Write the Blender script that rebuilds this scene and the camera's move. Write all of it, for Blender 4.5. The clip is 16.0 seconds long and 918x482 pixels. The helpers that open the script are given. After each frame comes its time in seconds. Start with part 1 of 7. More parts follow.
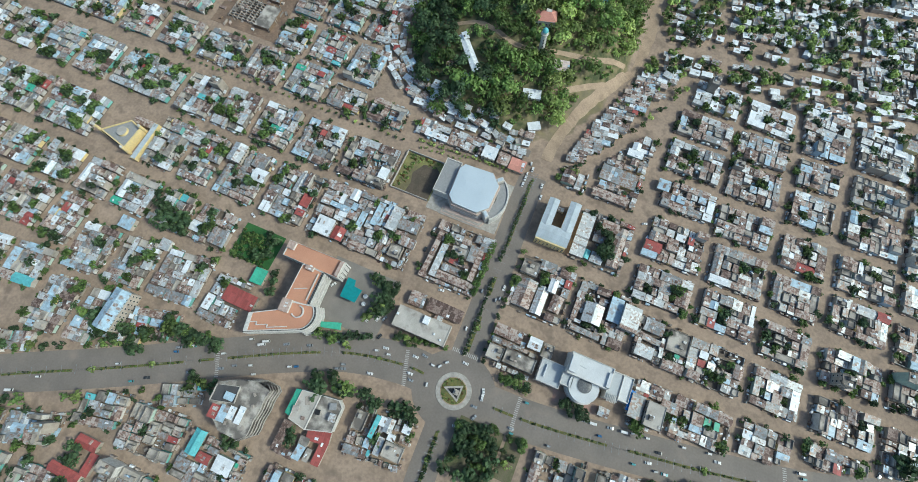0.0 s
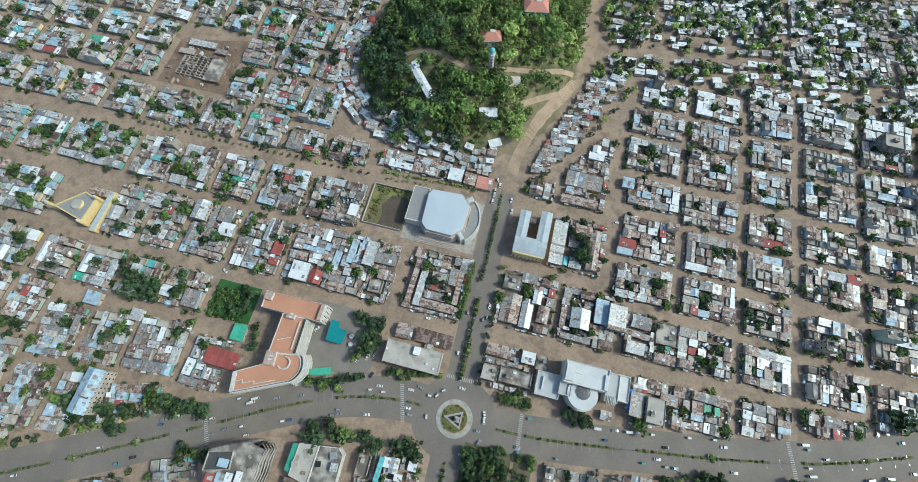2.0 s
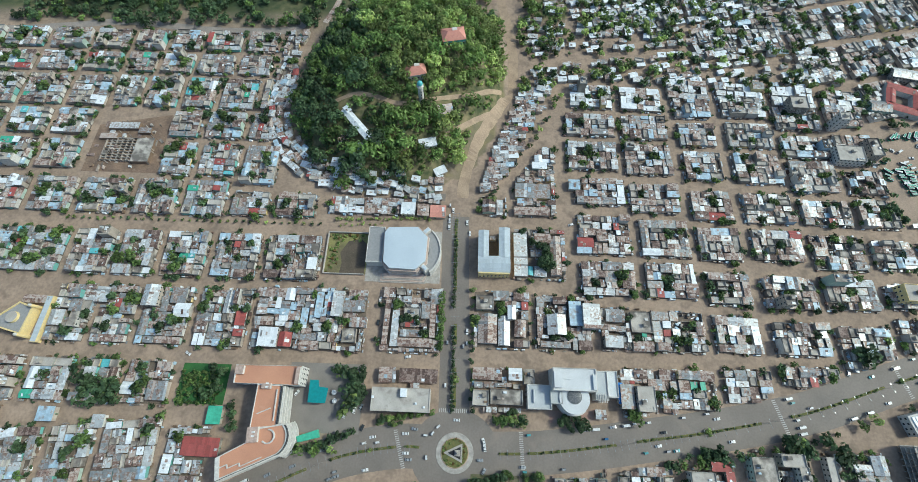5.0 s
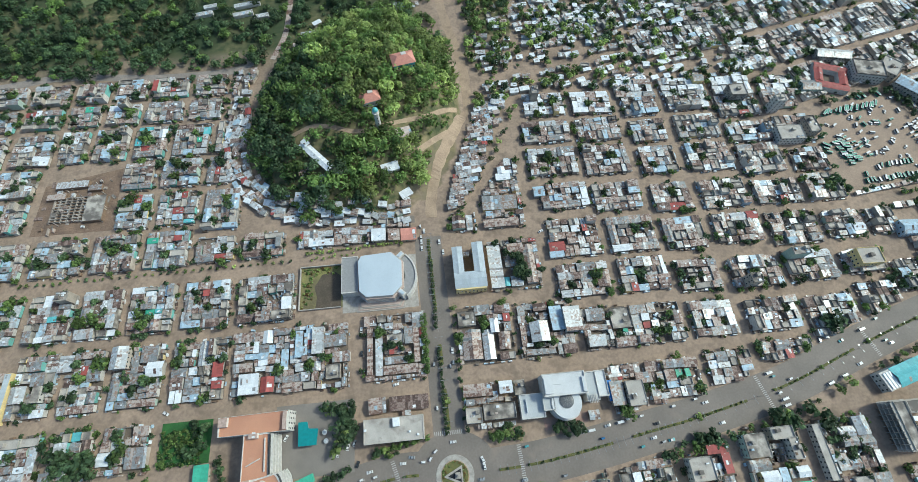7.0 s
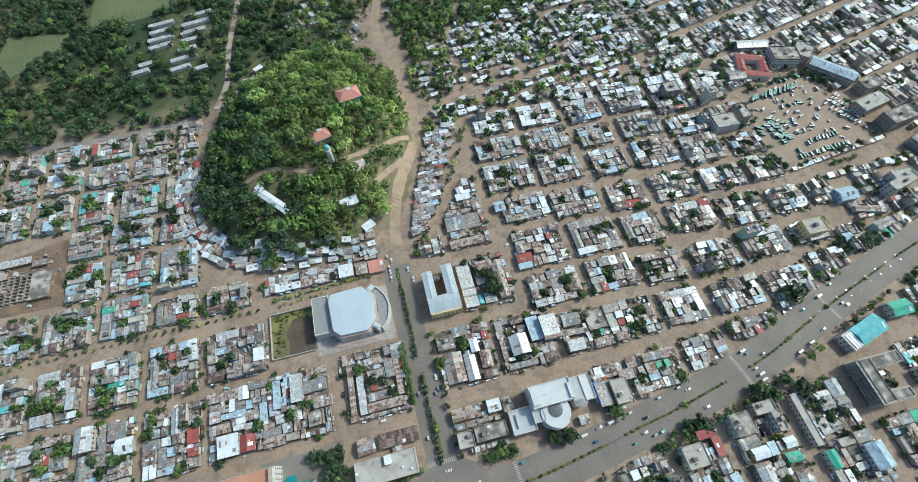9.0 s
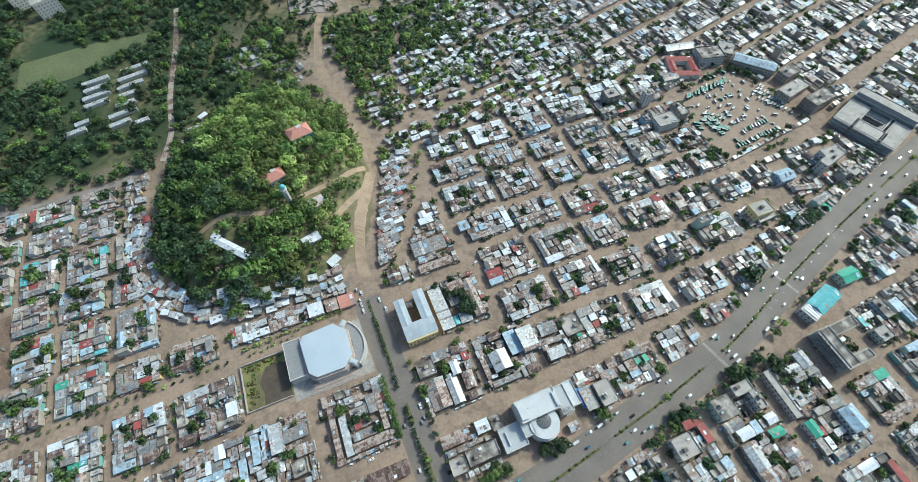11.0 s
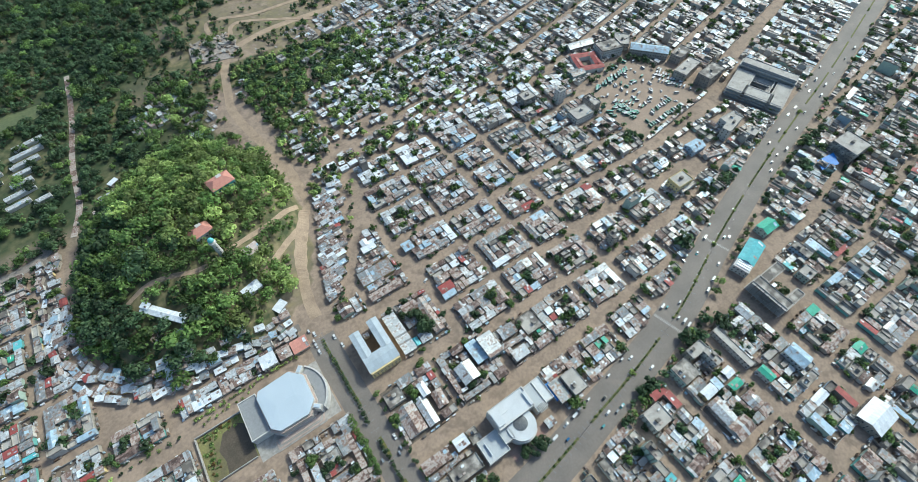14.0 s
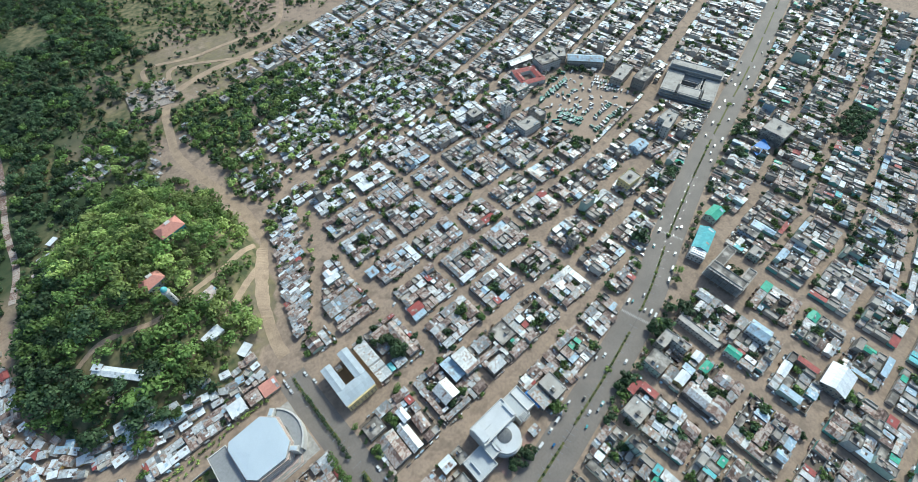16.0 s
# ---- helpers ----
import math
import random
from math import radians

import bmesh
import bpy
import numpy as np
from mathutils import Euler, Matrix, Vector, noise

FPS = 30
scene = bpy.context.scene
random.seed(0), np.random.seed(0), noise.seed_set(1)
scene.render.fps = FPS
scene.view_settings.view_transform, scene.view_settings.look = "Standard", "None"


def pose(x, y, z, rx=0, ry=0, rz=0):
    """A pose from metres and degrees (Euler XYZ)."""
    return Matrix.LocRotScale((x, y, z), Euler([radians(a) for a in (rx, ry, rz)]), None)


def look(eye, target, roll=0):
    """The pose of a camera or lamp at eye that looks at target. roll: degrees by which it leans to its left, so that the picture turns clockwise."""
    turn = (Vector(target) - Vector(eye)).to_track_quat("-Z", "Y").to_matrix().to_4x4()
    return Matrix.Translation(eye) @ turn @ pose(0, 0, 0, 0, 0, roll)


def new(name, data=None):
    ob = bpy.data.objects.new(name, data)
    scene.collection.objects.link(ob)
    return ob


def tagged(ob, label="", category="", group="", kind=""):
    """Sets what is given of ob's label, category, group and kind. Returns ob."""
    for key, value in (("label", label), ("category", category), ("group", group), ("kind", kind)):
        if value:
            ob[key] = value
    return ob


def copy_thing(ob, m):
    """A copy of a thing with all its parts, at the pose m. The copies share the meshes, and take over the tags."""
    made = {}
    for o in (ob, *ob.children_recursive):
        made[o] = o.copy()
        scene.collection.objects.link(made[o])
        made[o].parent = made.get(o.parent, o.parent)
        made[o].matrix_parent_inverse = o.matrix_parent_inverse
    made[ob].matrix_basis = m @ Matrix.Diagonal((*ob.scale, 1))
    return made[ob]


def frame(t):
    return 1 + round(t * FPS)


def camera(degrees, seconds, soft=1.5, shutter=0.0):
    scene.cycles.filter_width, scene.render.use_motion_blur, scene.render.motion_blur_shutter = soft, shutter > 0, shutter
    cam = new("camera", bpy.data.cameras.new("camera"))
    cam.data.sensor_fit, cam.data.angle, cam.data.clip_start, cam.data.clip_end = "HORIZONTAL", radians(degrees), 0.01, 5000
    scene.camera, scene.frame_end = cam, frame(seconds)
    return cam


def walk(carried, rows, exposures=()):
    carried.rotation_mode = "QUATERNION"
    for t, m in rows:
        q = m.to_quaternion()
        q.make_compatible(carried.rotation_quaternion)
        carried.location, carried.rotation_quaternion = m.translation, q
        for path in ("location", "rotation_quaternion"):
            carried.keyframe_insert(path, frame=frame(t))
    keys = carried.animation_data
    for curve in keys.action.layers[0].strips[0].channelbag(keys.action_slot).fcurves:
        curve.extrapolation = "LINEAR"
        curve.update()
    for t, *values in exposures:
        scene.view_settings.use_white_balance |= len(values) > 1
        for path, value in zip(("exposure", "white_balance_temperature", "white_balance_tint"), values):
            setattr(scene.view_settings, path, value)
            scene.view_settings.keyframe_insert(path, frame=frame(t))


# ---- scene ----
cam = camera(92.1, 16.0, soft=0.62)
# seconds, place, yaw, pitch, roll
PATH = [
    (0, -1.79, -8.02, 295.96, 23.02, -72.68, 0.10),
    (0.5, -2.04, -6.85, 296.09, 21.17, -72.10, 0.05),
    (1, -1.98, -5.91, 296.21, 18.77, -71.35, 0.00),
    (1.5, -1.79, -5.28, 296.45, 16.63, -70.75, -0.11),
    (2, -1.65, -4.74, 296.72, 14.46, -70.21, -0.08),
    (2.5, -1.47, -4.12, 296.98, 12.51, -69.58, -0.08),
    (3, -1.08, -3.44, 297.21, 10.58, -68.87, -0.19),
    (3.5, -0.65, -2.88, 297.48, 8.55, -68.32, -0.26),
    (4, -0.38, -2.45, 297.86, 6.41, -67.91, -0.21),
    (6.5, -0.01, 0.01, 300.00, -4.48, -65.82, 0.70),
    (7, 0.53, 0.50, 300.30, -6.39, -65.23, 0.64),
    (7.5, 1.34, 0.73, 300.72, -8.45, -64.61, 0.48),
    (8, 2.23, 0.72, 301.03, -10.53, -63.98, 0.42),
    (8.5, 3.07, 0.49, 301.12, -12.44, -63.30, 0.28),
    (9, 3.71, 0.15, 301.20, -14.69, -62.38, 0.24),
    (11.5, 5.63, -1.15, 300.60, -24.64, -58.87, 0.26),
    (12, 6.40, -1.62, 300.14, -26.38, -58.32, 0.15),
    (12.5, 7.33, -2.45, 299.64, -28.24, -57.83, 0.06),
    (13, 8.29, -3.58, 299.22, -30.33, -57.39, -0.14),
    (13.5, 9.18, -4.88, 298.83, -32.25, -57.07, -0.41),
    (14, 10.00, -6.24, 298.47, -34.14, -56.84, -0.67),
    (14.5, 10.68, -7.52, 298.02, -35.93, -56.65, -0.91),
    (15, 11.09, -8.72, 297.49, -37.72, -56.28, -1.08),
    (15.5, 11.16, -9.96, 296.96, -39.55, -55.41, -1.20),
    (16, 10.98, -11.26, 296.61, -41.41, -53.99, -1.26),
]
walk(cam, [(t, pose(x, y, z, 90 + pitch, 0, yaw) @ pose(0, 0, 0, 0, 0, roll)) for t, x, y, z, yaw, pitch, roll in PATH],
     exposures=[(0, 0.05, 5600, -5), (8, 0.15, 5600, -5), (16, 0.28, 5500, -4)])

# ---- light: hazy morning, sun in the east ----
SUN_ELEV, SUN_AZ = 44.0, 78.0  # degrees; azimuth clockwise from +y
world = bpy.data.worlds.new("world")
scene.world = world
world.use_nodes = True
wn = world.node_tree.nodes
sky = wn.new("ShaderNodeTexSky")
sky.sky_type = "NISHITA"
sky.sun_disc = False
sky.sun_elevation = radians(SUN_ELEV)
sky.sun_rotation = radians(SUN_AZ)
sky.dust_density = 3.0
sky.air_density = 1.0
sky.ozone_density = 1.0
world.node_tree.links.new(sky.outputs[0], wn["Background"].inputs[0])
wn["Background"].inputs[1].default_value = 0.135
sun_data = bpy.data.lights.new("sun", "SUN")
sun_data.energy = 2.6
sun_data.angle = radians(7)
sun_data.color = (1.0, 0.91, 0.76)
sun = new("sun", sun_data)
sun_dir = Vector((math.sin(radians(SUN_AZ)) * math.cos(radians(SUN_ELEV)), math.cos(radians(SUN_AZ)) * math.cos(radians(SUN_ELEV)), math.sin(radians(SUN_ELEV))))
sun.matrix_world = look(sun_dir * 600, (0, 0, 0))


# ---- materials ----
def material(name, colour, colour2=None, rough=0.85, metal=0.0, scale=0.6, fine=6.0, island=0.0, objvar=0.0, stain=None, stain_amount=0.0, bump=0.0, stain_scale=0.25, leafy=False, grain=0.3):
    """Two-scale noise between two colours, random value per island and object, patches of a stain colour."""
    m = bpy.data.materials.new(name)
    m.use_nodes = True
    n, l = m.node_tree.nodes, m.node_tree.links
    b = n["Principled BSDF"]
    b.inputs["Roughness"].default_value = rough
    b.inputs["Metallic"].default_value = metal
    b.inputs["Specular IOR Level"].default_value = 0.3
    geo = n.new("ShaderNodeNewGeometry")
    pos = geo.outputs["Position"]
    if leafy:
        piece = geo.outputs["Random Per Island"]
    else:
        own = n.new("ShaderNodeAttribute")
        own.attribute_name = "rnd"
        piece = own.outputs["Fac"]

    def noise_node(sc, detail=4.0):
        t = n.new("ShaderNodeTexNoise")
        t.inputs["Scale"].default_value = sc
        t.inputs["Detail"].default_value = detail
        l.new(pos, t.inputs["Vector"])
        return t

    def mix(fac, a, c):
        x = n.new("ShaderNodeMix")
        x.data_type = "RGBA"
        if hasattr(fac, "links"):
            l.new(fac, x.inputs[0])
        else:
            x.inputs[0].default_value = fac
        for sock, v in ((x.inputs[6], a), (x.inputs[7], c)):
            if hasattr(v, "links"):
                l.new(v, sock)
            else:
                sock.default_value = (*v, 1)
        return x.outputs[2]

    def ramp(src, lo, hi):
        r = n.new("ShaderNodeMapRange")
        r.inputs[1].default_value, r.inputs[2].default_value = lo, hi
        l.new(src, r.inputs[0])
        return r.outputs[0]

    c2 = colour2 or tuple(v * 0.72 for v in colour)
    big, small = noise_node(scale), noise_node(fine)
    col = mix(ramp(big.outputs[0], 0.35, 0.65), colour, c2)
    dark = n.new("ShaderNodeHueSaturation")
    l.new(col, dark.inputs["Color"])
    val = ramp(small.outputs[0], 0.3, 0.7)
    mm = n.new("ShaderNodeMath")
    mm.operation = "MULTIPLY_ADD"
    l.new(val, mm.inputs[0])
    mm.inputs[1].default_value, mm.inputs[2].default_value = grain, 1 - grain / 2
    v = mm.outputs[0]
    for amount, source in ((island, piece), (objvar, None)):
        if amount:
            if source is None:
                source = n.new("ShaderNodeObjectInfo").outputs["Random"]
            a = n.new("ShaderNodeMath")
            a.operation = "MULTIPLY_ADD"
            l.new(source, a.inputs[0])
            a.inputs[1].default_value, a.inputs[2].default_value = amount, 1 - amount / 2
            q = n.new("ShaderNodeMath")
            q.operation = "MULTIPLY"
            l.new(v, q.inputs[0]), l.new(a.outputs[0], q.inputs[1])
            v = q.outputs[0]
    if leafy:  # each crown has a shade of its own
        tone = n.new("ShaderNodeAttribute")
        tone.attribute_name = "tone"
        a, q = n.new("ShaderNodeMath"), n.new("ShaderNodeMath")
        a.operation, q.operation = "MULTIPLY_ADD", "MULTIPLY"
        l.new(tone.outputs["Fac"], a.inputs[0])
        a.inputs[1].default_value, a.inputs[2].default_value = 1.1, 0.5
        l.new(v, q.inputs[0]), l.new(a.outputs[0], q.inputs[1])
        v = q.outputs[0]
    l.new(v, dark.inputs["Value"])
    col = dark.outputs[0]
    if stain:
        sn = noise_node(stain_scale, 6.0)
        isl = n.new("ShaderNodeMath")
        isl.operation = "MULTIPLY_ADD"
        l.new(piece, isl.inputs[0])
        isl.inputs[1].default_value = 0.25 if island else 0.0
        l.new(sn.outputs[0], isl.inputs[2])
        lo = 0.78 - 0.5 * stain_amount
        col = mix(ramp(isl.outputs[0], lo, lo + 0.2), col, stain)
    l.new(col, b.inputs["Base Color"])
    if leafy:
        through_leaf = n.new("ShaderNodeBsdfTranslucent")
        l.new(col, through_leaf.inputs["Color"])
        both = n.new("ShaderNodeMixShader")
        both.inputs[0].default_value = 0.4
        l.new(b.outputs[0], both.inputs[1]), l.new(through_leaf.outputs[0], both.inputs[2])
        l.new(both.outputs[0], n["Material Output"].inputs[0])
    if bump:
        bp = n.new("ShaderNodeBump")
        bp.inputs["Strength"].default_value = bump
        bp.inputs["Distance"].default_value = 0.3
        l.new(small.outputs[0], bp.inputs["Height"])
        l.new(bp.outputs[0], b.inputs["Normal"])
    return m


RUST = (0.17, 0.095, 0.065)
M = {
    "asphalt": material("asphalt", (0.175, 0.152, 0.132), (0.215, 0.186, 0.16), scale=0.05, fine=0.8, grain=0.14, stain=(0.26, 0.215, 0.175), stain_amount=0.35, stain_scale=0.06, rough=0.7),
    "yard": material("yard_earth", (0.2, 0.158, 0.122), (0.12, 0.1, 0.082), scale=0.12, fine=1.6, bump=0.1, stain=(0.10, 0.09, 0.075), stain_amount=0.35),
    "kerb": material("kerb_concrete", (0.42, 0.39, 0.35), scale=0.4),
    "paint": material("road_paint", (0.5, 0.49, 0.46), (0.34, 0.32, 0.3), scale=0.8),
    "wall": material("plaster_wall", (0.42, 0.37, 0.31), (0.30, 0.26, 0.22), island=0.5, scale=0.2),
    "wall_white": material("white_wall", (0.56, 0.54, 0.50), (0.45, 0.43, 0.40), island=0.3),
    "wall_green": material("pale_green_wall", (0.42, 0.52, 0.44), (0.36, 0.44, 0.38), island=0.2),
    "wall_blue": material("pale_blue_wall", (0.40, 0.50, 0.58), (0.34, 0.42, 0.49), island=0.2),
    "wall_teal": material("turquoise_wall", (0.16, 0.42, 0.37), (0.2, 0.36, 0.33), island=0.3),
    "wall_yellow": material("yellow_wall", (0.72, 0.57, 0.26), (0.62, 0.5, 0.27)),
    "wall_pink": material("pink_stone_wall", (0.52, 0.40, 0.34), (0.42, 0.34, 0.29)),
    "concrete": material("weathered_concrete", (0.43, 0.395, 0.345), (0.31, 0.28, 0.245), island=0.3, scale=0.15, stain=(0.15, 0.135, 0.12), stain_amount=0.4, stain_scale=0.15),
    "concrete_pale": material("pale_concrete", (0.47, 0.44, 0.395), (0.38, 0.35, 0.31), scale=0.15, stain=(0.25, 0.225, 0.2), stain_amount=0.46, stain_scale=0.2),
    "rust": material("rusty_sheet", (0.29, 0.185, 0.145), (0.19, 0.12, 0.098), rough=0.7, island=0.8, stain=(0.43, 0.375, 0.33), stain_amount=0.5, scale=0.3, stain_scale=0.8),
    "rust_dark": material("dark_rusty_sheet", (0.14, 0.09, 0.075), (0.10, 0.07, 0.06), rough=0.75, island=0.7, stain=(0.27, 0.21, 0.18), stain_amount=0.4, stain_scale=0.8),
    "tin": material("grey_sheet", (0.35, 0.37, 0.375), (0.25, 0.26, 0.26), rough=0.5, metal=0.15, island=0.6, stain=(0.24, 0.165, 0.125), stain_amount=0.4, stain_scale=0.7),
    "tin_pale": material("pale_sheet", (0.58, 0.6, 0.6), (0.46, 0.475, 0.475), rough=0.45, metal=0.15, island=0.45, stain=(0.32, 0.26, 0.22), stain_amount=0.28, stain_scale=0.7),
    "tin_white": material("bright_sheet", (0.74, 0.76, 0.77), (0.63, 0.66, 0.68), rough=0.4, island=0.18),
    "tin_blue": material("bluish_sheet", (0.42, 0.55, 0.64), (0.34, 0.44, 0.52), rough=0.45, island=0.3, stain=(0.25, 0.2, 0.17), stain_amount=0.22),
    "tin_cyan": material("turquoise_sheet", (0.16, 0.48, 0.50), (0.14, 0.40, 0.42), rough=0.5, island=0.2),
    "tin_teal": material("teal_sheet", (0.03, 0.24, 0.25), (0.025, 0.20, 0.21), rough=0.5, island=0.1),
    "tin_green": material("green_sheet", (0.10, 0.42, 0.28), (0.08, 0.34, 0.23), rough=0.5, island=0.2),
    "tin_red": material("red_sheet", (0.34, 0.085, 0.075), (0.27, 0.08, 0.07), rough=0.6, island=0.3),
    "tin_blue_deep": material("blue_tarpaulin", (0.03, 0.16, 0.52), (0.04, 0.2, 0.55), rough=0.5),
    "orange": material("terracotta_deck", (0.52, 0.27, 0.17), (0.46, 0.235, 0.15), scale=0.08, stain=(0.56, 0.34, 0.24), stain_amount=0.3),
    "coral": material("coral_roof", (0.56, 0.27, 0.21), (0.50, 0.23, 0.18), island=0.2),
    "hall_roof": material("pale_blue_hall_roof", (0.50, 0.56, 0.61), (0.46, 0.52, 0.57), rough=0.4, scale=0.05),
    "steel_grey": material("grey_membrane", (0.30, 0.30, 0.30), (0.26, 0.26, 0.26)),
    "dark": material("dark_opening", (0.03, 0.03, 0.032), rough=0.5),
    "glass": material("window_glass", (0.045, 0.05, 0.055), rough=0.15),
    "tyre": material("tyre_rubber", (0.02, 0.02, 0.02)),
    "wood": material("weathered_timber", (0.2, 0.14, 0.095), (0.15, 0.105, 0.075), island=0.4),
    "rubble": material("rubble", (0.32, 0.28, 0.24), (0.2, 0.17, 0.15), island=0.8),
    "bark": material("bark", (0.11, 0.085, 0.065), rough=0.9),
    "leaf": material("leaf_green", (0.15, 0.215, 0.06), (0.105, 0.165, 0.05), rough=0.6, scale=0.12, island=0.9, leafy=True, objvar=0.7),
    # This and the next leaf colour are lifted to paint sunlight on the hill.
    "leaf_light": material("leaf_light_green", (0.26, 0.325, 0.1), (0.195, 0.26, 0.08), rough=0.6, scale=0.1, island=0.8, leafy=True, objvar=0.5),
    "leaf_fresh": material("leaf_sunlit_green", (0.325, 0.385, 0.125), (0.235, 0.3, 0.095), rough=0.6, scale=0.1, island=0.7, leafy=True, objvar=0.4),
    "leaf_dark": material("leaf_dark_green", (0.075, 0.115, 0.05), (0.05, 0.082, 0.04), rough=0.6, scale=0.12, island=0.9, leafy=True, objvar=0.5),
    "grass": material("lush_plot", (0.045, 0.13, 0.035), (0.035, 0.10, 0.03), scale=0.2, fine=2.0, bump=0.5),
    "path": material("sandy_track", (0.41, 0.305, 0.21), (0.32, 0.238, 0.168), scale=0.1, fine=1.0, bump=0.2, stain=(0.27, 0.2, 0.14), stain_amount=0.5, stain_scale=0.14),
    "yard_sand": material("sandy_yard", (0.36, 0.27, 0.2), (0.29, 0.22, 0.165), scale=0.06, fine=0.8, stain=(0.2, 0.165, 0.135), stain_amount=0.35, stain_scale=0.1),
    "tin_clean": material("smooth_blue_grey_sheet", (0.44, 0.49, 0.52), (0.39, 0.43, 0.46), rough=0.45, island=0.12, scale=0.1),
    "field": material("pale_green_field", (0.15, 0.165, 0.075), (0.115, 0.135, 0.065), scale=0.03, fine=0.4),
    "worn_road": material("worn_grey_road", (0.3, 0.265, 0.235), (0.24, 0.21, 0.185), scale=0.06, fine=0.8, stain=(0.34, 0.28, 0.23), stain_amount=0.4, stain_scale=0.1),
    "chrome": material("galvanised_steel", (0.3, 0.3, 0.3), rough=0.5, metal=0.3),
    "car_white": material("car_white", (0.75, 0.75, 0.74), rough=0.25),
    "car_silver": material("car_silver", (0.45, 0.47, 0.48), rough=0.25, metal=0.4),
    "car_blue": material("car_blue", (0.05, 0.16, 0.34), rough=0.25),
    "car_dark": material("car_dark", (0.05, 0.055, 0.06), rough=0.25),
    "car_red": material("car_red", (0.34, 0.04, 0.03), rough=0.25),
    "car_teal": material("car_teal", (0.12, 0.36, 0.38), rough=0.3),
    "bus_green": material("bus_green", (0.06, 0.32, 0.2), rough=0.3),
    "bus_stripe": material("bus_yellow", (0.55, 0.47, 0.12), rough=0.3),
}


# ---- mesh helpers ----
class Build:
    """Collects faces with a material name each, and links them as one mesh object."""

    def __init__(self):
        self.v, self.f, self.m, self.r = [], [], [], []
        self.rng = random.Random(77)

    def face(self, idx, mat, r):
        self.f.append(idx)
        self.m.append(mat)
        self.r.append(r)

    def poly(self, pts, mat):
        k = len(self.v)
        self.v += pts
        self.face(tuple(range(k, k + len(pts))), mat, self.rng.random())

    def prism(self, base, z0, z1, mat, top=None, cap=True):
        """An upright prism on a counter-clockwise outline."""
        k, n, r = len(self.v), len(base), self.rng.random()
        self.v += [(x, y, z0) for x, y in base] + [(x, y, z1) for x, y in base]
        for i in range(n):
            j = (i + 1) % n
            self.face((k + i, k + j, k + n + j, k + n + i), mat, r)
        if cap:
            self.face(tuple(range(k + n, k + 2 * n)), top or mat, r)

    def tray(self, base, z0, z1, rim, depth, mat, deck):
        """A prism whose top is a sunken deck inside a parapet; the outline is convex and counter-clockwise."""
        k, n, r = len(self.v), len(base), self.rng.random()
        cx, cy = sum(p[0] for p in base) / n, sum(p[1] for p in base) / n
        small = min(math.hypot(x - cx, y - cy) for x, y in base)
        g = 1 - rim / small
        inner = [(cx + (x - cx) * g, cy + (y - cy) * g) for x, y in base]
        self.v += [(x, y, z0) for x, y in base] + [(x, y, z1) for x, y in base] + [(x, y, z1) for x, y in inner] + [(x, y, z1 - depth) for x, y in inner]
        for i in range(n):
            j = (i + 1) % n
            for a in range(3):
                self.face((k + a * n + i, k + a * n + j, k + (a + 1) * n + j, k + (a + 1) * n + i), mat, r)
        self.face(tuple(range(k + 3 * n, k + 4 * n)), deck, r)

    def box(self, cx, cy, z0, w, d, h, mat, rot=0.0, top=None):
        self.prism(rect(cx, cy, w, d, rot), z0, z0 + h, mat, top)

    def slab(self, a, b, c, d, thick, mat):
        """A sheet between four corners (counter-clockwise from above) with a thickness downwards."""
        k, r = len(self.v), self.rng.random()
        self.v += [a, b, c, d] + [(p[0], p[1], p[2] - thick) for p in (a, b, c, d)]
        for idx in ((0, 1, 2, 3), (4, 5, 1, 0), (5, 6, 2, 1), (6, 7, 3, 2), (7, 4, 0, 3)):
            self.face(tuple(k + i for i in idx), mat, r)

    def sheets(self, rows, thick, mats):
        """One connected roof skin: rows of points from eave to eave, each strip with its own shade and material."""
        k, n, q = len(self.v), len(rows[0]), len(rows)
        for row_pts in rows:
            self.v += row_pts
        for row_pts in rows:
            self.v += [(x, y, z - thick) for x, y, z in row_pts]
        low = k + n * q
        for i in range(n - 1):
            for j in range(q - 1):
                a = k + j * n + i
                self.face((a, a + 1, a + n + 1, a + n), mats[i], self.rng.random())
            for a, b in ((k + i, low + i), (k + (q - 1) * n + i, low + (q - 1) * n + i)):
                self.face((b, b + 1, a + 1, a) if a == k + i else (a, a + 1, b + 1, b), mats[i], self.rng.random())
        for j in range(q - 1):
            for i in (0, n - 1):
                a, b = k + j * n + i, low + j * n + i
                self.face((a, a + n, b + n, b) if i == 0 else (b, b + n, a + n, a), mats[min(i, n - 2)], 0.5)

    def cylinder(self, cx, cy, z0, z1, r0, r1, mat, sides=16, top=None):
        k, r = len(self.v), self.rng.random()
        for z, rr in ((z0, r0), (z1, r1)):
            self.v += [(cx + rr * math.cos(i * math.tau / sides), cy + rr * math.sin(i * math.tau / sides), z) for i in range(sides)]
        for i in range(sides):
            j = (i + 1) % sides
            self.face((k + i, k + j, k + sides + j, k + sides + i), mat, r)
        self.face(tuple(range(k + sides, k + 2 * sides)), top or mat, r)

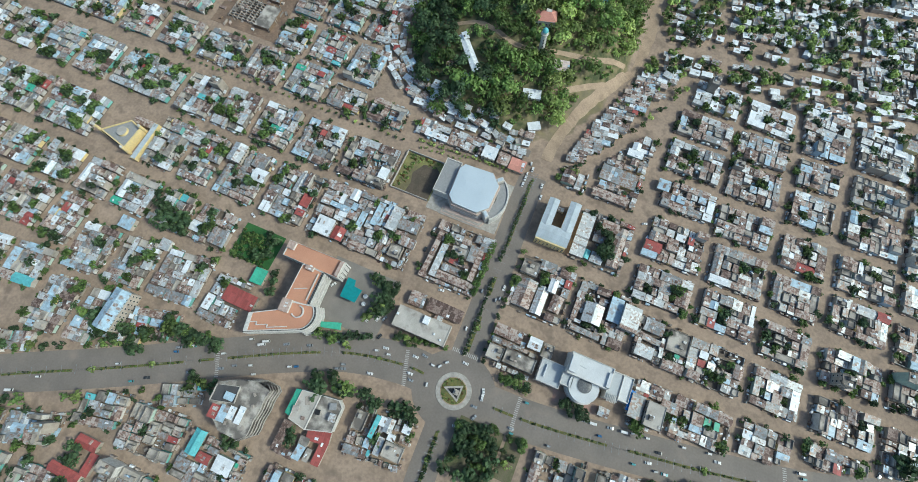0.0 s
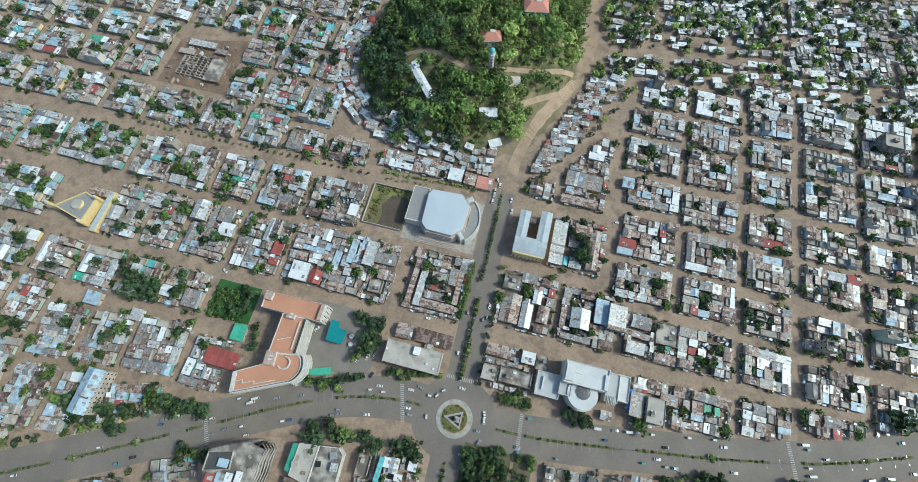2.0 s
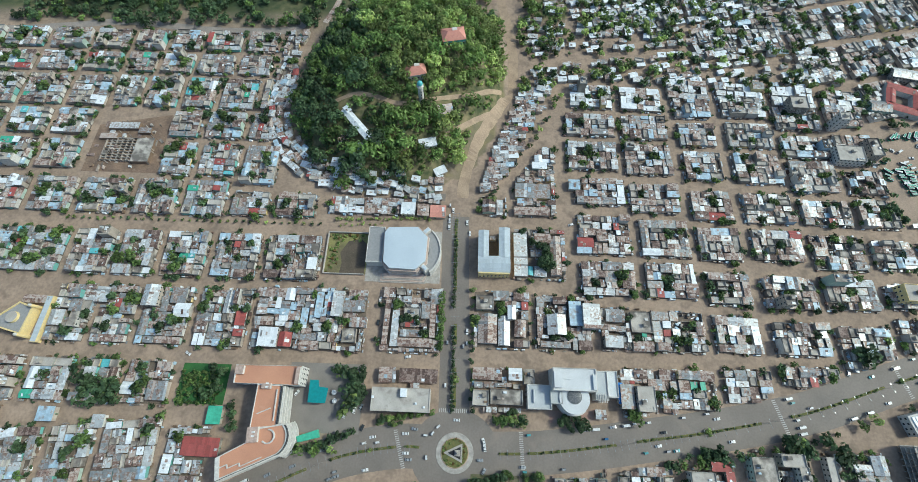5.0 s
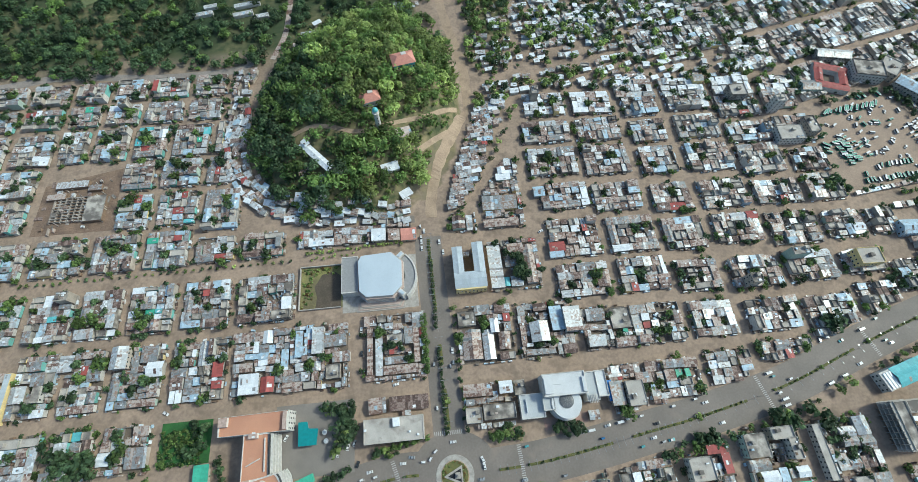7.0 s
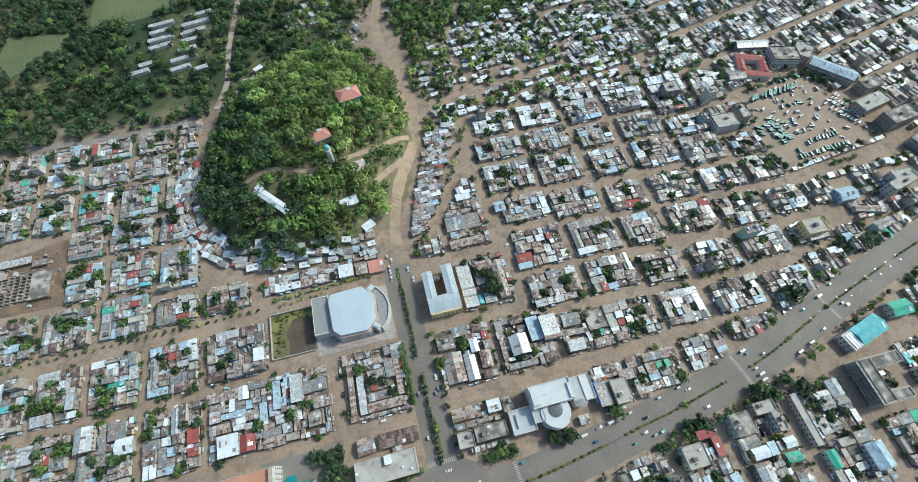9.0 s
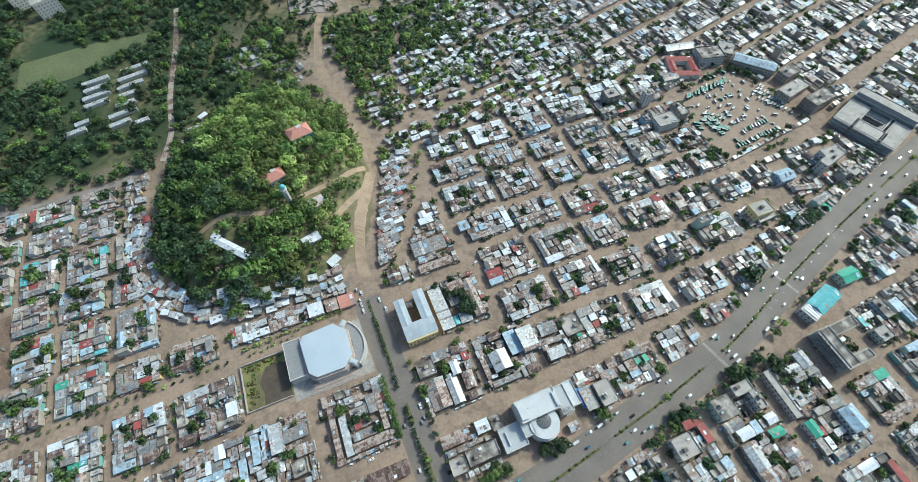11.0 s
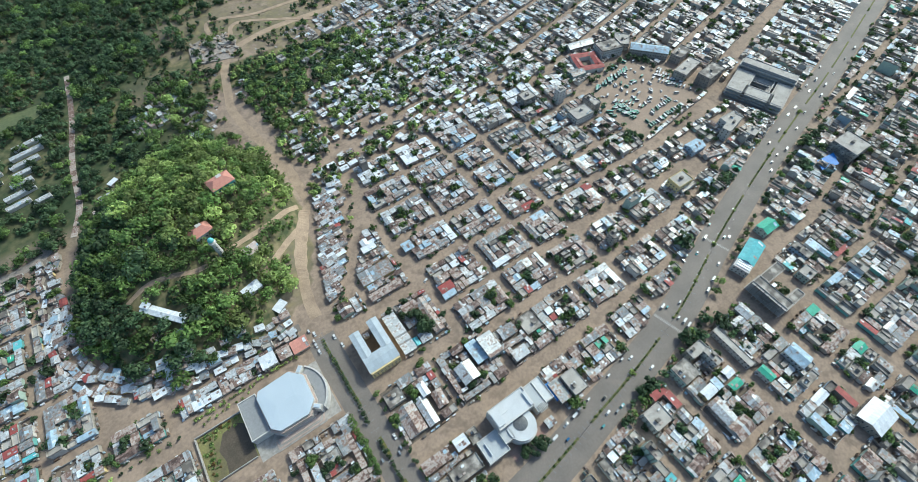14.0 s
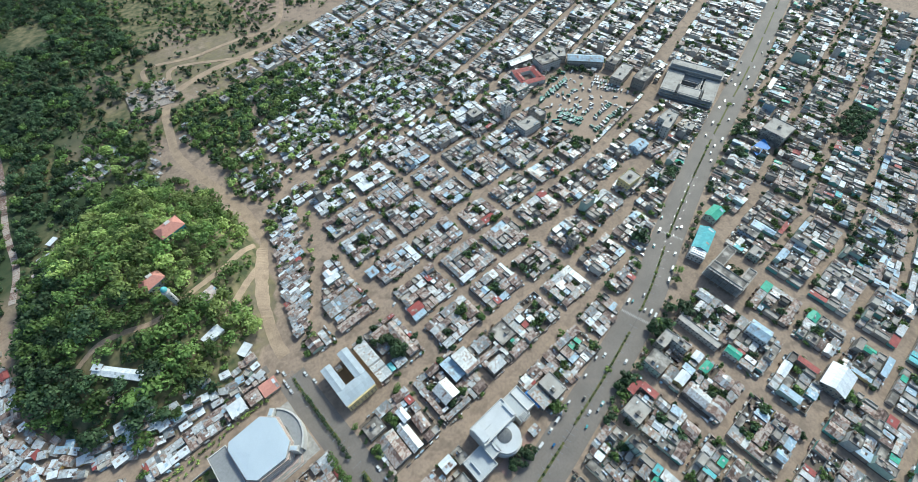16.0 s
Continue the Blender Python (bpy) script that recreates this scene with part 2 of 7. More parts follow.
    def dome(self, cx, cy, z, r, h, mat, sides=16, rings=5):
        k, rr = len(self.v), self.rng.random()
        for j in range(rings):
            a = j / rings * math.pi / 2
            self.v += [(cx + r * math.cos(a) * math.cos(i * math.tau / sides), cy + r * math.cos(a) * math.sin(i * math.tau / sides), z + h * math.sin(a)) for i in range(sides)]
        self.v.append((cx, cy, z + h))
        for j in range(rings - 1):
            for i in range(sides):
                e = (i + 1) % sides
                self.face((k + j * sides + i, k + j * sides + e, k + (j + 1) * sides + e, k + (j + 1) * sides + i), mat, rr)
        for i in range(sides):
            self.face((k + (rings - 1) * sides + i, k + (rings - 1) * sides + (i + 1) % sides, k + rings * sides), mat, rr)

    def make(self, name, parent=None, smooth=False):
        me = bpy.data.meshes.new(name)
        me.from_pydata(self.v, [], self.f)
        names = sorted(set(self.m))
        for key in names:
            me.materials.append(M[key])
        slot = {key: i for i, key in enumerate(names)}
        me.polygons.foreach_set("material_index", [slot[key] for key in self.m])
        me.attributes.new("rnd", "FLOAT", "FACE").data.foreach_set("value", self.r)
        if smooth:
            me.polygons.foreach_set("use_smooth", [True] * len(self.f))
        me.update()
        ob = new(name, me)
        if parent is not None:
            ob.parent = parent
        return ob


def rect(cx, cy, w, d, rot=0.0):
    c, s = math.cos(rot), math.sin(rot)
    return [(cx + x * c - y * s, cy + x * s + y * c) for x, y in ((-w / 2, -d / 2), (w / 2, -d / 2), (w / 2, d / 2), (-w / 2, d / 2))]


def part(name, build, parent, label=""):
    ob = build.make(name, parent)
    return tagged(ob, label) if label else ob


def thing(name, label, category, group="", at=(0, 0, 0)):
    ob = new(name)
    ob.location = at
    return tagged(ob, label, category, group)


def along(points, offset=0.0, step=None):
    """Points along a polyline moved sideways to its left, with the heading at each."""
    out = []
    pts = [Vector(p) for p in points]
    for i, p in enumerate(pts):
        a, b = pts[max(i - 1, 0)], pts[min(i + 1, len(pts) - 1)]
        t = (b - a).normalized()
        out.append((p.x - t.y * offset, p.y + t.x * offset, math.atan2(t.y, t.x)))
    if step is None:
        return out
    res = []
    for (x0, y0, h0), (x1, y1, h1) in zip(out, out[1:]):
        d = math.hypot(x1 - x0, y1 - y0)
        k = max(1, int(d / step))
        res += [(x0 + (x1 - x0) * i / k, y0 + (y1 - y0) * i / k, math.atan2(y1 - y0, x1 - x0)) for i in range(k)]
    return res


def smooth_line(points, n=8):
    """A Catmull-Rom curve through the points."""
    p = [Vector(points[0]) * 2 - Vector(points[1])] + [Vector(q) for q in points] + [Vector(points[-1]) * 2 - Vector(points[-2])]
    out = []
    for i in range(1, len(p) - 2):
        for k in range(n):
            t = k / n
            a, b, c, d = p[i - 1], p[i], p[i + 1], p[i + 2]
            out.append(0.5 * ((2 * b) + (c - a) * t + (2 * a - 5 * b + 4 * c - d) * t * t + (3 * b - a - 3 * c + d) * t ** 3))
    return [tuple(q) for q in out] + [tuple(p[-2])]


def near_line(x, y, line):
    best = 1e18
    x0, y0 = line[0]
    for x1, y1 in line[1:]:
        dx, dy, px, py = x1 - x0, y1 - y0, x - x0, y - y0
        t = (px * dx + py * dy) / (dx * dx + dy * dy + 1e-9)
        t = 0.0 if t < 0 else 1.0 if t > 1 else t
        px -= t * dx
        py -= t * dy
        q = px * px + py * py
        if q < best:
            best = q
        x0, y0 = x1, y1
    return math.sqrt(best)


def inside(x, y, pts):
    hit = False
    for (x0, y0), (x1, y1) in zip(pts, pts[1:] + pts[:1]):
        if (y0 > y) != (y1 > y) and x < (x1 - x0) * (y - y0) / (y1 - y0) + x0:
            hit = not hit
    return hit


# ---- plan: roads, hill, open ground ----
WEST = [(-420, -205), (-340, -158), (-273, -121), (-207, -88), (-141, -53), (-108, -36), (-73, -21), (-38, -14), (-16, -14)]
EAST = [(12, -16), (47, -14.5), (84, -10), (119, -4.5), (160, 2), (221, 15), (288, 37), (373, 61), (471, 85), (567, 107), (700, 142), (900, 195), (1100, 250)]
AVENUE = [(-3, -2), (-4.5, 60), (-6, 100), (-6.8, 128), (-6.8, 144)]
SOUTH = [(-2, -30), (-1, -64), (2, -120), (6, -260)]
WEST_C, EAST_C = smooth_line(WEST), smooth_line(EAST)
CURVE = smooth_line([(-160, 330), (-163, 270), (-163, 235), (-152, 203), (-133, 180), (-100, 167), (-62, 162), (-16, 160)])
HILL_ROAD = smooth_line([(-3, 160), (-2, 176), (5, 204), (13, 222), (25, 245), (33, 264), (37, 288), (35, 325), (27, 364), (22, 400), (26, 430), (48, 494), (105, 520), (190, 528)])
WEDGE_ROAD = smooth_line([(22, 158), (29, 170), (44, 192), (60, 218), (72, 243), (82, 264)])
LOT = [(406, 248), (334, 236), (321, 168), (327, 149), (427, 160), (418, 232)]


TRACKS = [smooth_line([(30, 263), (18, 256), (1, 245), (-23, 237), (-34, 233), (-48, 228.5), (-59, 228), (-73, 232), (-91, 235), (-110, 231)]), smooth_line([(18, 237), (8, 229), (-4, 219), (-19, 206)])]


def hill_reach(x, y):
    """0 at the hill's middle, 1 at its foot."""
    return math.hypot((x + 57 + 0.1 * (274 - y)) / 86, (y - 272) / 110)


def hill(x, y):
    d = hill_reach(x, y)
    a = max(0.0, 1 - d * d)
    e = math.exp(-(((x + 15) / 30) ** 2 + ((y - 288) / 34) ** 2))
    h = 34 * a ** 0.8 * (0.85 + 0.15 * noise.noise((x * 0.02, y * 0.02, 0))) + 8 * e * min(1, a * 3)
    far = 0.0
    if y > 330:
        g = math.exp(-((x - 60) / 90) ** 2) * min(1, (y - 330) / 80)
        far = 6 * g
    return h + far


FIELDS = [
    [(-342, 455), (-339, 490), (-280, 480), (-281, 453), (-326, 427)],
    [(-262, 530), (-262, 478), (-208, 487), (-141, 516), (-118, 535), (-190, 538)],
]


def dark_green_share(x, y):
    """Share of darker green ground colour in the valley west of the hill."""
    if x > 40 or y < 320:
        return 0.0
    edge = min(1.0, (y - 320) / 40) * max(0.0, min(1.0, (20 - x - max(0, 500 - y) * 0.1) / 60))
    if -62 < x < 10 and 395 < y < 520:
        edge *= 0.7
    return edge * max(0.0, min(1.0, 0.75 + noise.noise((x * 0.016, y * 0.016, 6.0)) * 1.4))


def ground_mix(x, y):
    """Share of green cover on the bare ground."""
    w = noise.noise((x * 0.012, y * 0.012, 3.0)) * 0.25
    on_hill = 1 if hill_reach(x, y) < 1.02 else 0
    valley = 0.0
    if y > 335 and x < 90:
        valley = min(1.0, (y - 335) / 25)
    if y > 335 and x >= 90:
        valley = max(0.0, min(1.0, (y - 420 - (x - 90) * 0.2) / 40)) * (1 if x < 190 else 0)
    v = max(on_hill * 0.8, valley * 0.85)
    if inside(x, y, [(8, 236), (24, 236), (20, 214), (0, 172), (-22, 170), (-20, 186)]):
        v = 0.5
    if inside(x, y, [(0, 440), (45, 480), (190, 470), (260, 540), (120, 660), (-20, 600)]):
        v = 0.42
    if -62 < x < 10 and 395 < y < 520:
        v = 0.6
    if inside(x, y, [(-12, 352), (12, 350), (30, 296), (52, 296), (58, 350), (62, 440), (8, 445)]):
        v = 0.24
    return max(0.0, min(1.0, v + (w if v > 0.05 else 0)))


# ---- ground ----
def ground_sheet():
    xs = [-4500, -2500, -1500, -1000] + [-760 + 6.5 * i for i in range(300)] + [1400, 2000, 3000, 4500]
    ys = [-4500, -2500, -1200, -600] + [-330 + 6.5 * i for i in range(225)] + [1400, 2000, 3000, 4500]
    verts = [(x, y, hill(x, y)) for y in ys for x in xs]
    w = len(xs)
    faces = [(j * w + i, j * w + i + 1, (j + 1) * w + i + 1, (j + 1) * w + i) for j in range(len(ys) - 1) for i in range(w - 1)]
    me = bpy.data.meshes.new("ground")
    me.from_pydata(verts, [], faces)
    att = me.attributes.new("cover", "FLOAT", "POINT")
    att.data.foreach_set("value", [ground_mix(x, y) for x, y, z in verts])
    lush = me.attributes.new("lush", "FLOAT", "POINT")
    lush.data.foreach_set("value", [dark_green_share(x, y) for x, y, z in verts])
    me.polygons.foreach_set("use_smooth", [True] * len(faces))
    m = material("dusty_ground", (0.355, 0.266, 0.196), (0.27, 0.204, 0.152), scale=0.045, fine=0.5, grain=0.3, stain=(0.2, 0.152, 0.116), stain_amount=0.56, stain_scale=0.13)
    n, l = m.node_tree.nodes, m.node_tree.links
    bsdf = n["Principled BSDF"]
    dirt = bsdf.inputs["Base Color"].links[0].from_socket
    at = n.new("ShaderNodeAttribute")
    at.attribute_name = "cover"
    tex = n.new("ShaderNodeTexNoise")
    tex.inputs["Scale"].default_value, tex.inputs["Detail"].default_value = 0.16, 10
    geo = n.new("ShaderNodeNewGeometry")
    l.new(geo.outputs["Position"], tex.inputs["Vector"])
    green = n.new("ShaderNodeValToRGB")
    green.color_ramp.elements[0].position, green.color_ramp.elements[1].position = 0.35, 0.7
    green.color_ramp.elements[0].color, green.color_ramp.elements[1].color = (0.06, 0.076, 0.032, 1), (0.25, 0.205, 0.11, 1)
    l.new(tex.outputs[0], green.inputs[0])
    add = n.new("ShaderNodeMath")
    add.operation = "MULTIPLY_ADD"
    l.new(tex.outputs[0], add.inputs[0])
    add.inputs[1].default_value = 0.5
    l.new(at.outputs["Fac"], add.inputs[2])
    mr = n.new("ShaderNodeMapRange")
    mr.inputs[1].default_value, mr.inputs[2].default_value = 0.55, 0.85
    l.new(add.outputs[0], mr.inputs[0])
    mx = n.new("ShaderNodeMix")
    mx.data_type = "RGBA"
    l.new(mr.outputs[0], mx.inputs[0]), l.new(dirt, mx.inputs[6]), l.new(green.outputs[0], mx.inputs[7])
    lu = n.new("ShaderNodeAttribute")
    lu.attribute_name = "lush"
    deeper = n.new("ShaderNodeMix")
    deeper.data_type = "RGBA"
    deeper.inputs[7].default_value = (0.04, 0.062, 0.028, 1)
    l.new(lu.outputs["Fac"], deeper.inputs[0]), l.new(mx.outputs[2], deeper.inputs[6])
    l.new(deeper.outputs[2], bsdf.inputs["Base Color"])
    me.materials.append(m)
    me.update()
    return tagged(new("ground", me), "dusty brown earth ground with green slopes", "ground", kind="structure")


ground_sheet()


def ribbon(name, line, left, right, z, mat, label, category, drape=False, kind="structure"):
    b = Build()
    a, c = along(line, left), along(line, -right)
    if mat == "path":  # frayed edges of the dirt tracks
        def fray(side, width, k):
            return [along(line, (1 if k else -1) * width * (1 + 0.2 * noise.noise((p[0] * 0.16, p[1] * 0.16, k))))[i] for i, p in enumerate(side)]
        a, c = fray(a, left, 1.0), fray(c, right, 0.0)
    for i in range(len(line) - 1):
        p = [(c[i][0], c[i][1]), (c[i + 1][0], c[i + 1][1]), (a[i + 1][0], a[i + 1][1]), (a[i][0], a[i][1])]
        b.slab(*[(x, y, z + (hill(x, y) if drape else 0)) for x, y in p], 0.3 + z, mat)
    return tagged(b.make(name), label, category, kind=kind)


ribbon("road", WEST_C, 13, 12, 0.05, "asphalt", "wide grey asphalt boulevard with a planted median", "road")
ribbon("road", EAST_C, 12.5, 12, 0.05, "asphalt", "wide grey asphalt boulevard with a planted median", "road")
ribbon("road", smooth_line(AVENUE), 10, 9.5, 0.04, "asphalt", "grey asphalt avenue with a planted median", "road")
ribbon("road", smooth_line(SOUTH), 9, 9, 0.04, "asphalt", "grey asphalt avenue with a planted median", "road")
ribbon("road", CURVE, 3, 3, 0.04, "asphalt", "narrow curved asphalt street round the hill foot", "road", drape=True)
disc = Build()
disc.prism([(-2 + 27 * math.cos(a * math.tau / 48), -16 + 25 * math.sin(a * math.tau / 48)) for a in range(48)], -0.3, 0.07, "asphalt")
tagged(disc.make("road"), "round asphalt junction about the traffic island", "road", kind="structure")
ribbon("road", HILL_ROAD, 4.2, 4.2, 0.12, "path", "sandy dirt road climbing past the hill", "road", drape=True)
ribbon("road", TRACKS[0], 1.8, 1.8, 0.15, "path", "sandy track across the wooded hill", "path", drape=True)
ribbon("road", TRACKS[1], 2, 2, 0.15, "path", "sandy track across the wooded hill", "path", drape=True)
ribbon("water_channel", smooth_line([(-136, 338), (-126, 372), (-123, 425), (-112, 500), (-106, 570)]), 2.5, 2.5, 0.3, "rust", "straight brown earth channel between trees", "channel", drape=True)
FAR_TRACKS = [smooth_line([(48, 500), (48, 570), (100, 561), (150, 566), (211, 566), (252, 623)]), smooth_line([(60, 520), (75, 552), (124, 534), (178, 505), (238, 483)])]
for line in FAR_TRACKS:
    ribbon("road", line, 2.5, 2.5, 0.3, "path", "sandy dirt track over the bare far slope", "path", drape=True)
ribbon("road", smooth_line([(-520, 322), (-430, 320), (-371, 326), (-316, 333), (-239, 325), (-172, 327), (-150, 340)]), 4, 4, 0.12, "worn_road", "pale worn road along the north edge of town", "road", drape=True)
lot_ground = Build()
lot_ground.prism(LOT, -0.2, 0.06, "yard_sand")
tagged(lot_ground.make("pavement"), "bare sandy bus station yard", "pavement", kind="structure")


# ---- trees ----
def crown_quads(seed, count, size, lobes=8):
    rng = np.random.default_rng(seed)
    cen = rng.normal(0, 1, (lobes, 3)) * (0.44, 0.44, 0.22)
    rad = rng.uniform(0.38, 0.62, lobes)
    k = rng.integers(0, lobes, count)
    d = rng.normal(0, 1, (count, 3))
    d[:, 2] = np.abs(d[:, 2]) * 1.0 - 0.25
    d /= np.linalg.norm(d, axis=1)[:, None]
    p = cen[k] + d * (rad[k] * rng.uniform(0.82, 1.08, count))[:, None]
    nrm = d + (0, 0, 0.25) + rng.normal(0, 0.22, (count, 3))
    nrm /= np.linalg.norm(nrm, axis=1)[:, None]
    ref = rng.normal(0, 1, (count, 3))
    u = np.cross(nrm, ref)
    u /= np.linalg.norm(u, axis=1)[:, None]
    v = np.cross(nrm, u)
    s = (size * rng.uniform(0.6, 1.3, count))[:, None]
    quad = np.stack([p - u * s, p - v * s * 0.7, p + u * s, p + v * s * 0.7], 1)
    return quad  # count x 4 x 3


def trunk_build(height, r, seed):
    b = Build()
    rng = random.Random(seed)

    def limb(p, q, r0, r1):
        t = (Vector(q) - Vector(p)).normalized()
        u = t.orthogonal().normalized()
        v = t.cross(u)
        k = len(b.v)
        for c, rr in ((Vector(p), r0), (Vector(q), r1)):
            for i in range(6):
                a = i * math.tau / 6
                b.v.append(tuple(c + u * math.cos(a) * rr + v * math.sin(a) * rr))
        for i in range(6):
            b.face((k + i, k + (i + 1) % 6, k + 6 + (i + 1) % 6, k + 6 + i), "bark", 0.5)

    limb((0, 0, -0.3), (0.1, 0, height), r, r * 0.7)
    for i in range(4):
        a = i * 1.6 + rng.random()
        limb((0.1, 0, height), (math.cos(a) * height * 0.45, math.sin(a) * height * 0.45, height * 1.5), r * 0.55, r * 0.2)
    return b


def quads_mesh(name, quads, mat, tones=None):
    me = bpy.data.meshes.new(name)
    v = quads.reshape(-1, 3)
    n = len(v) // 4
    me.vertices.add(len(v))
    me.vertices.foreach_set("co", v.ravel().astype(np.float32))
    me.loops.add(len(v))
    me.loops.foreach_set("vertex_index", np.arange(len(v), dtype=np.int32))
    me.polygons.add(n)
    me.polygons.foreach_set("loop_start", np.arange(0, len(v), 4, dtype=np.int32))
    me.materials.append(M[mat])
    me.update(calc_edges=True)
    me.validate()
    me.attributes.new("tone", "FLOAT", "FACE").data.foreach_set("value", np.full(n, 0.5, np.float32) if tones is None else tones.astype(np.float32))
    return me


TREES = []  # x, y, ground height, crown radius, leaf material


def tree(x, y, r, leaf=None):
    TREES.append((x, y, hill(x, y), r, leaf or ("leaf", "leaf_dark", "leaf", "leaf_dark", "leaf_light")[len(TREES) * 7 % 5]))


# ---- houses ----
def sheet_roof(b, cx, cy, w, d, rot, z, mat, form, rng, mats=None, o=0.35, pitch=None):
    """Roof of overlapping metal sheets, along the longer side w."""
    c, s = math.cos(rot), math.sin(rot)
    n = max(2, int((w + 2 * o) / rng.uniform(1.4, 2.2)))
    st = (w + 2 * o) / n
    rise = d * (pitch or (0.2 if form == "gable" else 0.09))
    lines = [(-d / 2 - o, 0.0), (0.0, rise), (d / 2 + o, 0.0)] if form == "gable" else [(-d / 2 - o, 0.0), (d / 2 + o, rise)]
    if form == "gable":
        lines = [lines[0], (-d * rng.uniform(0.2, 0.32), rise * 0.5), lines[1], (d * rng.uniform(0.2, 0.32), rise * 0.5), lines[2]]
    elif d > 3.5:
        lines = [lines[0], (rng.uniform(-0.15, 0.15) * d, rise * 0.5), lines[1]]
    lift = [rng.uniform(0, 0.08) for i in range(n + 1)]
    rows = []
    for y, up in lines:
        pts = []
        for i in range(n + 1):
            x = -w / 2 - o + i * st
            pts.append((cx + x * c - y * s, cy + x * s + y * c, z + up + lift[i]))
        rows.append(pts)
    def roof_z(y):
        for (y0, z0), (y1, z1) in zip(lines, lines[1:]):
            if y <= y1:
                return z0 + (z1 - z0) * (y - y0) / (y1 - y0)
        return lines[-1][1]

    if o <= 0.35 and pitch is None and w > 3.5:  # loose repair sheets
        for k in range(rng.choice((0, 1, 2, 3))):
            pw, pd = rng.uniform(0.9, 2.4), rng.uniform(0.12, 0.4) * d
            px, py = rng.uniform(-0.5, 0.5) * (w - pw), rng.uniform(-0.45, 0.1) * d
            if form == "gable" and py < 0 < py + pd:
                py = -pd
            b.slab(*[(cx + x * c - y * s, cy + x * s + y * c, z + roof_z(y) + 0.16) for x, y in ((px, py), (px + pw, py), (px + pw, py + pd), (px, py + pd))], 0.1, rng.choice(("rust", "rust_dark", "tin", "tin_pale", "tin_white", "tin_blue")))
    b.sheets(rows, 0.08, [mat if rng.random() > 0.16 or not mats else rng.choice(mats) for i in range(n)])


def flat_roof(b, cx, cy, w, d, rot, z, mat, rng, parent=None):
    """Concrete deck with a parapet; a stair hut, tanks and starter columns on it."""
    h = rng.uniform(0.5, 1.0)
    b.tray(rect(cx, cy, w, d, rot), z, z + 0.2 + h, 0.3, h, mat, mat)
    c, s = math.cos(rot), math.sin(rot)

    def put(name, x, y, ww, dd, hh, m):
        q = Build() if parent is not None else b
        q.box(cx + x * c - y * s, cy + x * s + y * c, z + 0.2, ww, dd, hh, m, rot)
        if parent is not None:
            part(name, q, parent)

    if w > 6 and d > 5:
        put("stair_hut", rng.uniform(-0.25, 0.25) * w, rng.uniform(-0.25, 0.25) * d, 2.6, 2.2, 2.3, "concrete")
        for i in range(rng.randint(1, 3) if parent is not None else rng.randint(2, 6)):
            put("rooftop_shelter", rng.uniform(-0.38, 0.38) * w, rng.uniform(-0.38, 0.38) * d, rng.uniform(0.8, 2.5), rng.uniform(0.8, 1.6), rng.uniform(0.4, 1.2), rng.choice(("tin_pale", "tin_white", "rust", "wood", "tin_blue")))
    if rng.random() < 0.4:
        for x in (-w / 2 + 0.3, w / 2 - 0.3):
            for y in (-d / 2 + 0.3, d / 2 - 0.3):
                put("starter_column", x, y, 0.3, 0.3, 1.6, "concrete")


PALETTE = {
    "east": [("rust", 36), ("rust_dark", 16), ("tin", 24), ("tin_pale", 15), ("concrete", 9), ("tin_blue", 6), ("tin_white", 4.5), ("concrete_pale", 4), ("tin_red", 2.5), ("tin_green", 0.6)],
    "west": [("rust", 17), ("rust_dark", 12), ("tin", 26), ("tin_pale", 17), ("concrete", 14), ("tin_blue", 12), ("tin_white", 8), ("concrete_pale", 8), ("tin_red", 2), ("tin_cyan", 1.5), ("tin_green", 1)],
    "dense": [("rust", 20), ("rust_dark", 10), ("tin", 20), ("tin_pale", 12), ("concrete", 28), ("concrete_pale", 10), ("tin_blue", 7), ("tin_white", 4), ("tin_red", 2)],
    "mid": [("rust", 26), ("rust_dark", 10), ("tin", 22), ("tin_pale", 20), ("concrete", 6), ("tin_blue", 7), ("tin_white", 8), ("tin_red", 3)],
    "bright": [("tin_white", 44), ("tin_pale", 32), ("tin", 11), ("rust", 9), ("concrete_pale", 6)],
    "south": [("rust", 15), ("rust_dark", 8), ("tin", 26), ("tin_pale", 9), ("concrete", 40), ("concrete_pale", 10), ("tin_blue", 8), ("tin_white", 3), ("tin_red", 2), ("tin_cyan", 1.5), ("tin_green", 1.5)],
    "far": [("concrete_pale", 18), ("tin_pale", 26), ("concrete", 16), ("tin", 24), ("tin_white", 9), ("rust", 18), ("tin_blue", 6)],
}
WORDS = {
    "rust": "rusty brown corrugated", "rust_dark": "dark rusted corrugated", "tin": "grey corrugated metal", "tin_pale": "pale grey corrugated metal", "tin_white": "bright white metal",
    "tin_blue": "bluish grey metal", "tin_red": "red painted metal", "tin_cyan": "turquoise metal", "tin_green": "green painted metal", "concrete": "weathered flat concrete", "concrete_pale": "pale flat concrete",
}


def pick(zone, rng):
    keys, weights = zip(*PALETTE[zone])
    return rng.choices(keys, weights)[0]


WINDOW = None


def window_mesh():
    b = Build()
    b.box(0, 0, 0, 1.3, 0.16, 1.5, "wall_white")
    b.box(0, -0.05, 0.12, 1.06, 0.12, 1.26, "glass")
    ob = b.make("window")
    me = ob.data
    bpy.data.objects.remove(ob)
    return me


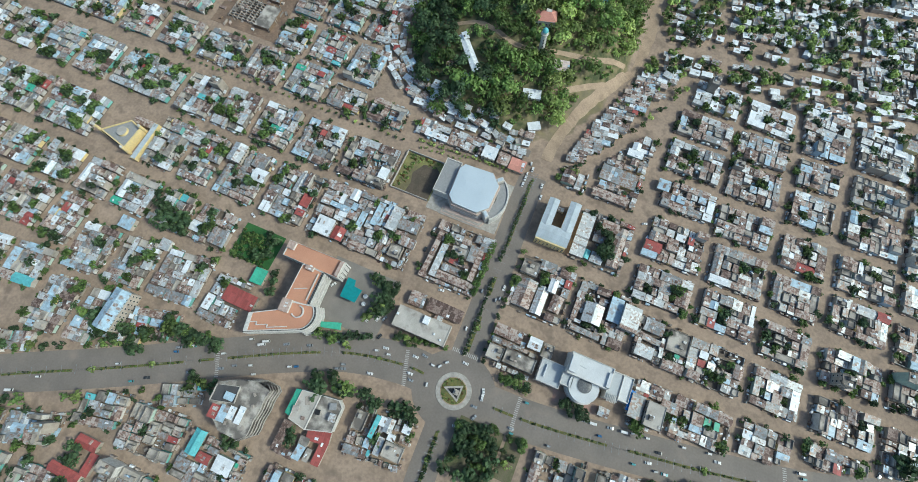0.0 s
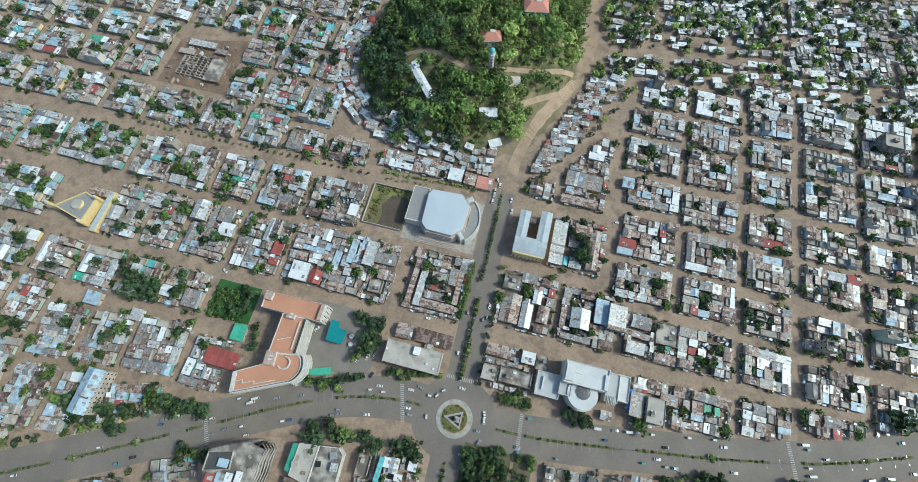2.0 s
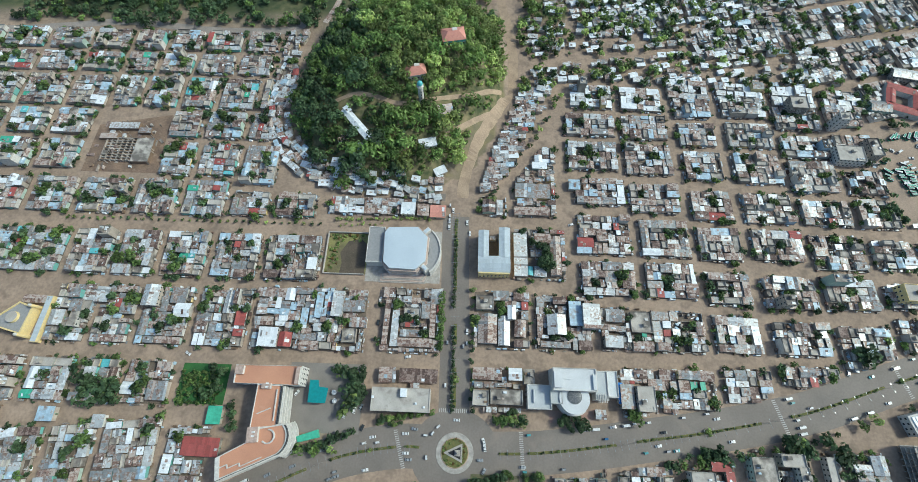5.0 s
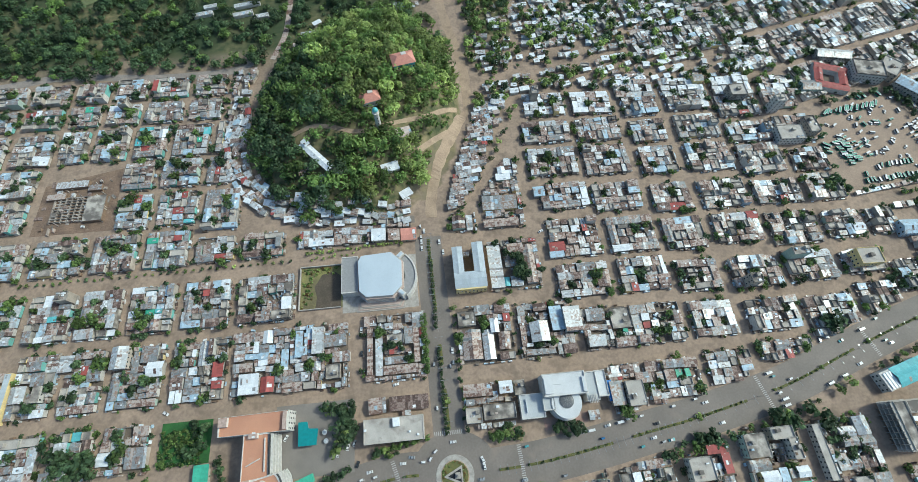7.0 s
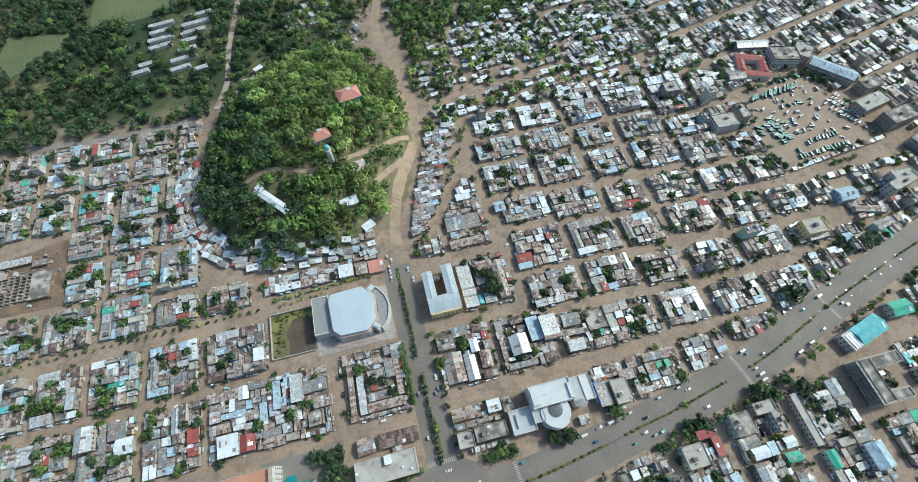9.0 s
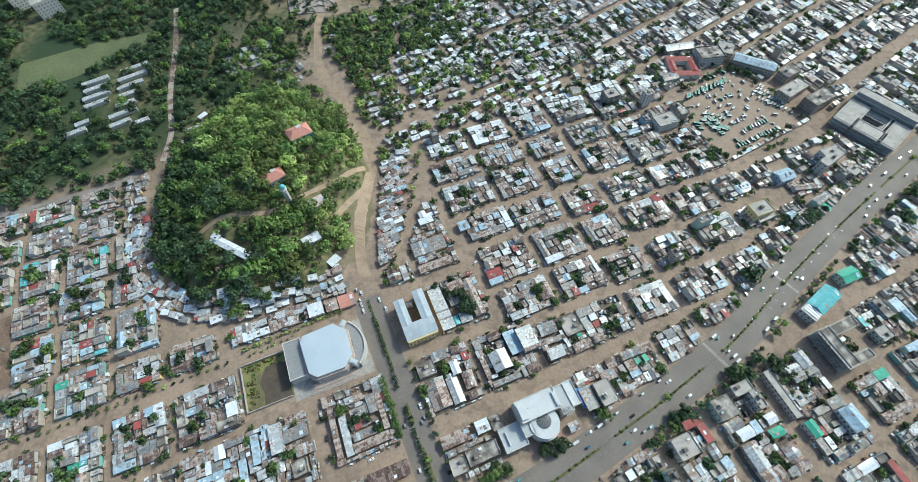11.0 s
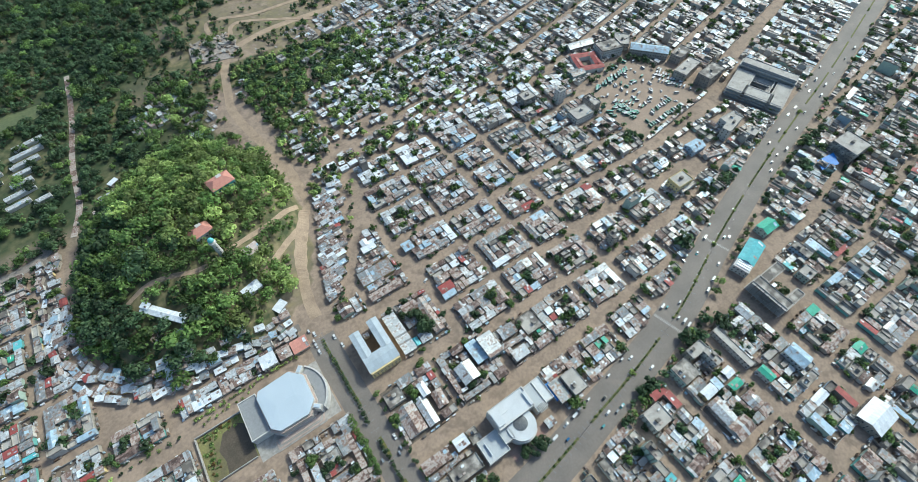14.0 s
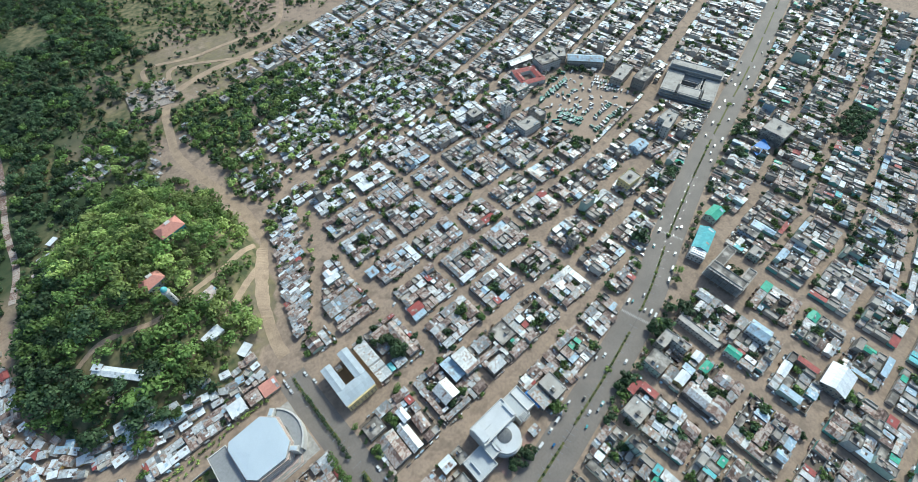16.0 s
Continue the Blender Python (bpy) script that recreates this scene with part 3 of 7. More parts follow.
def windows(parent, x0, y0, x1, y1, z, storeys, step=2.6, storey=3.1, name="window"):
    """Windows along a facade from one corner to the other, whose outside lies to the right of that line."""
    global WINDOW
    WINDOW = WINDOW or window_mesh()
    length = math.hypot(x1 - x0, y1 - y0)
    n = int((length - 0.8) / step)
    rot = math.atan2(y1 - y0, x1 - x0)
    for f in range(storeys):
        for i in range(n):
            t = (i + 0.5) / n
            ob = new(name, WINDOW)
            ob.parent = parent
            ob.matrix_local = Matrix.Translation((x0 + (x1 - x0) * t, y0 + (y1 - y0) * t, z + 0.9 + f * storey)) @ Matrix.Rotation(rot, 4, "Z")


DOOR = None


def door_mesh():
    b = Build()
    b.box(0, 0, 0, 1.2, 0.12, 2.1, "tin_green")
    b.box(0, -0.03, 0.1, 0.9, 0.1, 1.9, "wood")
    ob = b.make("door")
    me = ob.data
    bpy.data.objects.remove(ob)
    return me


def house(cx, cy, w, d, rot, zone, rng, near, shared, base=0.0, tall=0.0, mat=None, high=None, plain=False):
    """A dwelling: walls and a roof of its own. Near ones are things, far ones go into a shared mesh."""
    global DOOR
    if d > w:
        w, d, rot = d, w, rot + math.pi / 2
    mat = mat or pick(zone, rng)
    flat = mat.startswith("concrete")
    storeys = 1
    if flat and w > 7 and d > 5.5 and rng.random() < tall:
        storeys = rng.choice((2, 2, 3, 3, 4))
    elif rng.random() < tall * 0.25 and w > 6:
        storeys = 2
    h = storeys * 3.0 + rng.uniform(-0.7, 0.7)
    if high:
        h, storeys = high, max(1, round(high / 3.1))
    wall = rng.choice(("wall", "wall", "wall_white", "wall_white", "concrete", rng.choice(("wall_yellow", "wall_green", "wall_blue", "wall_white"))) + (("wall_green", "wall_teal") if zone in ("west", "south") else ()))
    wb = Build() if near else shared
    rb = Build() if near else shared
    wb.rng = rng if near else wb.rng
    wb.box(cx, cy, base - 0.1, w, d, h + 0.1, wall, rot)
    ob = None
    form = "gable" if d > 4.6 and rng.random() < 0.62 else "mono"
    if not flat and form == "gable":
        c, s = math.cos(rot), math.sin(rot)
        for e in (-w / 2, w / 2):
            p = [(cx + e * c - y * s, cy + e * s + y * c, base + z) for y, z in ((-d / 2, h), (d / 2, h), (0, h + d * 0.19))]
            wb.poly(p if e > 0 else p[::-1], wall)
    if near:
        small = w * d < 38 and storeys == 1
        name = "building" if storeys > 1 else ("shed" if small else "house")
        kind = "small" if small else ("low" if storeys == 1 else f"{('', '', 'two', 'three', 'four')[min(storeys, 4)]}-storey")
        ob = tagged(wb.make(name), f"{kind} plastered {name} under a {WORDS.get(mat, 'metal')} roof", name, f"town {name}s")
    if flat:
        flat_roof(rb, cx, cy, w, d, rot, base + h, mat, rng, ob)
    else:
        sheet_roof(rb, cx, cy, w, d, rot, base + h + 0.06, mat, form, rng, mats=("rust", "tin", "tin_pale") if rng.random() < 0.7 and mat in ("rust", "tin", "tin_pale", "rust_dark") else None)
    if near:
        part("roof", rb, ob)
        q = rect(cx, cy, w, d, rot) if not plain or storeys > 1 else []
        done = False
        for i in range(len(q)):
            a, e = q[i], q[(i + 1) % 4]
            nx, ny = e[1] - a[1], a[0] - e[0]
            if nx * (-cx) + ny * (-cy) > 0:
                if storeys > 1:
                    windows(ob, *a, *e, base, storeys)
                elif not done and name == "house":
                    DOOR = DOOR or door_mesh()
                    dr = new("door", DOOR)
                    dr.parent = ob
                    t = rng.uniform(0.3, 0.7)
                    dr.matrix_local = Matrix.Translation((a[0] + (e[0] - a[0]) * t, a[1] + (e[1] - a[1]) * t, base)) @ Matrix.Rotation(math.atan2(e[1] - a[1], e[0] - a[0]), 4, "Z")
                    done = True
        return ob


def placed(items, seed):
    """Houses whose place and roof are known; nothing else stands there."""
    r = random.Random(seed)
    for cx, cy, w, d, mat, h in items:
        house(cx, cy, w, d, r.gauss(0, 0.015), "mid", r, True, None, mat=mat, high=h - 0.6 * (h < 5))
        AVOID.append(rect(cx, cy, w + 0.8, d + 0.8))


AVOID = []  # outlines where nothing generic stands


BOUNDS = {}


def taken(x, y, outlines):
    for p in outlines:
        k = id(p)
        if k not in BOUNDS:
            BOUNDS[k] = (min(q[0] for q in p), max(q[0] for q in p), min(q[1] for q in p), max(q[1] for q in p))
        a, b, c, d = BOUNDS[k]
        if a <= x <= b and c <= y <= d and inside(x, y, p):
            return True
    return False


def free(x, y, r=4.0, large_only=False):
    if near_line(x, y, WEST_C) < 14 + r or near_line(x, y, EAST_C) < 13.5 + r:
        return False
    if near_line(x, y, SOUTH) < 10 + r or near_line(x, y, CURVE) < 4 + r or near_line(x, y, HILL_ROAD) < 4 + r:
        return False
    if near_line(x, y, WEDGE_ROAD) < 4 + r or math.hypot(x + 2, y + 16) < 30 + r * 0.5:
        return False
    if hill_reach(x, y) < 1.0:
        return False
    return not taken(x, y, AVOID[:13] if large_only else AVOID)


def split(x0, y0, x1, y1, rng, area, out):
    w, d = x1 - x0, y1 - y0
    if w * d < area * rng.uniform(0.6, 1.5) or max(w, d) < 7:
        out.append((x0, y0, x1, y1))
        return
    t = rng.uniform(0.36, 0.64)
    if w > d * rng.uniform(0.75, 1.3):
        m = x0 + w * t
        split(x0, y0, m, y1, rng, area, out), split(m, y0, x1, y1, rng, area, out)
    else:
        m = y0 + d * t
        split(x0, y0, x1, m, rng, area, out), split(x0, m, x1, y1, rng, area, out)


def rim_lots(x0, y0, x1, y1, rng, area, out):
    """Long narrow houses round the block's rim, and a crowded court inside."""
    s, n, w, e = (rng.uniform(4.2, 6.6) for i in range(4))
    for a, b, c, d in ((x0, y0, x1, y0 + s), (x0, y1 - n, x1, y1), (x0, y0 + s, x0 + w, y1 - n), (x1 - e, y0 + s, x1, y1 - n)):
        wide = c - a > d - b
        p, end = (a, c) if wide else (b, d)
        while p < end - 0.5:
            q = min(end, p + rng.uniform(4.5, 15))
            q = end if end - q < 4 else q
            out.append((p, b, q, d) if wide else (a, p, c, q))
            p = q
    if x1 - e - x0 - w > 5 and y1 - n - y0 - s > 4:
        split(x0 + w, y0 + s, x1 - e, y1 - n, rng, area * 0.62, out)


YARDS, CLUTTER, WALLS = Build(), Build(), Build()
FAR = {}


def block(x0, y0, x1, y1, zone, seed, area=66, tall=0.25, green=1.0, slope=0.0, sky=None):
    rng = random.Random(seed)
    far_off = math.hypot((x0 + x1) / 2 - 20, (y0 + y1) / 2 - 60)
    near = far_off < 160
    if zone == "east" and (x0 + x1) / 2 > 225:
        zone, tall = "dense", tall + 0.15
    shared = FAR.setdefault(zone, Build())
    lots = []
    if rng.random() < 0.5 and x1 - x0 > 18 and y1 - y0 > 16:
        rim_lots(x0, y0, x1, y1, rng, area, lots)
    else:
        split(x0, y0, x1, y1, rng, area * 0.75, lots)
    mx, my = (x0 + x1) / 2, (y0 + y1) / 2

    def lean(x, y):
        return y + slope * (x - mx)

    hit = [(x, y) for x in (x0, mx, x1) for y in (y0, my, y1) if free(x, lean(x, y), 0, True)]
    if len(hit) < 3:
        return
    if len(hit) == 9:
        YARDS.prism([(x0, lean(x0, y0)), (x1, lean(x1, y0)), (x1, lean(x1, y1)), (x0, lean(x0, y1))], -0.2, 0.1, "yard")
    rot = math.atan(slope)
    for a, b, c, e in lots:
        w, d = c - a, e - b
        cx, cy = (a + c) / 2, lean((a + c) / 2, (b + e) / 2)
        corners = [(cx + sx * w * 0.45, cy + sy * d * 0.45) for sx in (-1, 1) for sy in (-1, 1)] + [(cx, cy)]
        if any(taken(px, py, AVOID) for px, py in corners) or not free(cx, cy, min(w, d) * 0.45):
            if max(w, d) > 3.6 and min(w, d) > 1.9:  # what is left of the lot takes small sheds
                mw, md = (a + c) / 2, (b + e) / 2
                lots += [(a, b, mw, e), (mw, b, c, e)] if w > d else [(a, b, c, md), (a, md, c, e)]
            continue
        edge = a == x0 or c == x1 or b == y0 or e == y1
        r = rng.random()
        if edge and r < 0.9 or not edge and r < (0.74 if zone == "west" else 0.8):
            k = rng.uniform(0.1, 1.3), rng.uniform(0.1, 1.3)
            kw, kd = (w - k[0] * 1.3, d - k[1] * 1.3) if edge else (w * rng.uniform(0.62, 0.98), d * rng.uniform(0.62, 0.98))
            house(cx, cy, kw, kd, rot + rng.gauss(0, 0.012 if edge else 0.03), zone, rng, near and (kw * kd > 38 or far_off < 85) or far_off < 230 and kw * kd > 56, shared, tall=tall, plain=not near)
        elif r < 0.96 and rng.random() < 0.85 * green:
            for i in range(rng.randint(1, 4)):
                tree(cx + rng.uniform(-w, w) * 0.4, cy + rng.uniform(-d, d) * 0.4, rng.uniform(1.7, 3.6) if zone == "west" else rng.uniform(1.2, 2.9), rng.choice(("leaf", "leaf_dark", "leaf_dark", "leaf_dark", "leaf")))
        if edge and r >= 0.9:
            for px, py, pw, pd in ((cx, b, w, 0.25), (cx, e, w, 0.25), (a, cy, 0.25, d), (c, cy, 0.25, d)):
                WALLS.box(px, lean(px, py) if pd < 1 else py, 0, pw, pd, 1.9, rng.choice(("wall", "concrete", "tin")), rot)
        if not edge or r > 0.9:
            for i in range(rng.randint(3, 9) if far_off < 420 else 1):
                CLUTTER.box(cx + rng.uniform(-w, w) * 0.45, cy + rng.uniform(-d, d) * 0.45, 0.05, rng.uniform(0.5, 2.6), rng.uniform(0.4, 1.8), rng.uniform(0.3, 2.2), rng.choice(("tin", "rust", "wood", "tin_pale", "rubble", "tin_white", "concrete", "tin_blue")), rng.uniform(0, 3))
    for i in range(28 if far_off < 330 else 0):  # stalls, lean-tos and stacked goods along the street walls
        if rng.random() < 0.6:
            x, y = rng.uniform(x0, x1), rng.choice((y0 - 0.7, y1 + 0.7))
        else:
            x, y = rng.choice((x0 - 0.7, x1 + 0.7)), rng.uniform(y0, y1)
        if free(x, lean(x, y), 0):
            CLUTTER.box(x, lean(x, y), -0.05, rng.uniform(0.6, 3.2) if y < y0 or y > y1 else rng.uniform(0.6, 1.5), rng.uniform(0.6, 1.5) if y < y0 or y > y1 else rng.uniform(0.6, 3.2), rng.uniform(0.4, 2.4), rng.choice(("tin", "rust", "wood", "tin_pale", "rubble", "rust_dark", "tin_white", "concrete", "tin_blue")), rot + rng.gauss(0, 0.1))
    for i in range(int(rng.uniform(2.5, 6.5) * green)):  # clumps of street trees by the walls
        if rng.random() < 0.5:
            x, y = rng.uniform(x0, x1), rng.choice((y0 - 1.2, y1 + 1.0))
        else:
            x, y = rng.choice((x0 - 1.2, x1 + 1.0)), rng.uniform(y0, y1)
        size, leaf = rng.uniform(0.8, 2.1), rng.choice(("leaf", "leaf_dark", "leaf_dark", "leaf", "leaf_dark"))
        for k in range(rng.choice((1, 1, 2, 4))):
            px, py = x + rng.uniform(-2.2, 2.2) * (k > 0), y + rng.uniform(-1.5, 1.5) * (k > 0)
            if free(px, py, 0):
                tree(px, lean(px, py), size * rng.uniform(0.7, 1.2), leaf)


def row(y0, y1, streets, zone, seed, gap=7.5, slope=0.0, ref=80.0, **more):
    """Blocks between neighbouring streets, whose middles lie at the given x."""
    streets = sorted(streets)
    for i, (a, b) in enumerate(zip(streets, streets[1:])):
        o = slope * ((a + b) / 2 - ref)
        block(a + gap / 2, y0 + o, b - gap / 2, y1 + o, zone, seed * 100 + i, slope=slope, **more)


def box_outline(x0, y0, x1, y1):
    return [(x0, y0), (x1, y0), (x1, y1), (x0, y1)]


AVOID += [
    box_outline(-103, 92, -10, 136),      # hall and lawn
    box_outline(-14, 0, 8, 165),          # avenue
    box_outline(8, 94, 35, 136),          # yellow building
    box_outline(40, -2, 101, 38),         # white building with drum
    box_outline(-146, -40, -12, 36),      # hotel, garden, office
    box_outline(-182, 2, -146, 33),       # lush plot
    box_outline(-140, -98, -92, -50),     # unfinished concrete building
    box_outline(-319, 39, -279, 73),      # round-roofed mosque
    box_outline(-304, 172, -242, 230),    # building site
    box_outline(6, -62, 50, -24),         # garden south of the junction
    rect(474, 131, 62, 62, 0.32),          # large grey building
    box_outline(268, 2, 312, 26),         # cyan roof
    LOT,
]
AVOID.append(box_outline(-93, -90, -57, -47))  # corner building with a green roof
AVOID.append(box_outline(266, -32, 303, 0))  # unfinished frame round a yard
AVOID.append(box_outline(451, 21, 477, 45))  # gridded block
AVOID.append(rect(540, -14, 70, 34, 0.16))  # grove

# roofs that stand out, plot by plot: middle, size, covering, height
WEST_ROOFS = [
    (-213, 74, 10, 14, "tin_pale", 6),
    (-195, 75, 10, 10, "tin", 4),
    (-190, 65, 10, 9, "tin_white", 4),
    (-274, 57, 9, 10, "tin_pale", 4),
    (-260, 56, 5, 10, "concrete", 6),
    (-212, 14, 7, 7, "tin_white", 3),
    (-192, 13, 12, 11, "tin", 4),
    (-257, -3, 10, 8, "tin_blue", 4),
    (-223, -6, 7, 7, "tin_pale", 4),
    (-242, 93, 12, 6, "tin_pale", 4),
    (-152, -0, 8, 10, "tin_green", 4),
    (-248, 74, 8, 10, "tin_pale", 4),
    (-228, 65, 8, 7, "tin", 4),
    (-150, 61, 6, 9, "tin_red", 3),
    (-160, 72, 6, 15, "tin_pale", 3),
    (-167, 78, 17, 4, "rust", 3),
]
MID_ROOFS = [
    (-128, 49, 12, 12, "tin_white", 5),
    (-117, 48, 8, 9, "tin_red", 4),
    (-132, 80, 19, 6, "rust", 3),
    (-119, 79, 6, 8, "tin_white", 3),
    (-85, 73, 7, 17, "tin_pale", 5),
    (-98, 72, 4, 17, "tin_blue", 4),
    (-107, 64, 4, 11, "tin_blue", 3),
    (-134, 60, 12, 5, "rust", 3),
    (-74, 72, 14, 7, "tin", 4),
    (-70, 61, 11, 6, "rust", 4),
    (-75, 52, 9, 9, "concrete", 4),
    (-51, 63, 3, 31, "rust", 4),
    (-45, 59, 4, 25, "tin_pale", 4),
    (-31, 49, 22, 5, "rust", 4),
    (-34, 55, 14, 4, "tin", 4),
    (-20, 64, 3, 22, "rust", 4),
    (-25, 71, 5, 11, "tin", 4),
    (-34, 69, 11, 6, "concrete_pale", 4),
    (-47, 28, 10, 9, "rust", 4),
    (-27, 28, 24, 8, "rust_dark", 4),
    (-29, 23, 5, 4, "tin_pale", 3),
]
NEAR_ROOFS = [
    (17, 60, 12, 19, "rust", 4),
    (28, 59, 7, 19, "tin_pale", 4),
    (33, 71, 5, 9, "tin_white", 6),
    (15, 78, 12, 10, "concrete", 4),
    (26, 83, 10, 6, "tin", 4),
    (39, 61, 7, 11, "rust", 3),
    (63, 64, 12, 13, "tin_pale", 5),
    (76, 72, 8, 16, "tin_blue", 5),
    (86, 70, 11, 16, "tin_pale", 8),
    (62, 51, 19, 3, "tin", 4),
    (100, 54, 11, 7, "tin_pale", 6),
    (103, 72, 12, 8, "tin", 4),
    (120, 68, 14, 14, "concrete", 4),
    (120, 52, 13, 6, "rust", 4),
    (17, 31, 18, 7, "rust", 4),
    (35, 31, 8, 7, "tin_white", 5),
    (29, 17, 20, 9, "concrete", 7),
    (13, 16, 10, 9, "concrete_pale", 6),
    (105, 20, 8, 14, "tin", 6),
    (116, 19, 11, 15, "concrete_pale", 8),
]
AVENUE_ROOFS = [
    (40, 114, 9, 32, "tin_pale", 4),
    (56, 127, 11, 7, "rust", 4),
    (65, 114, 7, 29, "rust", 4),
    (46, 102, 5, 6, "tin_cyan", 3),
    (54, 102, 8, 7, "tin_pale", 3),
    (17, 152, 9, 10, "rust_dark", 4),
    (25, 151, 4, 12, "tin_pale", 4),
    (49, 149, 26, 6, "rust", 4),
    (50, 166, 26, 11, "tin", 4),
    (56, 189, 11, 5, "tin_white", 4),
    (82, 173, 8, 8, "tin_blue", 4),
    (87, 125, 11, 7, "tin_red", 4),
    (86, 119, 10, 4, "tin_blue", 4),
    (-43, 147, 10, 9, "tin_white", 5),
    (-32, 147, 8, 9, "rust", 4),
    (-21, 146, 11, 9, "coral", 4),
    (-84, 153, 13, 4, "tin_pale", 3),
]
SOUTH_ROOFS = [
    (198, -12.5, 14, 7, "concrete_pale", 8),
    (203, -21.5, 5.5, 12, "concrete_pale", 8),
    (181, -18, 14, 13, "concrete", 7),
    (181, -29, 12, 6, "tin", 4),
    (184, -35.5, 10, 6, "tin_white", 5),
    (181, -48, 9, 15, "tin_pale", 5),
    (184, -61, 14, 11, "rust", 4),
    (204.5, -34.5, 7, 5.5, "tin_white", 5),
    (192.5, -35, 4.6, 7, "tin_blue", 5),
    (203, -42.5, 9, 5, "tin_green", 4),
    (203.5, -55, 9, 10, "rust", 4),
    (156.5, -17.5, 11, 4.5, "tin_red", 5),
    (161, -25.5, 4.6, 10.5, "tin_red", 5),
    (144, -27, 14, 12.5, "concrete_pale", 7),
    (160, -36.5, 5.5, 7.5, "tin", 4),
    (159.5, -56.5, 8, 9, "rust", 4),
    (222, -25.5, 5, 31, "concrete_pale", 5),
    (225, -49.5, 6, 9.5, "tin_green", 5),
    (251.5, -54, 11, 14, "tin_blue", 7),
    (332, -7, 8, 14, "concrete", 5),
]
JUNCTION_ROOFS = [
    (-48, -54, 7, 11, "concrete", 5),
    (-38, -53.5, 2.4, 13, "tin_cyan", 6),
    (-34.8, -49, 3.8, 5, "tin_white", 5),
    (-30, -49.7, 5, 8, "tin_pale", 5),
    (-19.3, -47.5, 4.5, 4.5, "tin_white", 5),
    (-31, -62.5, 3.4, 10, "tin_pale", 5),
    (-22, -62, 12, 8.5, "concrete_pale", 7),
    (-26, -55.3, 4.2, 3.4, "tin_white", 5),
    (-134, -104, 7, 14, "tin_cyan", 4),
    (-125, -110, 8, 5, "tin_red", 4),
    (-112, -109, 11, 9, "tin_white", 4),
    (-194, -130.5, 14, 6, "tin_red", 4),
    (-186, -140, 4.5, 12.5, "tin_red", 4),
    (-197, -149, 21, 5.5, "tin_red", 4),
    (345, -9, 8, 9, "tin_blue", 4),
    (316, -21, 11, 9, "concrete_pale", 6),
]
for k, roofs in enumerate((WEST_ROOFS, MID_ROOFS, NEAR_ROOFS, AVENUE_ROOFS, SOUTH_ROOFS, JUNCTION_ROOFS)):
    placed(roofs, 520 + k if k > 3 else 500 + k)
placed([(-224, -56, 11, 26, "tin_blue", 11), (-156, -18, 22, 10, "tin_red", 4), (101, 22, 2.6, 12, "tin_blue_deep", 5), (257, -105, 20, 15, "tin_white", 6), (329, 22, 15, 10, "tin_green", 6), (88, 9, 6, 5, "tin_pale", 4), (125, 28, 10, 6, "rust", 4), (44, 30, 7, 9, "concrete", 4)], 510)

# buildings about the bus station: middle, size, turn, covering, height
rng = random.Random(77)
for cx, cy, w, d, rot, mat, h in (
    (429, 238, 40, 13, -0.85, "tin_blue", 9), (437, 193, 32, 13, 0.2, "concrete_pale", 9), (447, 172, 28, 14, 0.12, "concrete", 12), (395, 266, 26, 18, -0.25, "concrete", 10),
    (399, 111, 27, 8, 0.22, "concrete_pale", 12), (410, 95, 11, 9, 0.2, "concrete_pale", 8), (298, 206, 21, 14, -0.05, "concrete_pale", 8), (354, 114, 15, 11, -0.05, "tin_blue", 6),
    (365, 98, 23, 5, -0.27, "rust", 4), (452, 214, 22, 12, 0.2, "concrete", 9), (418, 268, 16, 20, -0.8, "concrete_pale", 8), (376, 290, 30, 10, -0.2, "tin_pale", 6),
    (340, 256, 16, 10, -0.1, "tin", 5), (318, 212, 9, 16, 0.05, "concrete", 9),
):
    house(cx, cy, w, d, rot, "dense", rng, True, None, mat=mat, high=h)
    AVOID.append(rect(cx, cy, w + 1, d + 1, rot))
AVOID.append(rect(362, 264, 32, 30, -0.35))
for i in range(22):  # stalls along the yard's street side
    t = (i + 0.5) / 22
    house(330 + 96 * t, 147.5 + 11 * t, rng.uniform(2.8, 4.4), rng.uniform(2.2, 3.2), 0.12 + rng.gauss(0, 0.05), "mid", rng, True, None, plain=True)

# ---- town blocks ----
def column(x0, x1, spans, zone, seed, **more):
    """Blocks one behind the other between two streets: southern and northern edge of each."""
    for i, (y0, y1) in enumerate(spans):
        block(x0, y0, x1, y1, zone, seed * 100 + i, **more)


column(83, 120, [(86, 110.5), (117, 147), (157.5, 179)], "east", 1, tall=0.3)
column(93, 126, [(49.5, 77)], "east", 2, tall=0.35)
column(79, 117.5, [(188, 213), (220, 241)], "east", 3, green=1.6)
column(128, 162.5, [(9, 37.5), (49.5, 76), (86, 111), (117, 145)], "east", 4, tall=0.35)
column(124, 160, [(152, 175.5), (185, 212), (218, 240)], "east", 5, green=1.6)
column(170, 199, [(19, 39), (50, 74), (83, 105), (115, 140), (147, 171), (182, 206.5), (213, 234), (241, 259)], "east", 6, tall=0.35, green=1.6)
column(209, 244, [(30, 42), (50, 71.5), (81, 103.5), (116.5, 140), (146, 170), (180, 206), (213, 236), (243, 262)], "east", 7, tall=0.4, green=1.6)
column(251, 286, [(42, 70), (82, 104.5), (111, 137), (146, 166), (174, 201), (205, 224), (232, 254)], "east", 8, tall=0.4, green=1.6)
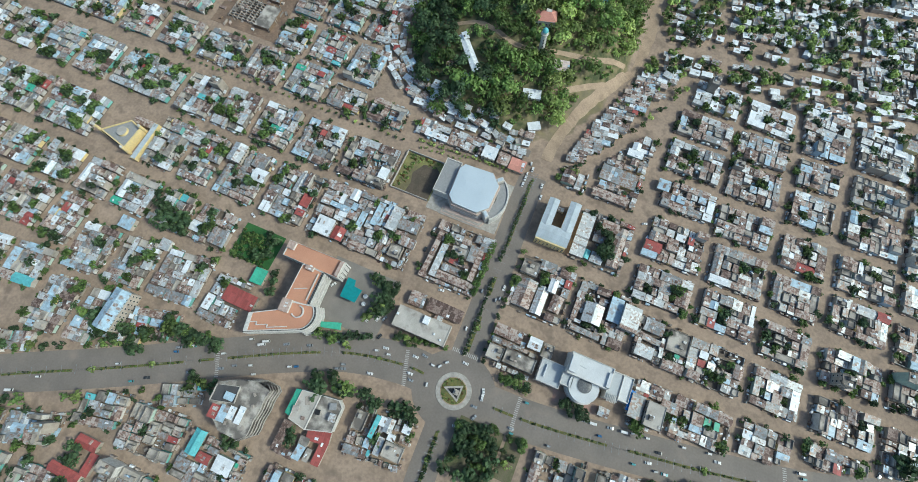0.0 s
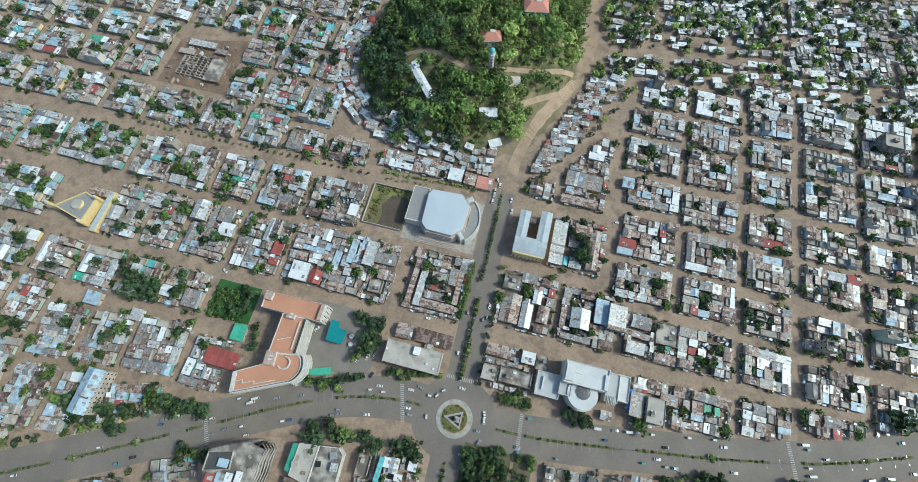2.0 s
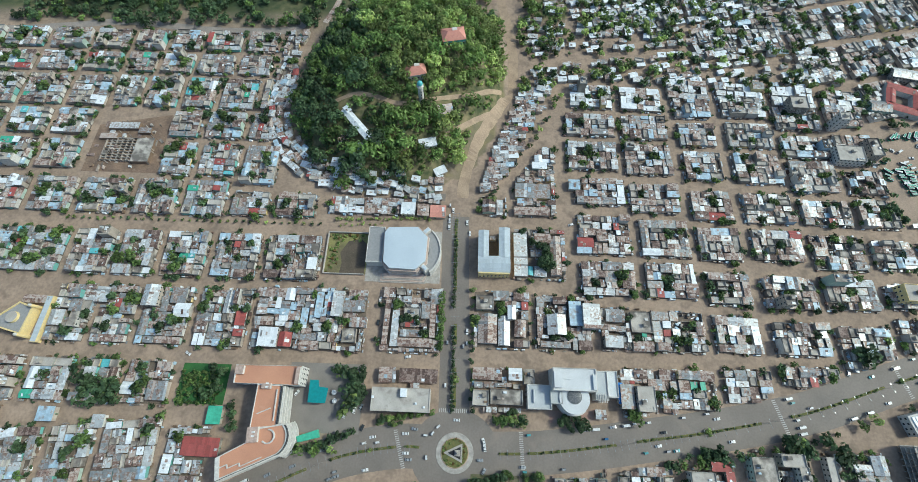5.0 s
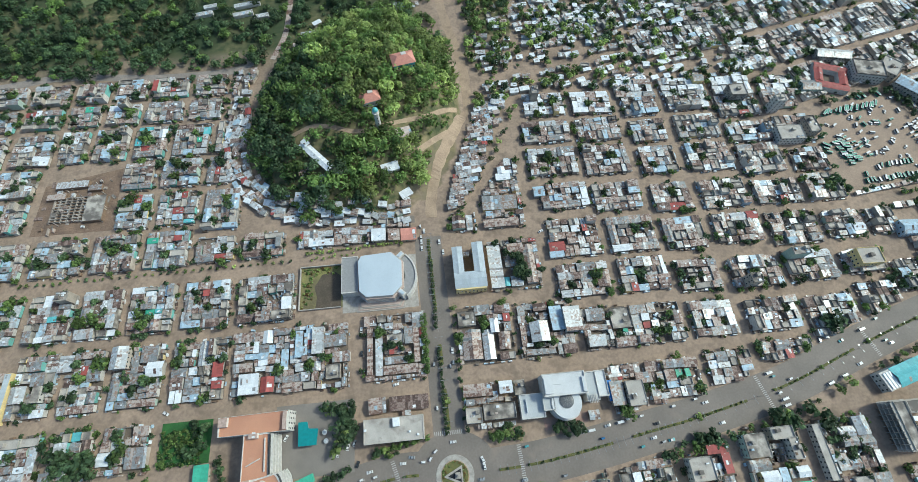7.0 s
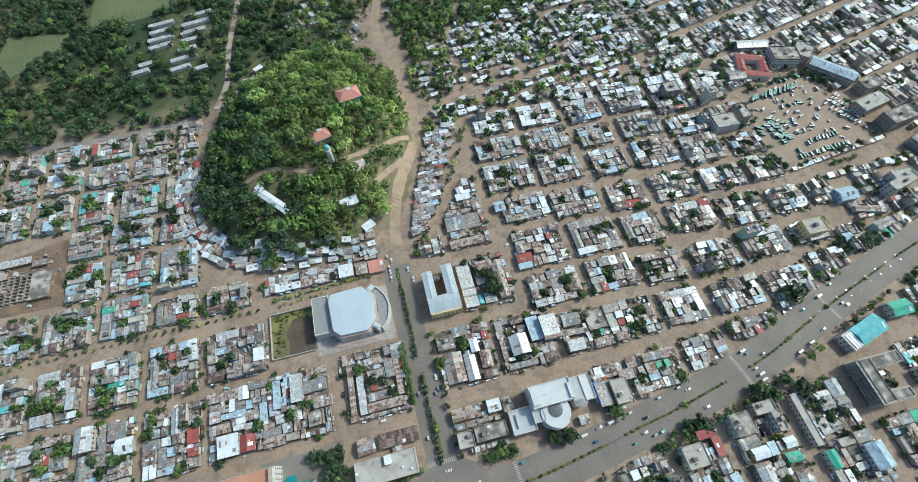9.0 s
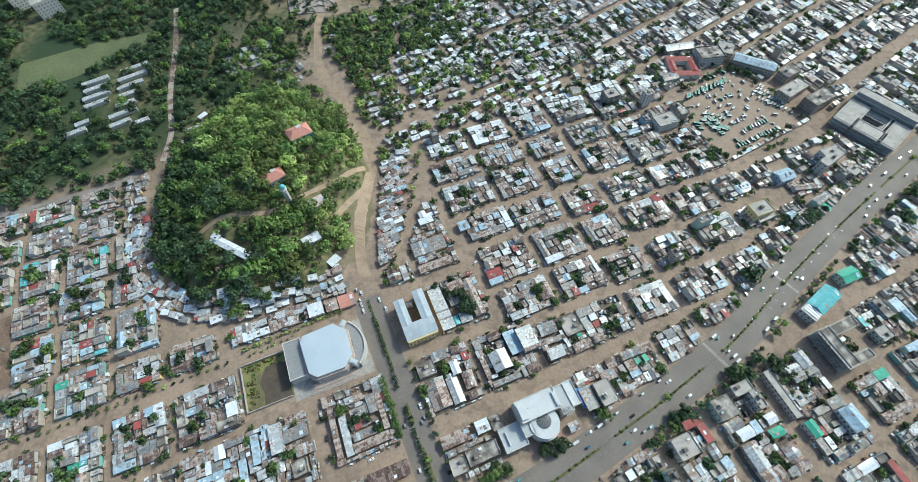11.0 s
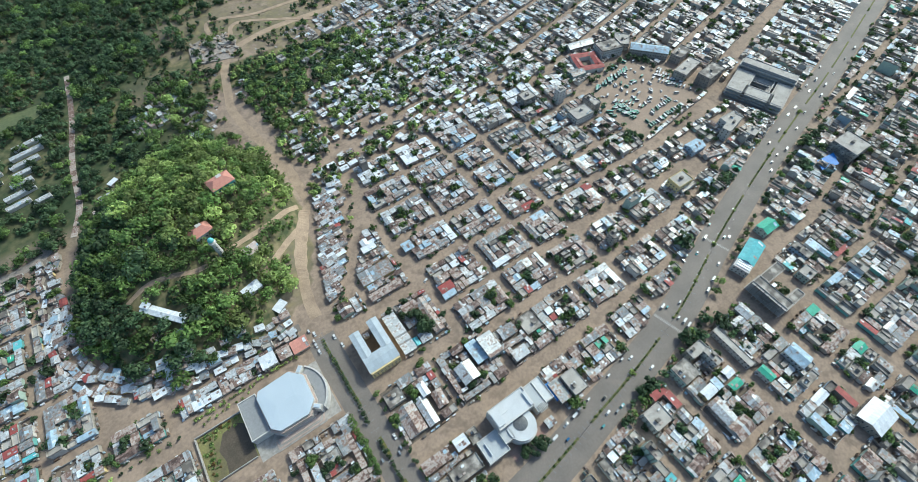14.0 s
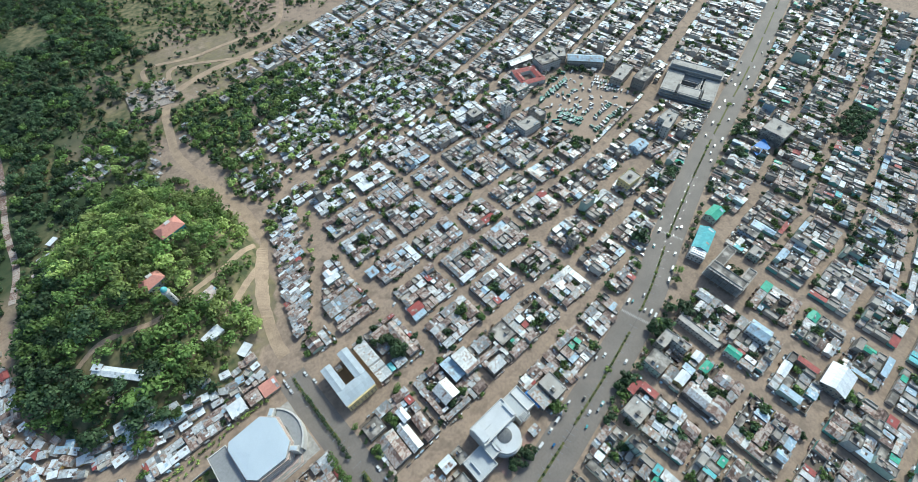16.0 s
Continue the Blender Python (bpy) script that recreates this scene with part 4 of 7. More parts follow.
column(294, 322, [(54, 76), (84, 101), (113, 134), (145, 168), (173, 193), (200, 227), (236, 256)], "east", 9, tall=0.4, green=1.6)
column(329, 349, [(68, 90), (113, 133)], "east", 10, tall=0.4)
row(92, 107, [349, 384, 430], "east", 101, tall=0.4)
block(374, 112, 394, 132, "dense", 102, tall=0.4)
block(414, 86, 452, 107, "dense", 103, tall=0.4)
block(433, 112, 450, 140, "dense", 104, tall=0.4)
row(132, 137, [352, 372, 396, 420, 432], "mid", 105, gap=4, area=16)
block(9, 8, 39, 34, "east", 71, tall=0.2)
block(8, 48, 45, 86, "east", 72, area=80)
block(50, 48, 86.5, 84, "east", 77, area=70, green=2.2)
block(100, 9, 124, 37, "east", 78, area=70)
block(36, 97, 72, 134, "mid", 73, area=75)
block(12, 146, 29, 160, "east", 74, area=140)
block(38, 146, 67, 190, "mid", 75)
block(52, 192, 68, 206, "mid", 76)
row(249, 272, [80, 122, 163], "bright", 8, slope=-0.04, green=1.6)
row(266, 286, [163, 204, 250, 292, 332], "bright", 81, slope=-0.06, green=1.4)
# narrow wedge of houses beside the hill road
rng = random.Random(5)
for i in range(27):
    t = i / 26
    ax, bx, y = 9 + 33 * t ** 1.1, 24 + 45 * t, 166 + 100 * t
    x = ax + rng.uniform(0, 2)
    while x < bx - 2:
        w = rng.uniform(3.6, 7.5)
        if near_line(x + w / 2, y, HILL_ROAD) > 7.5 and near_line(x + w / 2, y, WEDGE_ROAD) > 6:
            if rng.random() < 0.88:
                house(x + w / 2, y + rng.uniform(-0.8, 0.8), w, rng.uniform(2.8, 4.2), 0.1 + rng.gauss(0, 0.07), "mid" if t < 0.9 else "bright", rng, True, None, base=hill(x, y), plain=True)
            else:
                tree(x + w / 2, y, rng.uniform(1.4, 2.6))
        x += w + rng.uniform(-0.2, 0.9)
for i in range(16):
    x, y, a = along(WEDGE_ROAD, 4.6)[int(i / 16 * len(WEDGE_ROAD))]
    tree(x + rng.uniform(-1, 1), y + rng.uniform(-2, 2), rng.uniform(1.3, 2.6))
# west of the avenue
row(90, 123, [-100.5, -144.5, -182, -218.5, -251, -286, -345, -381, -416, -452, -490], "west", 11, gap=7, green=1.8)
row(42, 81, [-142, -182.5, -220.5, -250.5, -282], "west", 12, gap=7, green=1.8)
row(42, 76, [-325, -378, -428, -470], "west", 125, gap=7, green=1.8)
block(-139.5, 42, -66, 84, "mid", 121, area=70)
block(-54.5, 43, -14, 86, "mid", 122, area=75)
row(5, 31, [-184, -217.5, -248, -282, -314.5, -350, -386, -424], "west", 13, gap=7, green=2)
row(-39, -8, [-150, -181], "west", 14, green=1.8)
row(-33, 0, [-286, -316, -364, -404, -440], "west", 141, gap=7, green=1.8)
row(-39, -6, [-181, -220.5, -253, -286], "west", 140, gap=7, slope=0.1, ref=-215, green=1.8)
row(-71, -47, [-182.5, -222.5], "west", 15, gap=7, slope=0.2, ref=-203, green=2.4)
row(-68, -40, [-286, -320, -356, -392], "west", 151, gap=7, slope=0.1, ref=-300, green=1.8)
row(-84, -48, [-222.5, -253, -285], "west", 150, gap=7, slope=0.12, ref=-238, green=1.8)
row(-125, -92, [-262, -300, -340, -380], "west", 16, gap=7, slope=0.3, ref=-275, green=1.8)
block(-102, 143, -20, 156, "mid", 131, area=60)
row(139, 158, [-110, -145.5, -179.5], "west", 17, gap=7, green=1.8)
row(137.5, 166, [-179.5, -216, -254, -296, -334, -370, -410, -450, -490, -530], "west", 171, gap=7, green=1.8)
row(165, 199, [-145.5, -178], "west", 18, gap=7, green=1.8)
row(172, 200.5, [-178, -213, -243], "west", 181, gap=7, green=1.8)
row(206.5, 231, [-155, -180, -216, -245.5], "west", 19, gap=7, green=1.8)
row(175, 201, [-306, -342, -380, -420, -460, -500], "west", 20, green=1.8)
row(207, 231, [-306, -342, -380, -420, -460, -500], "west", 21, green=1.8)
row(236, 267, [-150, -177, -211.5, -242.5, -275, -302, -340, -380, -420, -460, -500, -540], "west", 22, gap=7, green=1.8)
row(273, 293, [-150, -171, -204, -239, -272, -303, -340, -380, -420, -460, -500, -540], "west", 23, gap=7, green=1.8)
row(299, 321, [-150, -170, -202, -238, -270, -303, -340, -380, -420, -460, -500], "west", 24, gap=7, green=2)

# south of the boulevard
row(-73, -44, [-54, -12.5], "south", 31, gap=5, slope=0.1, ref=-33, tall=0.32, area=90)
row(-124, -97, [-90, -54, -12], "south", 311, tall=0.35)
block(-140, -126, -100, -98, "south", 312, tall=0.3)
row(-124, -97, [-142.5, -182.5], "south", 32, gap=4.5, slope=0.1, ref=-162, tall=0.3)
row(-91, -78, [-143, -172], "south", 321, gap=4.5, slope=0.4, ref=-157)
row(-122, -101, [-183, -215], "south", 33, gap=4.5, slope=0.2, ref=-199, tall=0.3, green=1.6)
row(-147, -128, [-215, -251, -288], "south", 34, gap=5, slope=0.3, ref=-232, green=1.6)
row(-172, -132, [-181, -142, -98, -55, -10], "south", 341, gap=6, tall=0.3, green=1.2)
row(-190, -154, [-350, -310, -270, -230, -181], "south", 342, slope=0.1, ref=-230, green=1.4)
row(-216, -180, [-181, -142, -98, -55, -10], "south", 343)
row(-78, -20, [54, 92, 132], "south", 35, tall=0.3, slope=0.03, ref=90)
block(137, -62, 166, -19, "south", 36, tall=0.32, area=100, slope=0.1)
column(174, 210, [(-104, -73), (-66, -32.5), (-28.5, -9)], "south", 37, tall=0.34, area=105)
column(222, 257, [(-101, -76), (-70, -40), (-37, -8)], "south", 38, tall=0.34, area=110)
column(271.5, 299, [(-126, -102.5), (-97, -72), (-66, -38)], "south", 39, tall=0.32, area=105)
column(310, 338, [(-27, 1)], "south", 391, tall=0.32, area=105)
column(311, 357, [(-124, -98), (-91, -65), (-59, -33)], "south", 392, tall=0.32, area=105)
column(344, 366, [(-27, 4), (10, 34)], "south", 393, tall=0.28)
column(371, 388, [(-27, 4)], "south", 394, tall=0.28)
row(-106, -84, [54, 92, 132, 171], "south", 401, tall=0.35, area=90)
block(137, -81, 167, -67, "south", 402)
row(-95, -66, [360, 392, 430], "south", 403, tall=0.28, area=100)
block(362, -60, 388, -33, "south", 404, tall=0.28)
row(-162, -132, [264, 304, 360], "south", 405, tall=0.28)
row(-150, -112, [60, 110, 160, 216, 264], "south", 40, tall=0.3, area=105)
row(-200, -158, [60, 110, 160, 216, 264], "south", 41)
for k in range(-6, 3):
    row(-24 + 40 * k, 9 + 40 * k, [352 + 42 * i for i in range(1 if k in (-1, 0) else 0, 12)], "south" if k > -3 else "far", 440 + k, area=80, tall=0.28, slope=0.16, ref=380, gap=7.5, green=2.2)
# beyond the bus station
for k in range(9):
    row(186 + 46 * k, 224 + 46 * k, [458 + 44 * i for i in range(-int(k * 1.6), 10)], "far", 60 + k, area=80, tall=0.3, slope=0.24, ref=480, gap=7, green=1.6)
row(120, 190, [505, 530, 566, 610, 655, 700, 745, 790, 835], "far", 580, area=110, tall=0.3, slope=0.25, ref=560)
row(128, 176, [835, 880], "far", 58, area=120, tall=0.3, slope=0.25, ref=560)
block(430, 90, 446, 120, "dense", 59, tall=0.4)
row(150, 182, [455, 500], "far", 57, tall=0.3)

# scattered bright settlement north-east of the hill
rng = random.Random(9)
for i in range(42):
    for j in range(32):
        u, v = (i - 6) * 8.8 + rng.uniform(-2.5, 2.5), j * 7.8 + rng.uniform(-2.5, 2.5)
        x, y = 52 + u * 0.86 - v * 0.2, 222 + u * 0.14 + v * 1.0
        if x < 42 + max(0, y - 345) * 1.35 or y < 276 - max(0, 80 - x) * 0.75 or not free(x, y, 3) or y > 330 + x * 0.75:
            continue
        lane = (i % 7 == 0) or (j % 9 == 0 and i > 6)
        if lane:
            continue
        if rng.random() < (0.78 if x > 90 or y < 330 else 0.6):
            house(x, y, rng.uniform(4, 8.4), rng.uniform(3, 5.2), 0.12 + rng.gauss(0, 0.16), "bright" if x < 240 else "far", rng, False, FAR.setdefault("bright", Build()), base=hill(x, y), tall=0.1)
        for k in range(rng.choice((0, 1, 1, 2) if x < 190 else (0, 0, 1, 2))):
            tree(x + rng.uniform(-5, 5), y + rng.uniform(-5, 5), rng.uniform(1.6, 3.6), rng.choice(("leaf", "leaf_light", "leaf_dark")))
# huts along the hill foot
rng = random.Random(12)
for i, (x, y, a) in enumerate(along(CURVE, -8, step=6.5)):
    if y < 330 and x < -12:
        for k in range(4):
            off = rng.uniform(0, 4) + k * 6
            px, py = x + math.sin(a) * -0 + math.cos(a + math.pi / 2) * (5 + off), y + math.sin(a + math.pi / 2) * (5 + off)
            if rng.random() < (0.92, 0.85, 0.62, 0.4 if y < 200 else 0)[k]:
                house(px, py, rng.uniform(4, 8), rng.uniform(3, 5), a + rng.gauss(0, 0.2), rng.choice(("mid", "bright")), rng, True, None, base=hill(px, py) - 0.2)

for zone, b in FAR.items():
    if b.f:
        tagged(b.make("houses"), "dense low metal-roofed houses in the distance", "houses", kind="stuff")
tagged(YARDS.make("pavement"), "trodden earth plots under the town blocks", "pavement", kind="structure")
tagged(WALLS.make("compound_walls"), "thin plastered walls closing the town plots", "walls", kind="stuff")
tagged(CLUTTER.make("yard_clutter"), "scrap sheets, crates and drums lying in yards", "clutter", kind="stuff")


# ---- trees: woods and planted rows ----
rng = random.Random(21)
VALLEY_HUTS = [(-104.5, 366, 12, 4, 0.1, "tin_pale"), (-110, 350.5, 13, 8, 0.15, "coral_pale"), (-117.5, 337, 8, 5, 0.9, "tin_pale"), (-89, 362, 5, 4, 0.4, "tin_white"), (-96, 379, 8, 4, 0.6, "tin_white")]
HOUSES_ON_HILL = [(-15, 287, 12), (-43, 253, 10), (-37.5, 231, 5), (-90, 214, 9), (-80, 203, 9), (-31, 198, 9), (-19, 227, 8), (-25, 180, 6), (-94, 222, 8)]
WOODS = []
CELLS = {}


def roomy(x, y, r, share):
    """Whether a crown of this size has room of its own; books the place if so."""
    i, j = int(x // 12), int(y // 12)
    for a in (i - 1, i, i + 1):
        for b in (j - 1, j, j + 1):
            for px, py, pr in CELLS.get((a, b), ()):
                if math.hypot(x - px, y - py) < share * (r + pr):
                    return False
    CELLS.setdefault((i, j), []).append((x, y, r))
    return True


for i in range(9000):
    x, y = rng.uniform(-152, 36), rng.uniform(166, 392)
    d = hill_reach(x, y)
    if d > 0.99 or any(math.hypot(x - a, y - b) < q for a, b, q in HOUSES_ON_HILL) or any(near_line(x, y, t) < 4.2 for t in TRACKS) or near_line(x, y, HILL_ROAD) < 7:
        continue
    size = (rng.uniform(4.8, 7.4) if i < 1500 else rng.uniform(2.6, 4.6)) if i < 3500 else rng.uniform(0.8, 2.6)
    thin = noise.noise((x * 0.035, y * 0.035, 2.0))
    if i < 3500 and (d > 0.88 and y < 215 and rng.random() < 0.6 or x > -8 and y < 245 and rng.random() < 0.75 or thin < -0.32):
        continue
    if d > 0.8 and y < 204 and x < -28 and rng.random() < 0.7:
        continue
    if not roomy(x, y, size, 0.66):
        continue
    # Leaf colours paint the sunlit half of the hill lighter, the shaded half darker.
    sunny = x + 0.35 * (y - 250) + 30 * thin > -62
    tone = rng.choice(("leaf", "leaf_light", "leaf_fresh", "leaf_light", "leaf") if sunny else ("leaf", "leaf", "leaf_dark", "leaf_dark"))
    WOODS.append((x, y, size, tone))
for i in range(8600):
    x, y = rng.uniform(-420, 60), rng.uniform(330, 900)
    size = rng.choice((rng.uniform(3.6, 5.8), rng.uniform(2.0, 3.8), rng.uniform(1.2, 2.4)))
    if any(math.hypot(x - h[0], y - h[1]) < 8 for h in VALLEY_HUTS):
        continue
    if hill_reach(x, y) < 1 or near_line(x, y, HILL_ROAD) < 8 or inside(x, y, [(0, 440), (45, 480), (190, 470), (260, 540), (120, 660), (-20, 600)]) and rng.random() < 0.8:
        continue
    if any(inside(x, y, f) for f in FIELDS) or inside(x, y, [(-222, 385), (-138, 385), (-138, 488), (-222, 488)]) and rng.random() < 0.75:
        continue
    if -62 < x < 10 and 395 < y < 520 and noise.noise((x * 0.035, y * 0.012, 5.0)) < 0.0:
        if rng.random() < 0.3:
            continue
        size = rng.uniform(0.7, 2.2)
    if noise.noise((x * 0.014, y * 0.014, 8.0)) < -0.42 or near_line(x, y, [(-136, 338), (-123, 400), (-112, 500), (-106, 570)]) < 5:
        continue
    if not roomy(x, y, size, 0.46):
        continue
    WOODS.append((x, y, size, rng.choice(("leaf", "leaf_dark", "leaf_dark", "leaf_dark", "leaf_dark") if x < -60 or y > 480 else ("leaf", "leaf", "leaf_dark", "leaf_light"))))
for i in range(900):
    x, y = rng.uniform(40, 185), rng.uniform(330, 470)
    if y > 356 + x * 0.3 and near_line(x, y, HILL_ROAD) > 8 and y < 480:
        if noise.noise((x * 0.03, y * 0.03, 4.0)) > -0.15:
            WOODS.append((x, y, rng.uniform(1.6, 4.0), rng.choice(("leaf", "leaf_dark", "leaf_dark", "leaf_light"))))


def row_of_trees(x0, y0, x1, y1, n, r, leaf=None, jitter=0.6):
    for i in range(n):
        t = (i + 0.5) / n
        tree(x0 + (x1 - x0) * t + rng.uniform(-jitter, jitter), y0 + (y1 - y0) * t + rng.uniform(-jitter, jitter), r * rng.uniform(0.75, 1.25), leaf)


def crowd_of_trees(cx, cy, w, d, n, r, leaf=None):
    for i in range(n):
        tree(cx + rng.uniform(-w, w) / 2, cy + rng.uniform(-d, d) / 2, r * rng.uniform(0.7, 1.3), leaf)


row_of_trees(-5, 6, -5.6, 62, 28, 1.2, "leaf_dark", 0.3)        # avenue median
row_of_trees(-6, 74, -6.6, 128, 24, 1.2, "leaf_dark", 0.3)
row_of_trees(8, 6, 6.5, 90, 14, 1.6)
row_of_trees(-14.5, 46, -14, 84, 9, 2.4, "leaf")
row_of_trees(-98, 138, -26, 141, 22, 1.1, "leaf_light")
row_of_trees(-95, 133, -60, 136, 8, 0.9, "leaf_light")
row_of_trees(-300, 132.5, -105, 134, 34, 1.1)
row_of_trees(-0.8, -45, 1, -110, 26, 1.2, "leaf_dark", 0.3)
for k in range(17):  # garden by the pool canopy
    a = -1.3 + k * 0.2
    tree(-76 + rng.uniform(10, 13) * math.cos(a), 17 + rng.uniform(11, 13.5) * math.sin(a), rng.uniform(2.6, 3.8), "leaf_dark" if k % 5 else "leaf_light")
crowd_of_trees(22, -43, 28, 32, 44, 3.0, "leaf_dark")
crowd_of_trees(22, -43, 30, 34, 16, 2.4, "leaf")
crowd_of_trees(44, -36, 12, 22, 12, 2.2)                         # garden south of the junction
crowd_of_trees(-36, -40, 34, 8, 18, 3.0, "leaf_dark")
crowd_of_trees(-18, -48, 6, 14, 8, 1.8, "leaf")
crowd_of_trees(-80, -44, 12, 10, 7, 4.0, "leaf_dark")
crowd_of_trees(-64, -43, 12, 9, 8, 3.2)
crowd_of_trees(-84, -80, 6, 10, 7, 2.4, "leaf_dark")
crowd_of_trees(-199, -139, 8, 8, 8, 2.6, "leaf_dark")
crowd_of_trees(-112, -97, 16, 4, 9, 2.2, "leaf_dark")
crowd_of_trees(-150, -73, 20, 4, 10, 2.0, "leaf_dark")
crowd_of_trees(150, -12, 22, 6, 14, 2.6, "leaf_dark")
crowd_of_trees(288, -17, 12, 10, 8, 2.4, "leaf_dark")
crowd_of_trees(240, -24, 22, 18, 10, 2.0, "leaf_dark")
crowd_of_trees(-88, -16, 26, 5, 12, 2.2)
crowd_of_trees(70, 3, 14, 6, 8, 3.2, "leaf_dark")
crowd_of_trees(108, 8, 5, 5, 3, 3.8, "leaf")
crowd_of_trees(33, 4, 20, 5, 12, 2.3)
crowd_of_trees(-45, 1, 20, 5, 8, 1.8)
crowd_of_trees(-225, -66, 28, 8, 12, 3.2, "leaf_dark")
crowd_of_trees(-180, -52, 24, 8, 12, 3.2)
crowd_of_trees(-230, 12, 26, 16, 22, 3.8, "leaf_dark")
crowd_of_trees(55, 112, 12, 14, 9, 3.8, "leaf_dark")
crowd_of_trees(-34, 66, 8, 6, 3, 3.6, "leaf_dark")
crowd_of_trees(205, -4, 16, 8, 9, 3.8, "leaf_dark")
crowd_of_trees(228, -6, 10, 10, 5, 3.8, "leaf_dark")
crowd_of_trees(262, 50, 10, 8, 5, 4.2, "leaf_dark")
crowd_of_trees(-152, 90, 4, 4, 2, 2.5)
crowd_of_trees(345, 73, 34, 8, 18, 2.4, "leaf_dark")
crowd_of_trees(452, 60, 30, 6, 12, 3.0, "leaf_dark")
crowd_of_trees(416, 45, 16, 8, 8, 3.4, "leaf_dark")
crowd_of_trees(378, 146, 22, 3, 10, 1.6)
crowd_of_trees(540, -14, 62, 28, 60, 3.2, "leaf_dark")
for t in range(26):
    row_of_trees(100 + 22 * t, 14 + 5.6 * t, 112 + 22 * t, 17 + 5.6 * t, 1, 2.2) if t % 3 else None
for i, (x, y, a) in enumerate(along(EAST_C, -15, step=11)):
    if 130 < x < 620 and rng.random() < 0.55:
        tree(x, y, rng.uniform(1.6, 3.4))
for i, (x, y, a) in enumerate(along(WEST_C, 16, step=10)):
    if x < -150 and rng.random() < 0.6:
        tree(x, y, rng.uniform(1.6, 3.2))
for i, (x, y, a) in enumerate(along(WEST_C, -15.5, step=10)):
    if x < -140 and rng.random() < 0.6:
        tree(x, y, rng.uniform(1.6, 3.2))
for i in range(90):  # round the bus yard
    t = i / 90 * 6
    a, b = LOT[int(t)], LOT[(int(t) + 1) % 6]
    f = t % 1
    if rng.random() < 0.6:
        tree(a[0] + (b[0] - a[0]) * f + rng.uniform(-4, 2), a[1] + (b[1] - a[1]) * f, rng.uniform(1.6, 3.0), "leaf_dark")


# scrub on the bare slope past the settlement
for i in range(4200):
    x, y = rng.uniform(-10, 330), rng.uniform(470, 820)
    if y > 440 + 0.45 * x and noise.noise((x * 0.02, y * 0.02, 7.0)) > (-0.2 if y > 590 else -0.1) and near_line(x, y, HILL_ROAD) > 7 and near_line(x, y, FAR_TRACKS[0]) > 6 and near_line(x, y, FAR_TRACKS[1]) > 6:
        WOODS.append((x, y, rng.choice((rng.uniform(0.5, 1.3), rng.uniform(0.7, 1.7), rng.uniform(1.5, 3.2))), rng.choice(("leaf", "leaf_dark", "leaf_dark"))))
for i in range(60):
    x, y, a = along(HILL_ROAD, -rng.uniform(8, 15))[rng.randrange(len(HILL_ROAD))]
    if 262 < y < 345:
        tree(x, y, rng.uniform(1.4, 3.0), rng.choice(("leaf_fresh", "leaf_light", "leaf")))
LEAVES = ("leaf", "leaf_light", "leaf_dark", "leaf_fresh")


